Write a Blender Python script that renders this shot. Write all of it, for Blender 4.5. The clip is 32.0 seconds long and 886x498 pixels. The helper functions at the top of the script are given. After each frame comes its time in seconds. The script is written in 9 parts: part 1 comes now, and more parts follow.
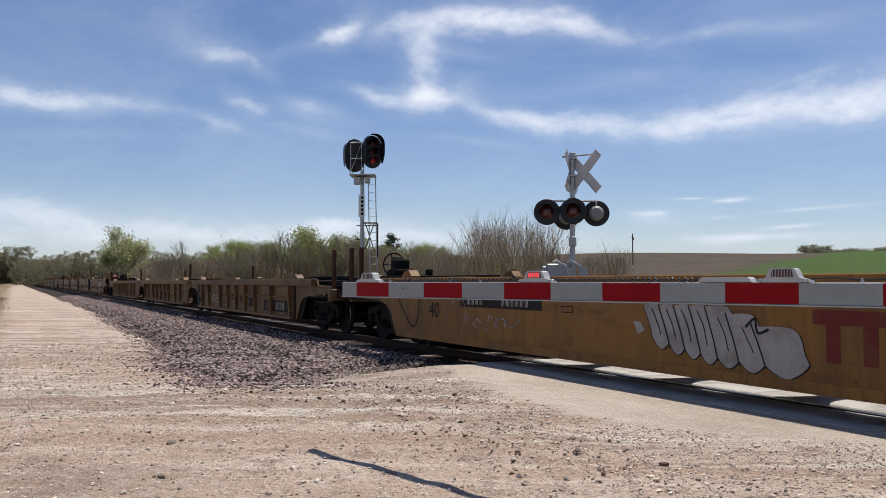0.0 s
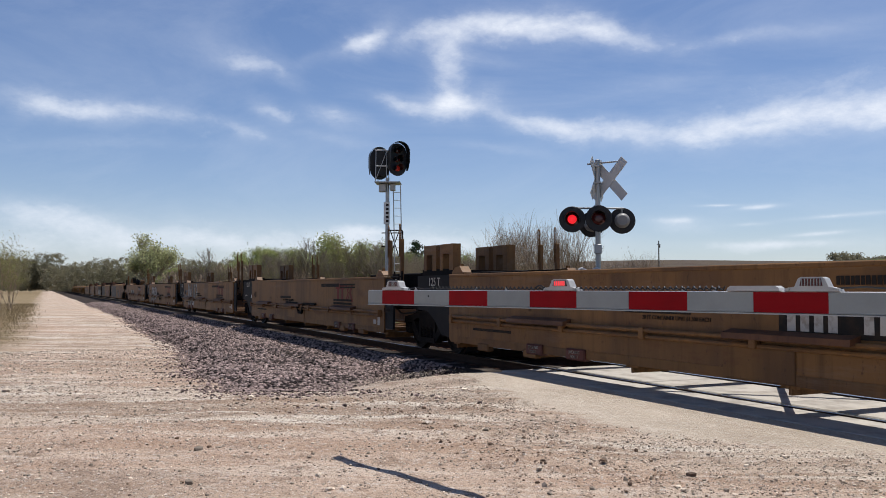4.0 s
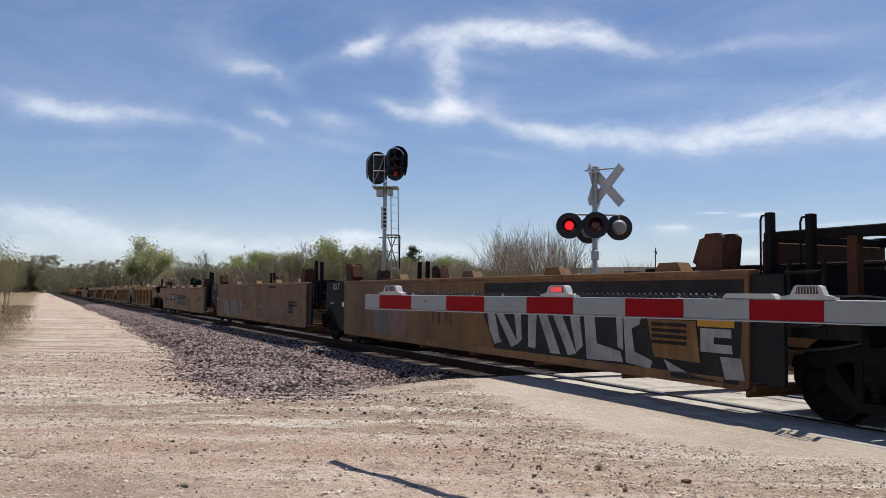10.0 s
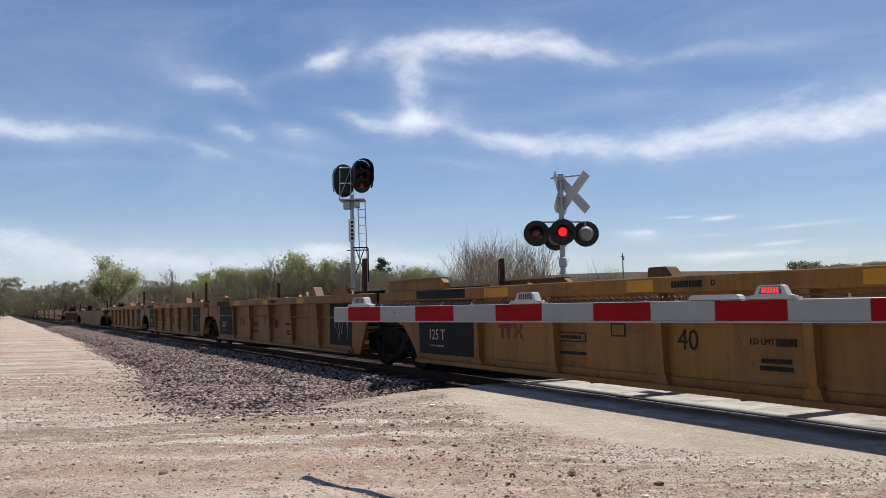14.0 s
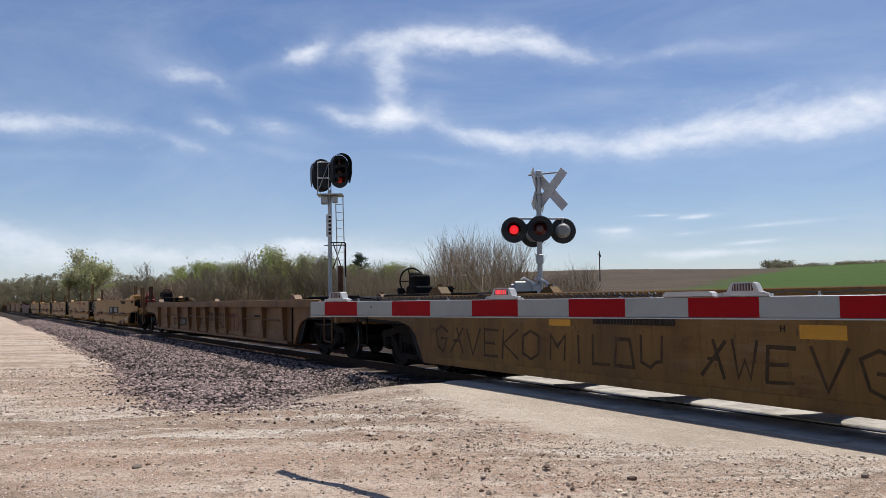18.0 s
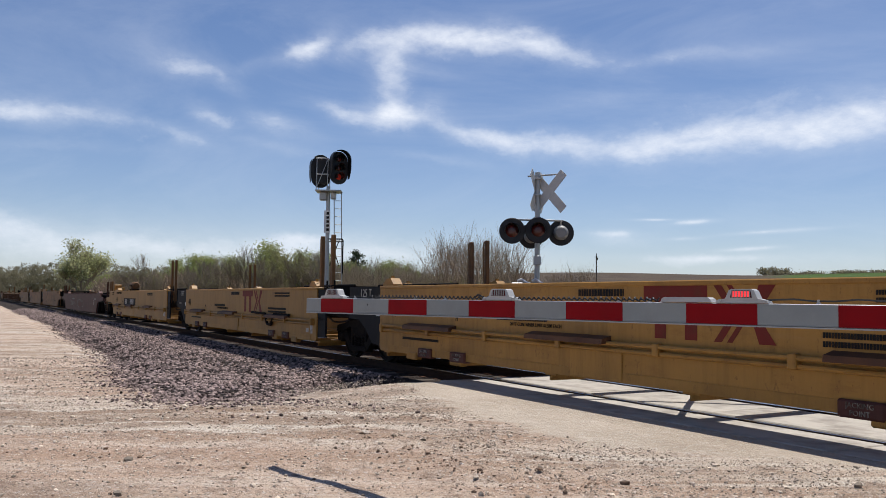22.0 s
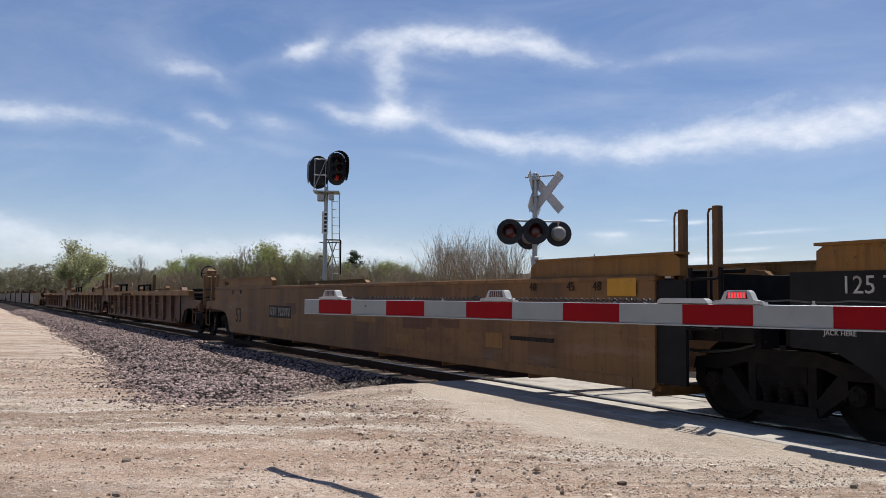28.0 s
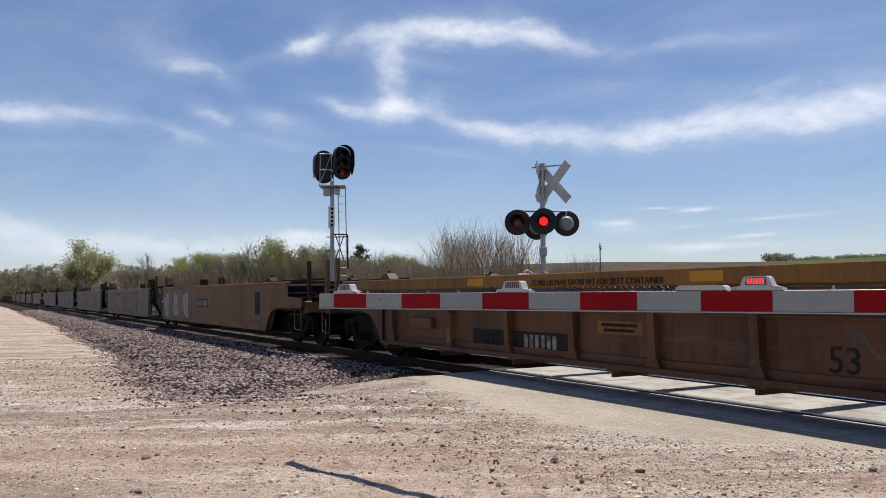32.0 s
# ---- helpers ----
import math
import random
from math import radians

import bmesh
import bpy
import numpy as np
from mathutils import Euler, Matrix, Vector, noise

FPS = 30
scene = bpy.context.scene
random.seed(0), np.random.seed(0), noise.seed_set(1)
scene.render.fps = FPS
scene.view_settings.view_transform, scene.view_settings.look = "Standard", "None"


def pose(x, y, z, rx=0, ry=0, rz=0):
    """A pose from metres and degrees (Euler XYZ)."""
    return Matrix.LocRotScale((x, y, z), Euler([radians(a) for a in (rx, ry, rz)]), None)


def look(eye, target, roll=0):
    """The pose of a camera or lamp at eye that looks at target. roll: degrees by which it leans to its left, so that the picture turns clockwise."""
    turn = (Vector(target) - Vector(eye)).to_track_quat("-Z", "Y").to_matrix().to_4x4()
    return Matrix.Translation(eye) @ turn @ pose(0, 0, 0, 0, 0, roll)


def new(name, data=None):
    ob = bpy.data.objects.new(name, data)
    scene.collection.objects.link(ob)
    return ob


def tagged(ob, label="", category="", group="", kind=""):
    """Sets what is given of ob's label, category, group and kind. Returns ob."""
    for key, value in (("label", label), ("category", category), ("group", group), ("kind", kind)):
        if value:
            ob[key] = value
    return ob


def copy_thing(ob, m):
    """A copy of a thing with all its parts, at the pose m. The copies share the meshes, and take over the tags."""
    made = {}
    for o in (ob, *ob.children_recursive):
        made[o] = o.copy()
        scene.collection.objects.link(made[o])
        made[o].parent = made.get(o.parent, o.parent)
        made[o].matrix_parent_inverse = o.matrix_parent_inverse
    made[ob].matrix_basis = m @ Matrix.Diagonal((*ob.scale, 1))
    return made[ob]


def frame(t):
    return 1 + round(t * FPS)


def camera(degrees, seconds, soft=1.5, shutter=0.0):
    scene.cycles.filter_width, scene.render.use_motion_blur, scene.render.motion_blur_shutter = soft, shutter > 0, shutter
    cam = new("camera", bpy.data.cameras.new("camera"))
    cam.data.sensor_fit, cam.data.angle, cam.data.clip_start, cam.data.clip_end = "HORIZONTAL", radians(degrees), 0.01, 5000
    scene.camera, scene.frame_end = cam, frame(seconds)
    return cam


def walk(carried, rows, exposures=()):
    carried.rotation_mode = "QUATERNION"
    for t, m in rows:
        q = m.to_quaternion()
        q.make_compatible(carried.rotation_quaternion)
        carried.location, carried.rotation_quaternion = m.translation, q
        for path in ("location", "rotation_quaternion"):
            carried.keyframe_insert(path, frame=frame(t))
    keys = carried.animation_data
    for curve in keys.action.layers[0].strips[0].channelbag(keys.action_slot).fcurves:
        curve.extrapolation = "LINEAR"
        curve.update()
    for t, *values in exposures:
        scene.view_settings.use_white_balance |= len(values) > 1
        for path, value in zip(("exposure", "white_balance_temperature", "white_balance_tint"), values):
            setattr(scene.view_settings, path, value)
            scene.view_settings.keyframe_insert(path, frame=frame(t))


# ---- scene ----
cam = camera(55.83, 32.0, soft=0.7, shutter=0.0)

PATH = [
    (0, pose(0, -8.65, 1.35, 92.244, 0, 62.85)),
    (0.5, pose(0.014, -8.655, 1.354, 92.266, -0.09, 63.275)),
    (1, pose(0, -8.649, 1.351, 92.458, -0.137, 63.526)),
    (1.5, pose(0.009, -8.654, 1.35, 92.575, -0.151, 63.742)),
    (2, pose(0.005, -8.653, 1.353, 92.595, -0.037, 63.963)),
    (2.5, pose(0.009, -8.658, 1.353, 92.603, -0.002, 64.218)),
    (3, pose(0.009, -8.657, 1.352, 92.62, 0.001, 64.448)),
    (3.5, pose(0.009, -8.661, 1.356, 92.649, -0.059, 64.536)),
    (5.5, pose(0.007, -8.658, 1.357, 92.993, -0.244, 64.453)),
    (6, pose(0.013, -8.659, 1.355, 93.053, -0.056, 64.41)),
    (6.5, pose(0.003, -8.655, 1.357, 93.074, 0.092, 64.339)),
    (7, pose(0.009, -8.653, 1.359, 93.066, 0.142, 64.279)),
    (7.5, pose(0.008, -8.658, 1.357, 93.045, 0.001, 64.159)),
    (8, pose(0.012, -8.663, 1.355, 92.989, -0.174, 64.045)),
    (8.5, pose(0.01, -8.659, 1.354, 92.972, -0.36, 64.053)),
    (9, pose(0.017, -8.666, 1.354, 92.991, -0.505, 64.091)),
    (9.5, pose(0.018, -8.669, 1.356, 93.037, -0.543, 64.197)),
    (10, pose(0.02, -8.671, 1.357, 93.082, -0.575, 64.304)),
    (10.5, pose(0.013, -8.667, 1.355, 93.125, -0.434, 64.456)),
    (11, pose(0.009, -8.668, 1.354, 93.081, -0.298, 64.536)),
    (11.5, pose(0.026, -8.664, 1.354, 92.995, -0.003, 64.488)),
    (12, pose(0.031, -8.665, 1.352, 92.991, 0.261, 64.149)),
    (12.5, pose(0.029, -8.665, 1.346, 93.137, 0.513, 63.665)),
    (13, pose(0.028, -8.662, 1.35, 93.368, 0.877, 63.148)),
    (13.5, pose(0.014, -8.665, 1.345, 93.658, 0.935, 62.645)),
    (14, pose(0.018, -8.659, 1.35, 93.817, 1.102, 62.263)),
    (14.5, pose(0.019, -8.654, 1.344, 93.857, 0.979, 61.953)),
    (16.5, pose(0.021, -8.651, 1.345, 93.633, 0.874, 60.998)),
    (17, pose(0.023, -8.657, 1.347, 93.608, 0.841, 60.888)),
    (17.5, pose(0.031, -8.657, 1.345, 93.598, 0.826, 60.793)),
    (18, pose(0.035, -8.663, 1.344, 93.519, 0.714, 60.71)),
    (18.5, pose(0.018, -8.659, 1.345, 93.364, 0.673, 60.608)),
    (19, pose(0.023, -8.659, 1.345, 93.248, 0.497, 60.55)),
    (19.5, pose(0.022, -8.656, 1.344, 93.185, 0.262, 60.539)),
    (20, pose(0.012, -8.655, 1.343, 93.195, -0.065, 60.478)),
    (20.5, pose(0.02, -8.661, 1.347, 93.265, -0.292, 60.466)),
    (21, pose(0.018, -8.662, 1.349, 93.35, -0.488, 60.47)),
    (21.5, pose(0.009, -8.657, 1.349, 93.405, -0.544, 60.464)),
    (22, pose(0.011, -8.657, 1.347, 93.455, -0.698, 60.435)),
    (22.5, pose(0.015, -8.658, 1.345, 93.495, -0.775, 60.43)),
    (23, pose(0.014, -8.666, 1.348, 93.552, -0.891, 60.397)),
    (23.5, pose(0.016, -8.663, 1.347, 93.618, -0.919, 60.422)),
    (24, pose(0.012, -8.661, 1.349, 93.681, -0.864, 60.43)),
    (24.5, pose(0.02, -8.664, 1.349, 93.672, -0.692, 60.462)),
    (25, pose(0.021, -8.664, 1.349, 93.595, -0.573, 60.472)),
    (25.5, pose(0.018, -8.664, 1.343, 93.529, -0.549, 60.516)),
    (27.5, pose(0.019, -8.664, 1.346, 93.475, -0.581, 60.369)),
    (28, pose(0.03, -8.665, 1.35, 93.507, -0.666, 60.291)),
    (28.5, pose(0.024, -8.666, 1.346, 93.537, -0.749, 60.224)),
    (29, pose(0.019, -8.665, 1.347, 93.581, -0.874, 60.211)),
    (29.5, pose(0.016, -8.66, 1.35, 93.577, -0.868, 60.212)),
    (30, pose(0.025, -8.667, 1.347, 93.637, -0.875, 60.197)),
    (30.5, pose(0.036, -8.668, 1.347, 93.612, -0.729, 60.217)),
    (31, pose(0.026, -8.677, 1.342, 93.581, -0.536, 60.266)),
    (31.5, pose(0.019, -8.684, 1.344, 93.356, -0.014, 60.483)),
    (32, pose(0.001, -8.727, 1.349, 92.969, 0.487, 60.721)),
]
walk(cam, PATH)

# ---- light: high sun behind the train, thin cirrus ----
SUN_WAY = Vector((-0.17, 0.30, 1.0)).normalized()
scene.view_settings.exposure = 0.0

world = bpy.data.worlds.new("world")
scene.world = world
world.use_nodes = True
wn, wl = world.node_tree.nodes, world.node_tree.links
wn.clear()


def wnode(kind, **values):
    n = wn.new(kind)
    for key, value in values.items():
        n.inputs[key].default_value = value
    return n


def wmath(op, a, b=None, c=None, clamp=False):
    n = wn.new("ShaderNodeMath")
    n.operation, n.use_clamp = op, clamp
    for i, v in enumerate((a, b, c)):
        if v is None:
            continue
        if isinstance(v, (int, float)):
            n.inputs[i].default_value = v
        else:
            wl.new(v, n.inputs[i])
    return n.outputs[0]


sky = wn.new("ShaderNodeTexSky")
sky.sky_type = "NISHITA"
sky.sun_disc = False
sky.sun_elevation = math.asin(SUN_WAY.z)
sky.sun_rotation = math.atan2(SUN_WAY.x, SUN_WAY.y)
sky.altitude, sky.air_density, sky.dust_density, sky.ozone_density = 300, 1.0, 0.25, 2.5

# cirrus: the view direction laid on a high plane, then stretched noise
coord = wn.new("ShaderNodeTexCoord")
sep = wn.new("ShaderNodeSeparateXYZ")
wl.new(coord.outputs["Generated"], sep.inputs[0])
DX, DY, DZ = sep.outputs
# bearing and height of a direction, degrees, measured from the middle of the view
bearing = wmath("MULTIPLY", wmath("ARCTAN2", wmath("ADD", wmath("MULTIPLY", DX, 0.4563), wmath("MULTIPLY", DY, 0.8898)),
                                  wmath("ADD", wmath("MULTIPLY", DX, -0.8898), wmath("MULTIPLY", DY, 0.4563))), 57.2958)
height = wmath("MULTIPLY", wmath("ARCSINE", DZ), 57.2958)
place = wn.new("ShaderNodeCombineXYZ")
wl.new(bearing, place.inputs[0])
wl.new(height, place.inputs[1])


def cloud_noise(scale, sx, sy, detail, rough, turn, warp=0.0, shift=(0, 0, 0)):
    m = wn.new("ShaderNodeMapping")
    m.inputs["Scale"].default_value = (sx, sy, 1)
    m.inputs["Rotation"].default_value = (0, 0, radians(turn))
    m.inputs["Location"].default_value = shift
    wl.new(place.outputs[0], m.inputs[0])
    n = wnode("ShaderNodeTexNoise", Scale=scale, Detail=detail, Roughness=rough, Distortion=warp)
    wl.new(m.outputs[0], n.inputs["Vector"])
    return n.outputs["Fac"]


def wisp(b, h, rb, rh, turn=0.0):
    """A soft bank of cirrus round bearing b and height h."""
    c, s = math.cos(radians(turn)), math.sin(radians(turn))
    db, dh = wmath("SUBTRACT", wx, b), wmath("SUBTRACT", wy, h)
    p = wmath("DIVIDE", wmath("ADD", wmath("MULTIPLY", db, c), wmath("MULTIPLY", dh, s)), rb)
    q = wmath("DIVIDE", wmath("SUBTRACT", wmath("MULTIPLY", dh, c), wmath("MULTIPLY", db, s)), rh)
    r = wmath("ADD", wmath("MULTIPLY", p, p), wmath("MULTIPLY", q, q))
    return wmath("POWER", 2.718, wmath("MULTIPLY", r, -1.0))


warp_b = wmath("MULTIPLY", wmath("SUBTRACT", cloud_noise(0.16, 1, 1.5, 5, 0.6, 0), 0.5), 3.2)
warp_h = wmath("MULTIPLY", wmath("SUBTRACT", cloud_noise(0.16, 1, 1.5, 5, 0.6, 0, shift=(31, 17, 5)), 0.5), 2.0)
wx, wy = wmath("ADD", bearing, warp_b), wmath("ADD", height, warp_h)
banks = None
# (bearing, height, half width, half height, lean, weight)
for b, h, rb, rh, turn, wgt in (
        (-26.5, 11.3, 3.6, 0.75, -3, 1.0), (-21, 11.1, 4.0, 0.5, -4, 0.55), (-15.3, 15.0, 2.1, 0.75, -14, 0.75), (-12.6, 14.2, 1.6, 0.5, -30, 0.35), (-10.5, 15.2, 2.0, 0.5, 20, 0.25),
        (-7.0, 16.7, 1.7, 0.85, 28, 1.2), (-3.4, 17.0, 2.0, 0.8, 14, 0.7), (0.3, 17.5, 3.0, 1.1, 8, 0.85), (4.5, 17.8, 3.4, 1.1, -4, 1.05), (9.0, 17.0, 3.4, 0.8, -10, 0.8), (11.5, 16.6, 3.5, 0.8, -16, 0.35),
        (18, 15.9, 3.5, 0.4, 4, 0.5), (23, 16.0, 3.5, 0.5, 4, 0.25), (-1.3, 15.0, 1.25, 1.8, -4, 0.85), (0.8, 15.6, 2.4, 0.4, -6, 0.3), (-1.3, 12.4, 2.2, 0.95, -4, 1.2), (-4.8, 12.7, 1.9, 0.5, -16, 0.7), (1.6, 13.2, 1.0, 1.0, 40, 0.4),
        (4.5, 11.1, 3.8, 0.6, -14, 0.85), (10.3, 10.4, 5.0, 0.75, -4, 0.85), (17.6, 10.5, 5.5, 1.0, 3, 0.85), (25, 10.9, 6.0, 1.2, 5, 0.85), (32, 11.6, 6, 1.6, 6, 0.7), (22, 12.8, 6, 1.0, 4, 0.35), (13, 13.5, 5, 0.8, 8, 0.18),
        (-13.6, 11.8, 1.4, 0.55, -24, 0.7), (-9.0, 11.6, 2.4, 0.65, -8, 0.65), (-15.0, 10.4, 2.0, 0.4, -20, 0.35), (-8.5, 10.0, 3.0, 0.35, -4, 0.3), (2.0, 9.6, 4.0, 0.3, -6, 0.25), (-24, 9.2, 6, 0.4, 2, 0.2),
        (-27.5, 4.5, 4.0, 0.75, -4, 0.8), (-22, 3.5, 7.0, 1.0, 0, 0.6), (-12, 3.2, 9.0, 1.1, 1, 0.75), (-6.5, 3.9, 3.0, 0.35, 4, 0.5), (-3, 3.0, 6, 0.8, 0, 0.6), (-31, 2.4, 8, 1.3, 0, 0.5), (7, 3.0, 5, 0.8, 0, 0.35),
        (14.3, 4.2, 2.0, 0.4, -4, 0.55), (19, 2.9, 4.0, 0.4, 0, 0.5), (27, 2.7, 5, 0.5, 0, 0.3)):
    one = wmath("MULTIPLY", wisp(b, h, rb, rh, turn), wgt)
    banks = one if banks is None else wmath("ADD", banks, one)
# small straight streaks low over the hill, only lightly ruffled
wx, wy = wmath("MULTIPLY_ADD", warp_b, 0.35, bearing), wmath("MULTIPLY_ADD", warp_h, 0.10, height)
for b, h, rb, rh, turn, wgt in ((19.1, 5.3, 1.3, 0.17, 3, 1.0), (16.6, 5.45, 1.1, 0.09, 0, 0.8), (24.2, 4.6, 2.8, 0.13, 3, 0.75), (22.5, 3.5, 1.9, 0.15, 3, 0.8), (14.0, 4.55, 1.6, 0.2, 0, 0.6),
                                (18.5, 4.2, 1.2, 0.12, 2, 0.45), (20, 2.9, 4, 0.25, 0, 0.4)):
    banks = wmath("ADD", banks, wmath("MULTIPLY", wisp(b, h, rb, rh, turn), wgt))
streaks = wmath("MULTIPLY_ADD", cloud_noise(0.5, 0.75, 1.5, 10, 0.68, 6, 0.5), 0.65, wmath("MULTIPLY", cloud_noise(1.7, 0.55, 1.3, 8, 0.7, -6, 0.4, (9, 4, 2)), 0.35))
veil = wmath("MULTIPLY", wmath("SUBTRACT", cloud_noise(0.09, 0.5, 1.6, 9, 0.66, 4, 0.8, (3, 8, 1)), 0.42), 1.6, clamp=True)
density = wmath("MULTIPLY", banks, wmath("MULTIPLY_ADD", streaks, 2.0, -0.28))
# billows with firmer edges inside the soft banks
billow = wmath("ADD", wmath("MULTIPLY", cloud_noise(0.34, 0.8, 1.25, 12, 0.60, 8, 0.3, (17, 2, 6)), 0.7), wmath("MULTIPLY", cloud_noise(1.1, 0.75, 1.2, 9, 0.62, 0, 0.2, (5, 23, 8)), 0.3))
core = wmath("MULTIPLY", wmath("SUBTRACT", wmath("MULTIPLY_ADD", wmath("SUBTRACT", billow, 0.5), 2.6, banks), 0.42), 0.95, clamp=True)
density = wmath("ADD", wmath("MULTIPLY", density, 0.42), wmath("MULTIPLY", core, 0.42))
density = wmath("ADD", wmath("MULTIPLY", density, 1.0, clamp=True), wmath("MULTIPLY", veil, 0.26), clamp=True)
density = wmath("MULTIPLY", density, wmath("MULTIPLY", wmath("ADD", DZ, 0.02), 14.0, clamp=True), clamp=True)
haze = wmath("MULTIPLY", wmath("POWER", 2.718, wmath("MULTIPLY", wmath("ABSOLUTE", height), -0.22)), 0.30)
density = wmath("ADD", density, wmath("MULTIPLY", haze, wmath("SUBTRACT", 1.0, density)), clamp=True)
cover = wn.new("ShaderNodeMix")
cover.data_type = "RGBA"
wl.new(density, cover.inputs["Factor"])
tint = wn.new("ShaderNodeMix")
tint.data_type, tint.blend_type = "RGBA", "MULTIPLY"
tint.inputs["Factor"].default_value = 1.0
tint.inputs[7].default_value = (0.895, 0.945, 1.115, 1)
wl.new(sky.outputs[0], tint.inputs[6])
wl.new(tint.outputs[2], cover.inputs[6])
cover.inputs[7].default_value = (10.6, 11.1, 12.1, 1)
back = wnode("ShaderNodeBackground", Strength=0.085)
wl.new(cover.outputs[2], back.inputs["Color"])
wl.new(back.outputs[0], wn.new("ShaderNodeOutputWorld").inputs[0])

sun = new("sun", bpy.data.lights.new("sun", "SUN"))
sun.data.energy, sun.data.angle, sun.data.color = 5.0, radians(0.53), (1.0, 0.955, 0.89)
sun.matrix_world = look(SUN_WAY * 300, (0, 0, 0))

# ---- materials ----
def material(name, base, rough=0.7, metal=0.0, spots=None, amount=0.5, scale=3.0, grain=60.0, grain_amount=0.15, bump=0.15, bump_scale=None,
             streak=False, vary=0.0, spec=0.4, glow=None, edges=(0.45, 0.65), stretch=(1, 1, 1), island=False, distance=0.01, weather=0.0):
    """A worn surface: base colour, stains of a second colour in patches, fine grain and relief, an optional shift from thing to thing."""
    m = bpy.data.materials.new(name)
    m.use_nodes = True
    nt = m.node_tree
    n, l = nt.nodes, nt.links
    p = n["Principled BSDF"]
    p.inputs["Roughness"].default_value, p.inputs["Metallic"].default_value = rough, metal
    p.inputs["Specular IOR Level"].default_value = spec
    tc = n.new("ShaderNodeTexCoord")
    mp = n.new("ShaderNodeMapping")
    mp.inputs["Scale"].default_value = (1, 1, 0.22) if streak else stretch
    l.new(tc.outputs["Object"], mp.inputs[0])
    info = n.new("ShaderNodeObjectInfo")
    rnd = info.outputs["Random"]
    if island:
        geo = n.new("ShaderNodeNewGeometry")
        rnd = geo.outputs["Random Per Island"]
    off = n.new("ShaderNodeVectorMath")
    off.operation = "MULTIPLY_ADD"
    comb = n.new("ShaderNodeCombineXYZ")
    for i in range(3):
        l.new(info.outputs["Random"], comb.inputs[i])
    off.inputs[1].default_value = (37, 53, 29)
    l.new(comb.outputs[0], off.inputs[0])
    l.new(mp.outputs[0], off.inputs[2])

    def tex(s, d, r=0.6):
        t = n.new("ShaderNodeTexNoise")
        t.inputs["Scale"].default_value, t.inputs["Detail"].default_value, t.inputs["Roughness"].default_value = s, d, r
        l.new(off.outputs[0], t.inputs["Vector"])
        return t.outputs["Fac"]

    def ramp(v, a, b):
        t = n.new("ShaderNodeMapRange")
        t.inputs[1].default_value, t.inputs[2].default_value = a, b
        l.new(v, t.inputs[0])
        return t.outputs[0]

    def mix(fac, a, b, blend="MIX"):
        t = n.new("ShaderNodeMix")
        t.data_type, t.blend_type = "RGBA", blend
        for sock, v in ((t.inputs["Factor"], fac), (t.inputs[6], a), (t.inputs[7], b)):
            if isinstance(v, (int, float)):
                sock.default_value = v
            elif isinstance(v, tuple):
                sock.default_value = (*v, 1)
            else:
                l.new(v, sock)
        return t.outputs[2]

    def times(v, k):
        t = n.new("ShaderNodeMath")
        t.operation = "MULTIPLY"
        l.new(v, t.inputs[0])
        t.inputs[1].default_value = k
        return t.outputs[0]

    spots = spots or tuple(c * 0.55 for c in base)
    col = mix(times(ramp(tex(scale, 7), *edges), amount), base, spots)
    fine = tex(grain, 4, 0.7)
    g = ramp(fine, 0.3, 0.7)
    col = mix(times(g, grain_amount), col, tuple(c * 0.4 for c in base))
    if vary:
        hsv = n.new("ShaderNodeHueSaturation")
        v = n.new("ShaderNodeMapRange")
        v.inputs[3].default_value, v.inputs[4].default_value = 1 - vary, 1 + vary
        l.new(rnd, v.inputs[0])
        l.new(v.outputs[0], hsv.inputs["Value"])
        l.new(col, hsv.inputs["Color"])
        col = hsv.outputs[0]
    if weather:
        # rust blooms, run-down streaks and scoured pale dust over old paint
        def tex2(v3, s2, d=6, r=0.65):
            m2 = n.new("ShaderNodeMapping")
            m2.inputs["Scale"].default_value = v3
            l.new(tc.outputs["Object"], m2.inputs[0])
            o2 = n.new("ShaderNodeVectorMath")
            o2.operation = "MULTIPLY_ADD"
            o2.inputs[1].default_value = (41, 23, 67)
            l.new(comb.outputs[0], o2.inputs[0])
            l.new(m2.outputs[0], o2.inputs[2])
            t = n.new("ShaderNodeTexNoise")
            t.inputs["Scale"].default_value, t.inputs["Detail"].default_value, t.inputs["Roughness"].default_value = s2, d, r
            l.new(o2.outputs[0], t.inputs["Vector"])
            return t.outputs["Fac"]
        col = mix(times(ramp(tex2((1, 1, 0.07), 7.0, 5), 0.50, 0.72), 0.75 * weather), col, tuple(c * 0.38 for c in base))
        col = mix(times(ramp(tex2((0.35, 1, 1), 2.2, 8, 0.72), 0.55, 0.66), 0.65 * weather), col, (base[0] * 0.45, base[1] * 0.33, base[2] * 0.5))
        col = mix(times(ramp(tex2((1, 1, 0.5), 14.0, 6, 0.75), 0.60, 0.66), 0.8 * weather), col, (0.055, 0.028, 0.018))
        col = mix(times(ramp(tex2((0.2, 1, 1.6), 1.7, 7, 0.7), 0.56, 0.72), 0.45 * weather), col, tuple(c * 0.6 + 0.11 for c in base))
    l.new(col, p.inputs["Base Color"])
    if bump:
        b = n.new("ShaderNodeBump")
        b.inputs["Strength"].default_value, b.inputs["Distance"].default_value = bump, distance
        l.new(tex(bump_scale, 6) if bump_scale else fine, b.inputs["Height"])
        l.new(b.outputs[0], p.inputs["Normal"])
    if glow:
        p.inputs["Emission Color"].default_value, p.inputs["Emission Strength"].default_value = (*glow[:3], 1), glow[3]
    return m


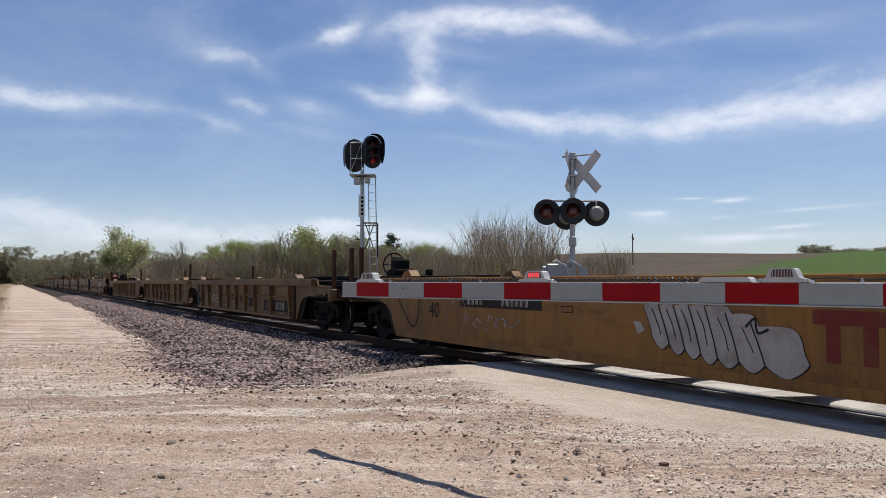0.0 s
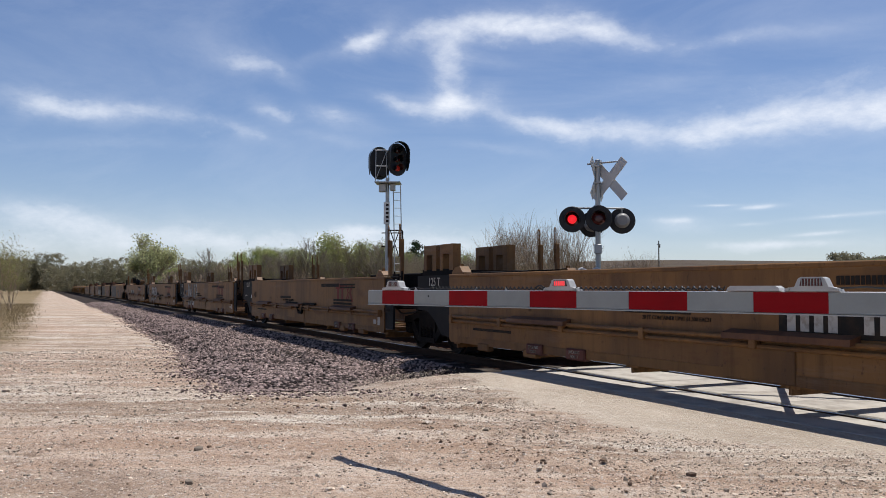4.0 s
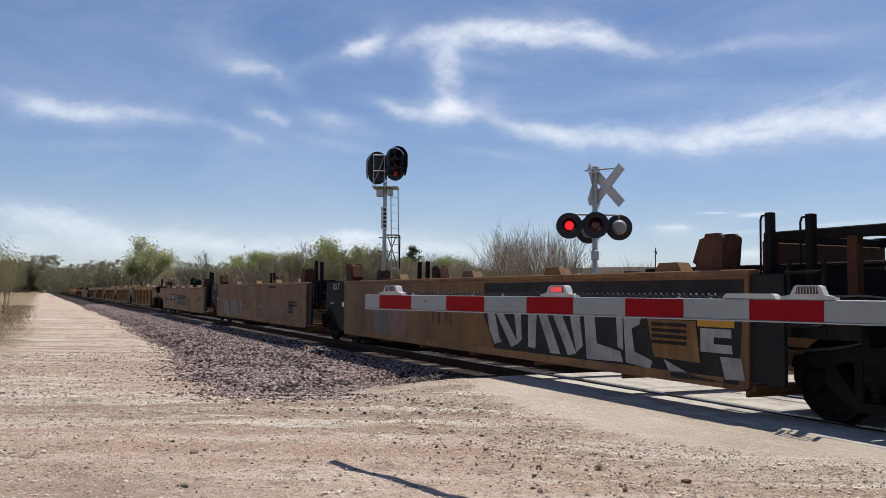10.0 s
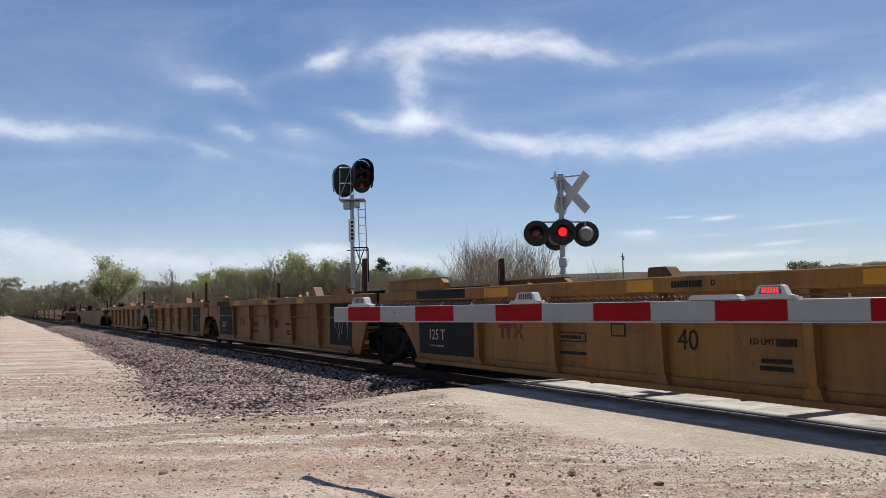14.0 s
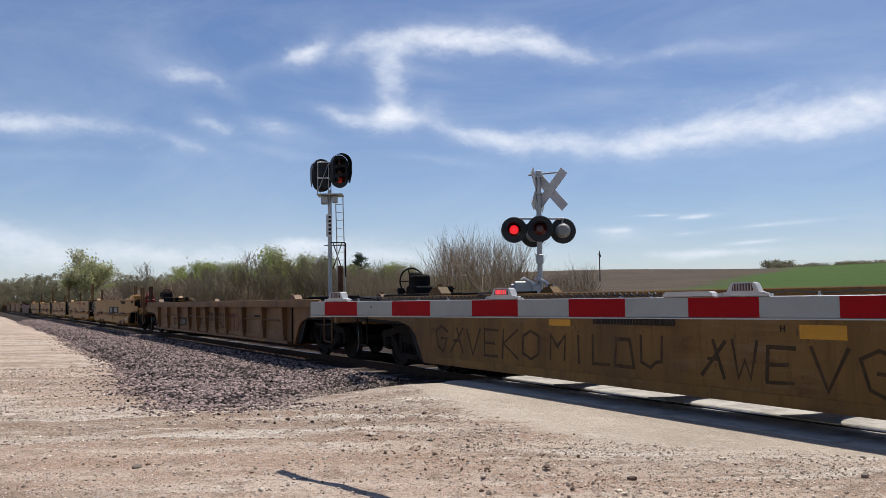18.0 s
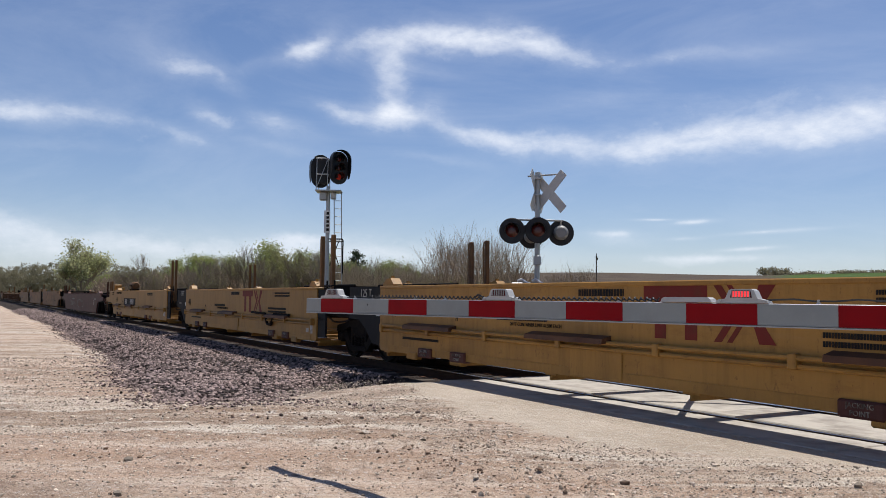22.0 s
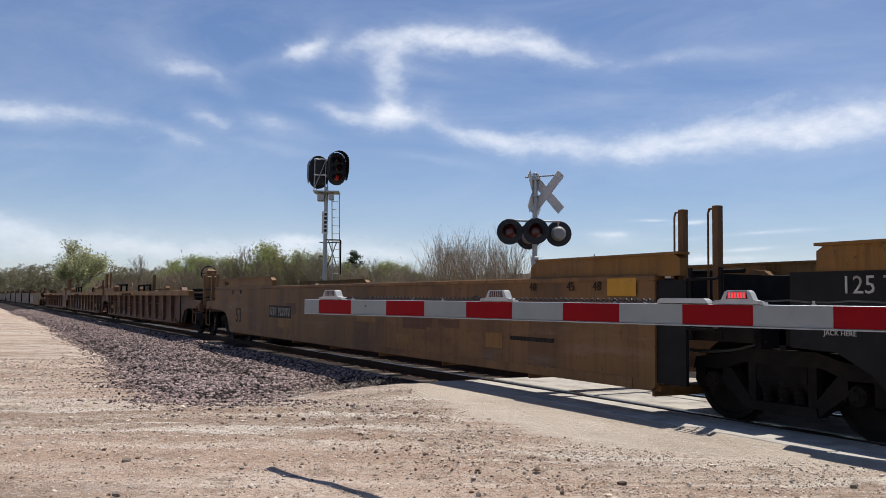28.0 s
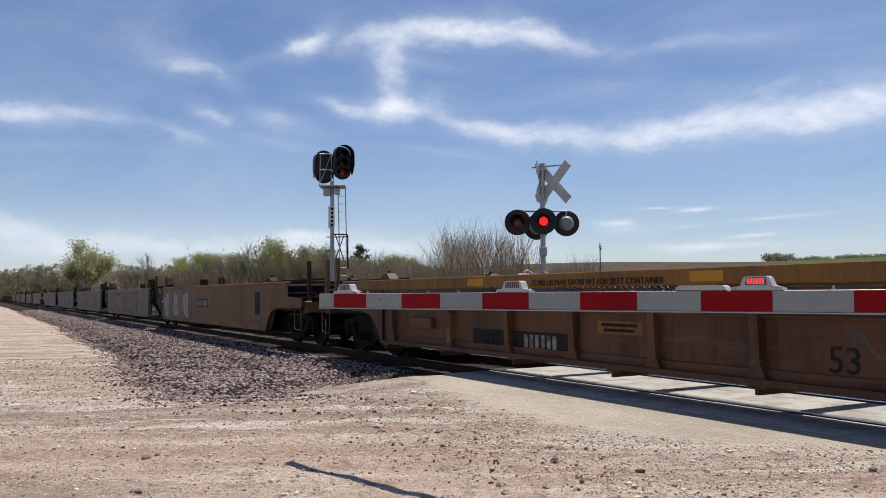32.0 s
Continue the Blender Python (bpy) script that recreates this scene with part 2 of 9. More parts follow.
M_YELLOW = material("car_paint_yellow", (0.23, 0.112, 0.028), 0.55, spots=(0.13, 0.065, 0.026), amount=0.75, scale=1.3, grain=25, streak=True, vary=0.10, bump=0.05, spec=0.2, weather=0.8)
M_CLEAN = material("car_paint_fresh", (0.37, 0.195, 0.048), 0.5, spots=(0.25, 0.13, 0.035), amount=0.65, scale=1.2, grain=25, streak=True, vary=0.06, bump=0.04, spec=0.22, weather=0.5)
M_TAN = material("car_paint_faded", (0.205, 0.102, 0.036), 0.6, spots=(0.095, 0.050, 0.026), amount=0.8, scale=1.1, grain=25, streak=True, vary=0.14, bump=0.06, spec=0.25, weather=0.85)
M_BROWN = material("car_paint_brown", (0.125, 0.055, 0.026), 0.6, spots=(0.055, 0.028, 0.018), amount=0.75, scale=1.2, grain=25, streak=True, vary=0.15, bump=0.06, spec=0.25, weather=0.9)
M_OCHRE = material("car_paint_ochre", (0.165, 0.092, 0.026), 0.6, spots=(0.075, 0.043, 0.02), amount=0.8, scale=1.0, grain=25, streak=True, vary=0.1, bump=0.06, spec=0.2, weather=0.9)
M_MAROON = material("car_paint_oxide", (0.105, 0.036, 0.027), 0.6, spots=(0.055, 0.023, 0.02), amount=0.6, scale=1.2, grain=25, streak=True, vary=0.1, bump=0.06, spec=0.25, weather=0.8)
M_GREYCAR = material("car_paint_grey", (0.17, 0.15, 0.125), 0.6, spots=(0.085, 0.068, 0.05), amount=0.6, scale=1.2, grain=25, streak=True, vary=0.12, bump=0.06, spec=0.25, weather=0.8)
M_BLACKPAINT = material("black_paint", (0.013, 0.0135, 0.015), 0.7, spots=(0.03, 0.025, 0.021), amount=0.4, scale=2, grain=30, vary=0.2, spec=0.15)
M_IRON = material("grimy_iron", (0.011, 0.0095, 0.009), 0.85, spots=(0.024, 0.018, 0.014), amount=0.6, scale=4, grain=50, bump=0.3, vary=0.2, spec=0.12)
M_WHEEL = material("wheel_steel", (0.012, 0.010, 0.009), 0.75, 0.0, spots=(0.025, 0.018, 0.015), amount=0.6, scale=5, grain=60, spec=0.15)
M_TREAD = material("polished_tread", (0.55, 0.54, 0.52), 0.25, 1.0, amount=0.3)
M_RUST = material("rusty_steel", (0.085, 0.038, 0.022), 0.8, spots=(0.035, 0.02, 0.015), amount=0.7, scale=5, grain=50, bump=0.3, vary=0.2, spec=0.15)
M_REDPAINT = material("red_paint", (0.22, 0.02, 0.015), 0.55, spots=(0.10, 0.015, 0.012), amount=0.5, spec=0.25)
M_SAFETY = material("safety_yellow", (0.48, 0.24, 0.02), 0.5, amount=0.4, spec=0.25, weather=0.3)
M_WHITE = material("white_paint", (0.74, 0.74, 0.73), 0.5, spots=(0.45, 0.42, 0.38), amount=0.3, grain=30)
M_LETTER_W = material("white_stencil", (0.46, 0.44, 0.40), 0.6, spots=(0.16, 0.11, 0.07), amount=0.55, scale=6, edges=(0.5, 0.62), spec=0.2)
M_LETTER_P = material("worn_pale_stencil", (0.30, 0.28, 0.25), 0.6, spots=(0.05, 0.04, 0.03), amount=0.8, scale=9, edges=(0.42, 0.56), spec=0.2)
M_SPRAY_T = material("turquoise_spray", (0.06, 0.17, 0.18), 0.6, spots=(0.10, 0.11, 0.09), amount=0.6, scale=5, spec=0.2, weather=0.4)
M_LOGO_F = material("worn_red_sign", (0.135, 0.020, 0.016), 0.6, spots=(0.12, 0.055, 0.022), amount=0.7, scale=3, spec=0.2, weather=0.5)
M_RED_FAINT = material("faint_red_spray", (0.135, 0.030, 0.022), 0.6, spots=(0.10, 0.036, 0.026), amount=0.8, scale=6, spec=0.2)
M_SPRAY_D = material("thin_dark_spray", (0.040, 0.026, 0.014), 0.65, spots=(0.085, 0.050, 0.02), amount=0.6, scale=7, spec=0.15)
M_LETTER_B = material("black_stencil", (0.018, 0.016, 0.015), 0.7, spots=(0.07, 0.043, 0.022), amount=0.4, scale=6, spec=0.15)
M_LETTER_R = material("red_stencil", (0.17, 0.022, 0.016), 0.6, spots=(0.11, 0.04, 0.02), amount=0.45, scale=5, spec=0.2)
M_SPRAY_W = material("silver_spray", (0.33, 0.32, 0.31), 0.55, spots=(0.15, 0.12, 0.095), amount=0.55, scale=3, spec=0.2, weather=0.4)
M_SPRAY_B = material("blue_spray", (0.06, 0.14, 0.22), 0.55, spots=(0.10, 0.13, 0.16), amount=0.5, spec=0.2, weather=0.3)
M_SPRAY_K = material("black_spray", (0.014, 0.014, 0.015), 0.6, spots=(0.045, 0.034, 0.024), amount=0.4, spec=0.15)
M_SPRAY_P = material("pink_spray", (0.26, 0.135, 0.105), 0.6, spots=(0.15, 0.09, 0.065), amount=0.6, spec=0.2, weather=0.5)
M_SPRAY_G = material("grey_spray", (0.105, 0.10, 0.095), 0.6, spots=(0.05, 0.047, 0.04), amount=0.6, spec=0.2, weather=0.5)
M_SPRAY_GR = material("olive_spray", (0.12, 0.13, 0.07), 0.6, spots=(0.05, 0.05, 0.03), amount=0.5, spec=0.2, weather=0.4)
M_GALV = material("galvanised_steel", (0.40, 0.41, 0.41), 0.45, 0.55, spots=(0.35, 0.35, 0.35), amount=0.5, scale=6, grain=40)
M_ALU = material("aluminium", (0.62, 0.62, 0.62), 0.38, 0.6, spots=(0.5, 0.48, 0.46), amount=0.3, scale=5)
M_ARM_W = material("reflective_sheet_white", (0.30, 0.322, 0.315), 0.5, spots=(0.235, 0.25, 0.243), amount=0.5, scale=4, grain=80, grain_amount=0.05, bump=0.02, spec=0.12)
M_ARM_R = material("reflective_sheet_red", (0.27, 0.004, 0.008), 0.5, spots=(0.19, 0.004, 0.007), amount=0.45, scale=4, grain=80, grain_amount=0.05, bump=0.02, spec=0.1)
M_HOUSING = material("pale_grey_housing", (0.50, 0.50, 0.49), 0.5, spots=(0.36, 0.35, 0.33), amount=0.4, scale=6, spec=0.3)
M_BUCK = material("crossbuck_sheet", (0.55, 0.55, 0.54), 0.5, spots=(0.4, 0.39, 0.37), amount=0.4, scale=5)
M_BLACK = material("signal_black", (0.016, 0.016, 0.018), 0.5, spots=(0.03, 0.03, 0.03), amount=0.4)
M_RUBBER = material("black_cable", (0.02, 0.02, 0.02), 0.55)
M_LENS_DARK = material("dark_red_lens", (0.085, 0.008, 0.008), 0.25, spec=0.6, bump=0.1)
M_LENS_BACK = material("lamp_back_grey", (0.30, 0.30, 0.29), 0.5, spots=(0.2, 0.19, 0.18), amount=0.4)
M_GLOW = material("lit_red_lens", (0.5, 0.02, 0.03), 0.3, glow=(1.0, 0.02, 0.03, 0.85))
M_GLOW_LED = material("lit_red_leds", (0.5, 0.03, 0.03), 0.3, glow=(1.0, 0.04, 0.05, 1.1))
M_GLOW_SIG = material("lit_signal_lens", (0.4, 0.02, 0.01), 0.3, glow=(1.0, 0.05, 0.03, 0.05))
M_RAIL = material("rail_side", (0.045, 0.027, 0.02), 0.85, spots=(0.022, 0.016, 0.013), amount=0.5, scale=6, grain=40, bump=0.2, spec=0.15)
M_RAILTOP = material("rail_head", (0.55, 0.54, 0.53), 0.22, 1.0, spots=(0.4, 0.38, 0.36), amount=0.3)
M_TIE = material("creosoted_timber", (0.12, 0.102, 0.088), 0.9, spots=(0.22, 0.19, 0.165), amount=0.6, scale=3, stretch=(6, 0.6, 1), bump=0.5, vary=0.25, spec=0.1)
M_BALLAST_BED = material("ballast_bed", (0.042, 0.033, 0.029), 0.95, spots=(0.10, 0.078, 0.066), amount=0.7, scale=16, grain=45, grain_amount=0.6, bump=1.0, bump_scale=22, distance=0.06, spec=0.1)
M_BALLAST = material("ballast_stone", (0.27, 0.205, 0.185), 0.9, spots=(0.075, 0.053, 0.05), amount=0.8, scale=9, grain=40, bump=0.2, island=True, vary=0.95, spec=0.12)
M_PEBBLE = material("limestone_pebble", (0.57, 0.485, 0.395), 0.95, spots=(0.30, 0.225, 0.165), amount=0.7, scale=8, grain=50, island=True, vary=0.6, spec=0.1)
M_CLOD = material("turned_up_soil", (0.22, 0.15, 0.108), 0.95, spots=(0.38, 0.30, 0.235), amount=0.5, scale=6, grain=40, island=True, vary=0.55, spec=0.1)
M_PANEL = material("crossing_concrete", (0.46, 0.425, 0.375), 0.95, spots=(0.23, 0.205, 0.18), amount=0.7, scale=2.5, grain=60, bump=0.3, spec=0.05)
M_BARK = material("bark", (0.26, 0.21, 0.165), 0.95, spots=(0.16, 0.125, 0.1), amount=0.6, scale=6, vary=0.2, spec=0.1)
M_TWIG = material("bare_twigs", (0.36, 0.275, 0.20), 0.95, spots=(0.24, 0.175, 0.125), amount=0.6, scale=1.5, island=True, vary=0.4, spec=0.1)
M_POLE = material("weathered_pole", (0.16, 0.13, 0.10), 0.95)


def leaf_material(name, base, second, vary=0.35):
    m = material(name, base, 0.6, spots=second, amount=0.8, scale=0.5, grain=4, grain_amount=0.25, bump=0, island=True, vary=vary, spec=0.25)
    n, l = m.node_tree.nodes, m.node_tree.links
    p = n["Principled BSDF"]
    tr = n.new("ShaderNodeBsdfTranslucent")
    l.new(p.inputs["Base Color"].links[0].from_socket, tr.inputs[0])
    ms = n.new("ShaderNodeMixShader")
    ms.inputs[0].default_value = 0.62
    l.new(p.outputs[0], ms.inputs[1])
    l.new(tr.outputs[0], ms.inputs[2])
    l.new(ms.outputs[0], n["Material Output"].inputs[0])
    return m


M_LEAF_FRESH = leaf_material("spring_leaves", (0.335, 0.37, 0.135), (0.27, 0.29, 0.12))
M_LEAF_PALE = leaf_material("pale_opening_leaves", (0.46, 0.47, 0.26), (0.38, 0.40, 0.20))
M_LEAF_MID = leaf_material("young_leaves", (0.27, 0.265, 0.11), (0.22, 0.20, 0.10))
M_LEAF_DARK = leaf_material("conifer_needles", (0.035, 0.055, 0.03), (0.02, 0.035, 0.02))
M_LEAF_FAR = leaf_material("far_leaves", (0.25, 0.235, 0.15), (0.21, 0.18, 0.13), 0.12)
M_DRYGRASS = leaf_material("dry_grass", (0.25, 0.19, 0.11), (0.17, 0.13, 0.07))

# ---- mesh tools ----
def bm_box(bm, x0, x1, y0, y1, z0, z1):
    v = [bm.verts.new((x, y, z)) for x in (x0, x1) for y in (y0, y1) for z in (z0, z1)]
    for q in ((0, 1, 3, 2), (4, 6, 7, 5), (0, 4, 5, 1), (2, 3, 7, 6), (0, 2, 6, 4), (1, 5, 7, 3)):
        bm.faces.new([v[i] for i in q])


def bm_block(bm, x0, x1, y0, y1, z0, z1, c=0.012):
    """A box with chamfered edges along its longest axis' ring."""
    before = set(bm.verts)
    bm_box(bm, x0, x1, y0, y1, z0, z1)
    fresh = [v for v in bm.verts if v not in before]
    edges = list({e for v in fresh for e in v.link_edges})
    bmesh.ops.bevel(bm, geom=edges, offset=c, segments=1, affect="EDGES")


def bm_prism(bm, points, a0, a1, axis="y"):
    """Extrudes a closed outline; for axis y the points are (x, z), for x they are (y, z), for z they are (x, y)."""
    put = {"y": lambda p, a: (p[0], a, p[1]), "x": lambda p, a: (a, p[0], p[1]), "z": lambda p, a: (p[0], p[1], a)}[axis]
    lo = [bm.verts.new(put(p, a0)) for p in points]
    hi = [bm.verts.new(put(p, a1)) for p in points]
    bm.faces.new(lo)
    bm.faces.new(hi[::-1])
    for i in range(len(points)):
        j = (i + 1) % len(points)
        bm.faces.new((lo[i], hi[i], hi[j], lo[j]))


def bm_tube(bm, p0, p1, r0, r1=None, seg=8, caps=True):
    p0, p1 = Vector(p0), Vector(p1)
    r1 = r0 if r1 is None else r1
    way = (p1 - p0).normalized()
    side = way.orthogonal().normalized()
    other = way.cross(side)
    rings = []
    for p, r in ((p0, r0), (p1, r1)):
        rings.append([bm.verts.new(p + (side * math.cos(a) + other * math.sin(a)) * r) for a in [math.tau * i / seg for i in range(seg)]])
    for i in range(seg):
        j = (i + 1) % seg
        bm.faces.new((rings[0][i], rings[0][j], rings[1][j], rings[1][i]))
    if caps:
        bm.faces.new(rings[0][::-1])
        bm.faces.new(rings[1])


def bm_line(bm, points, r, seg=6):
    """One continuous tube through all the points."""
    pts = [Vector(p) for p in points]
    closed = len(pts) > 3 and (pts[0] - pts[-1]).length < 1e-6
    if closed:
        pts = pts[:-1]
    n = len(pts)
    rows, side = [], None
    for i, p in enumerate(pts):
        before = pts[i] - pts[i - 1] if i or closed else pts[1] - pts[0]
        after = pts[(i + 1) % n] - pts[i] if i < n - 1 or closed else before
        way = before.normalized() + after.normalized()
        way = way.normalized() if way.length > 1e-4 else before.normalized()
        side = way.orthogonal().normalized() if side is None else side - way * side.dot(way)
        side = side.normalized() if side.length > 1e-4 else way.orthogonal().normalized()
        other = way.cross(side)
        k = 1 / max(0.55, abs(way.dot(before.normalized())))
        rows.append([bm.verts.new(p + (side * math.cos(t) + other * math.sin(t)) * r * k) for t in [math.tau * j / seg for j in range(seg)]])
    for p, q in zip(rows, rows[1:] + (rows[:1] if closed else [])):
        for j in range(seg):
            bm.faces.new((p[j], p[(j + 1) % seg], q[(j + 1) % seg], q[j]))
    if not closed:
        bm.faces.new(rows[0][::-1])
        bm.faces.new(rows[-1])


def bm_ring(bm, centre, radius, r, axis="x", seg=20, tube=6):
    c = Vector(centre)
    u, v = {"x": (Vector((0, 1, 0)), Vector((0, 0, 1))), "y": (Vector((1, 0, 0)), Vector((0, 0, 1))), "z": (Vector((1, 0, 0)), Vector((0, 1, 0)))}[axis]
    w = u.cross(v)
    rows = []
    for i in range(seg):
        a = math.tau * i / seg
        d = u * math.cos(a) + v * math.sin(a)
        rows.append([bm.verts.new(c + d * (radius + r * math.cos(b)) + w * r * math.sin(b)) for b in [math.tau * k / tube for k in range(tube)]])
    for i in range(seg):
        for k in range(tube):
            bm.faces.new((rows[i][k], rows[(i + 1) % seg][k], rows[(i + 1) % seg][(k + 1) % tube], rows[i][(k + 1) % tube]))


def bm_lathe(bm, profile, centre=(0, 0, 0), axis="y", seg=24, caps=True):
    """Turns a profile of (radius, along) round an axis."""
    c = Vector(centre)
    u, v, w = {"y": (Vector((1, 0, 0)), Vector((0, 0, 1)), Vector((0, 1, 0))), "x": (Vector((0, 1, 0)), Vector((0, 0, 1)), Vector((1, 0, 0))),
               "z": (Vector((1, 0, 0)), Vector((0, 1, 0)), Vector((0, 0, 1)))}[axis]
    rows = []
    for r, a in profile:
        rows.append([bm.verts.new(c + w * a + (u * math.cos(t) + v * math.sin(t)) * max(r, 1e-4)) for t in [math.tau * i / seg for i in range(seg)]])
    for p, q in zip(rows, rows[1:]):
        for i in range(seg):
            j = (i + 1) % seg
            bm.faces.new((p[i], p[j], q[j], q[i]))
    if caps:
        bm.faces.new(rows[0][::-1])
        bm.faces.new(rows[-1])


def finish(bm, name, mat, smooth=False):
    bmesh.ops.recalc_face_normals(bm, faces=bm.faces)
    me = bpy.data.meshes.new(name)
    bm.to_mesh(me)
    bm.free()
    me.materials.append(mat)
    if smooth:
        for p in me.polygons:
            p.use_smooth = True
        me.set_sharp_from_angle(angle=radians(40))
    return me


STORE = {}


def shape(key, mat, build, smooth=False):
    """A mesh made once and shared by all alike parts."""
    k = (key, mat.name)
    if k not in STORE:
        bm = bmesh.new()
        build(bm)
        STORE[k] = finish(bm, str(key[0]) if isinstance(key, tuple) else key, mat, smooth)
    return STORE[k]


def put(name, me, parent, at=None, label=""):
    ob = new(name, me)
    ob.parent = parent
    if at is not None:
        ob.matrix_basis = at
    if label:
        ob["label"] = label
    return ob


def part(name, bm, mat, parent, label="", smooth=False, at=None):
    return put(name, finish(bm, name, mat, smooth), parent, at, label)


def thing(name, label, category, group="", kind="", at=None):
    ob = new(name)
    if at is not None:
        ob.matrix_basis = at
    return tagged(ob, label, category, group, kind)


def solid(name, verts, faces, mat, smooth=False):
    me = bpy.data.meshes.new(name)
    me.from_pydata(verts, [], faces)
    me.materials.append(mat)
    if smooth:
        for p in me.polygons:
            p.use_smooth = True
    return new(name, me)


def lettering(text, mat, size, depth=0.003):
    """Flat letters as a mesh, upright in x and z, facing -y, centred."""
    k = ("letters", text, round(size, 3), mat.name)
    if k not in STORE:
        cu = bpy.data.curves.new("lettering", "FONT")
        cu.body, cu.size, cu.align_x, cu.align_y, cu.extrude, cu.resolution_u = text, size, "CENTER", "CENTER", depth, 2
        ob = bpy.data.objects.new("lettering", cu)
        scene.collection.objects.link(ob)
        me = bpy.data.meshes.new_from_object(ob.evaluated_get(bpy.context.evaluated_depsgraph_get()))
        bpy.data.objects.remove(ob)
        me.transform(pose(0, 0, 0, 90))
        me.name = "lettering"
        me.materials.clear()
        me.materials.append(mat)
        STORE[k] = me
    return STORE[k]

# ---- ground, track and crossing ----
def ease(a, b, v):
    t = np.clip((v - a) / (b - a), 0, 1)
    return t * t * (3 - 2 * t)


def ripple(x, y, s, seed):
    """Smooth unevenness from a few sines."""
    r = np.random.RandomState(seed)
    out = 0 * x
    for _ in range(7):
        a, k, p = r.uniform(0, math.tau), r.uniform(0.6, 1.7) / s, r.uniform(0, math.tau)
        out = out + np.sin((x * math.cos(a) + y * math.sin(a)) * k * math.tau + p)
    return out / 4


HEAPS = ((-6.4, -4.45), (-7.4, -5.2), (-4.9, -4.75), (-9.2, -5.0), (-5.9, -5.15), (-10.4, -6.2), (-8.6, -4.3))


def ground_height(x, y):
    hill = (14.0 + 5.2 * ease(-230, -430, x)) * ease(22, 330, y)
    near = np.exp(-((x + 6) ** 2 + (y + 6) ** 2) / 900.0)
    along = 0.47 * x + 0.88 * y
    across = -0.88 * x + 0.47 * y
    rough = 0.026 * ripple(across, along * 0.22, 1.7, 23) + 0.018 * ripple(x, y, 1.6, 3) + 0.03 * ripple(x, y, 5.5, 4) + 0.014 * ripple(across, along * 0.15, 0.9, 6) + 0.013 * ripple(x, y, 0.55, 7)
    heap = 0 * x
    for hx, hy in HEAPS:
        heap = heap + 0.030 * np.exp(-((x - hx) ** 2 / 0.5 + (y - hy) ** 2 / 0.12)) * (1 + 0.8 * ripple(x, y, 0.3, 17))
    z = hill + heap + rough * near * ease(-3.4, -4.2, y) - 0.015 - 0.30 * ease(-8.5, -17.0, x) * ease(18, 8, y)
    bed = ease(-13.3, -14.3, x) * ease(-5.9, -4.6, y) * ease(5.2, 4.2, y) + ease(5.0, 6.0, x) * ease(-4.4, -3.4, y) * ease(5.2, 4.2, y)
    return z - 0.22 * bed - 0.05 * ease(-4.3, -2.6, y) * ease(4.3, 2.6, y)


def steps(*spans):
    out = []
    for a, b, n in spans:
        out += list(np.linspace(a, b, n, endpoint=False))
    return np.array(out + [spans[-1][1]])


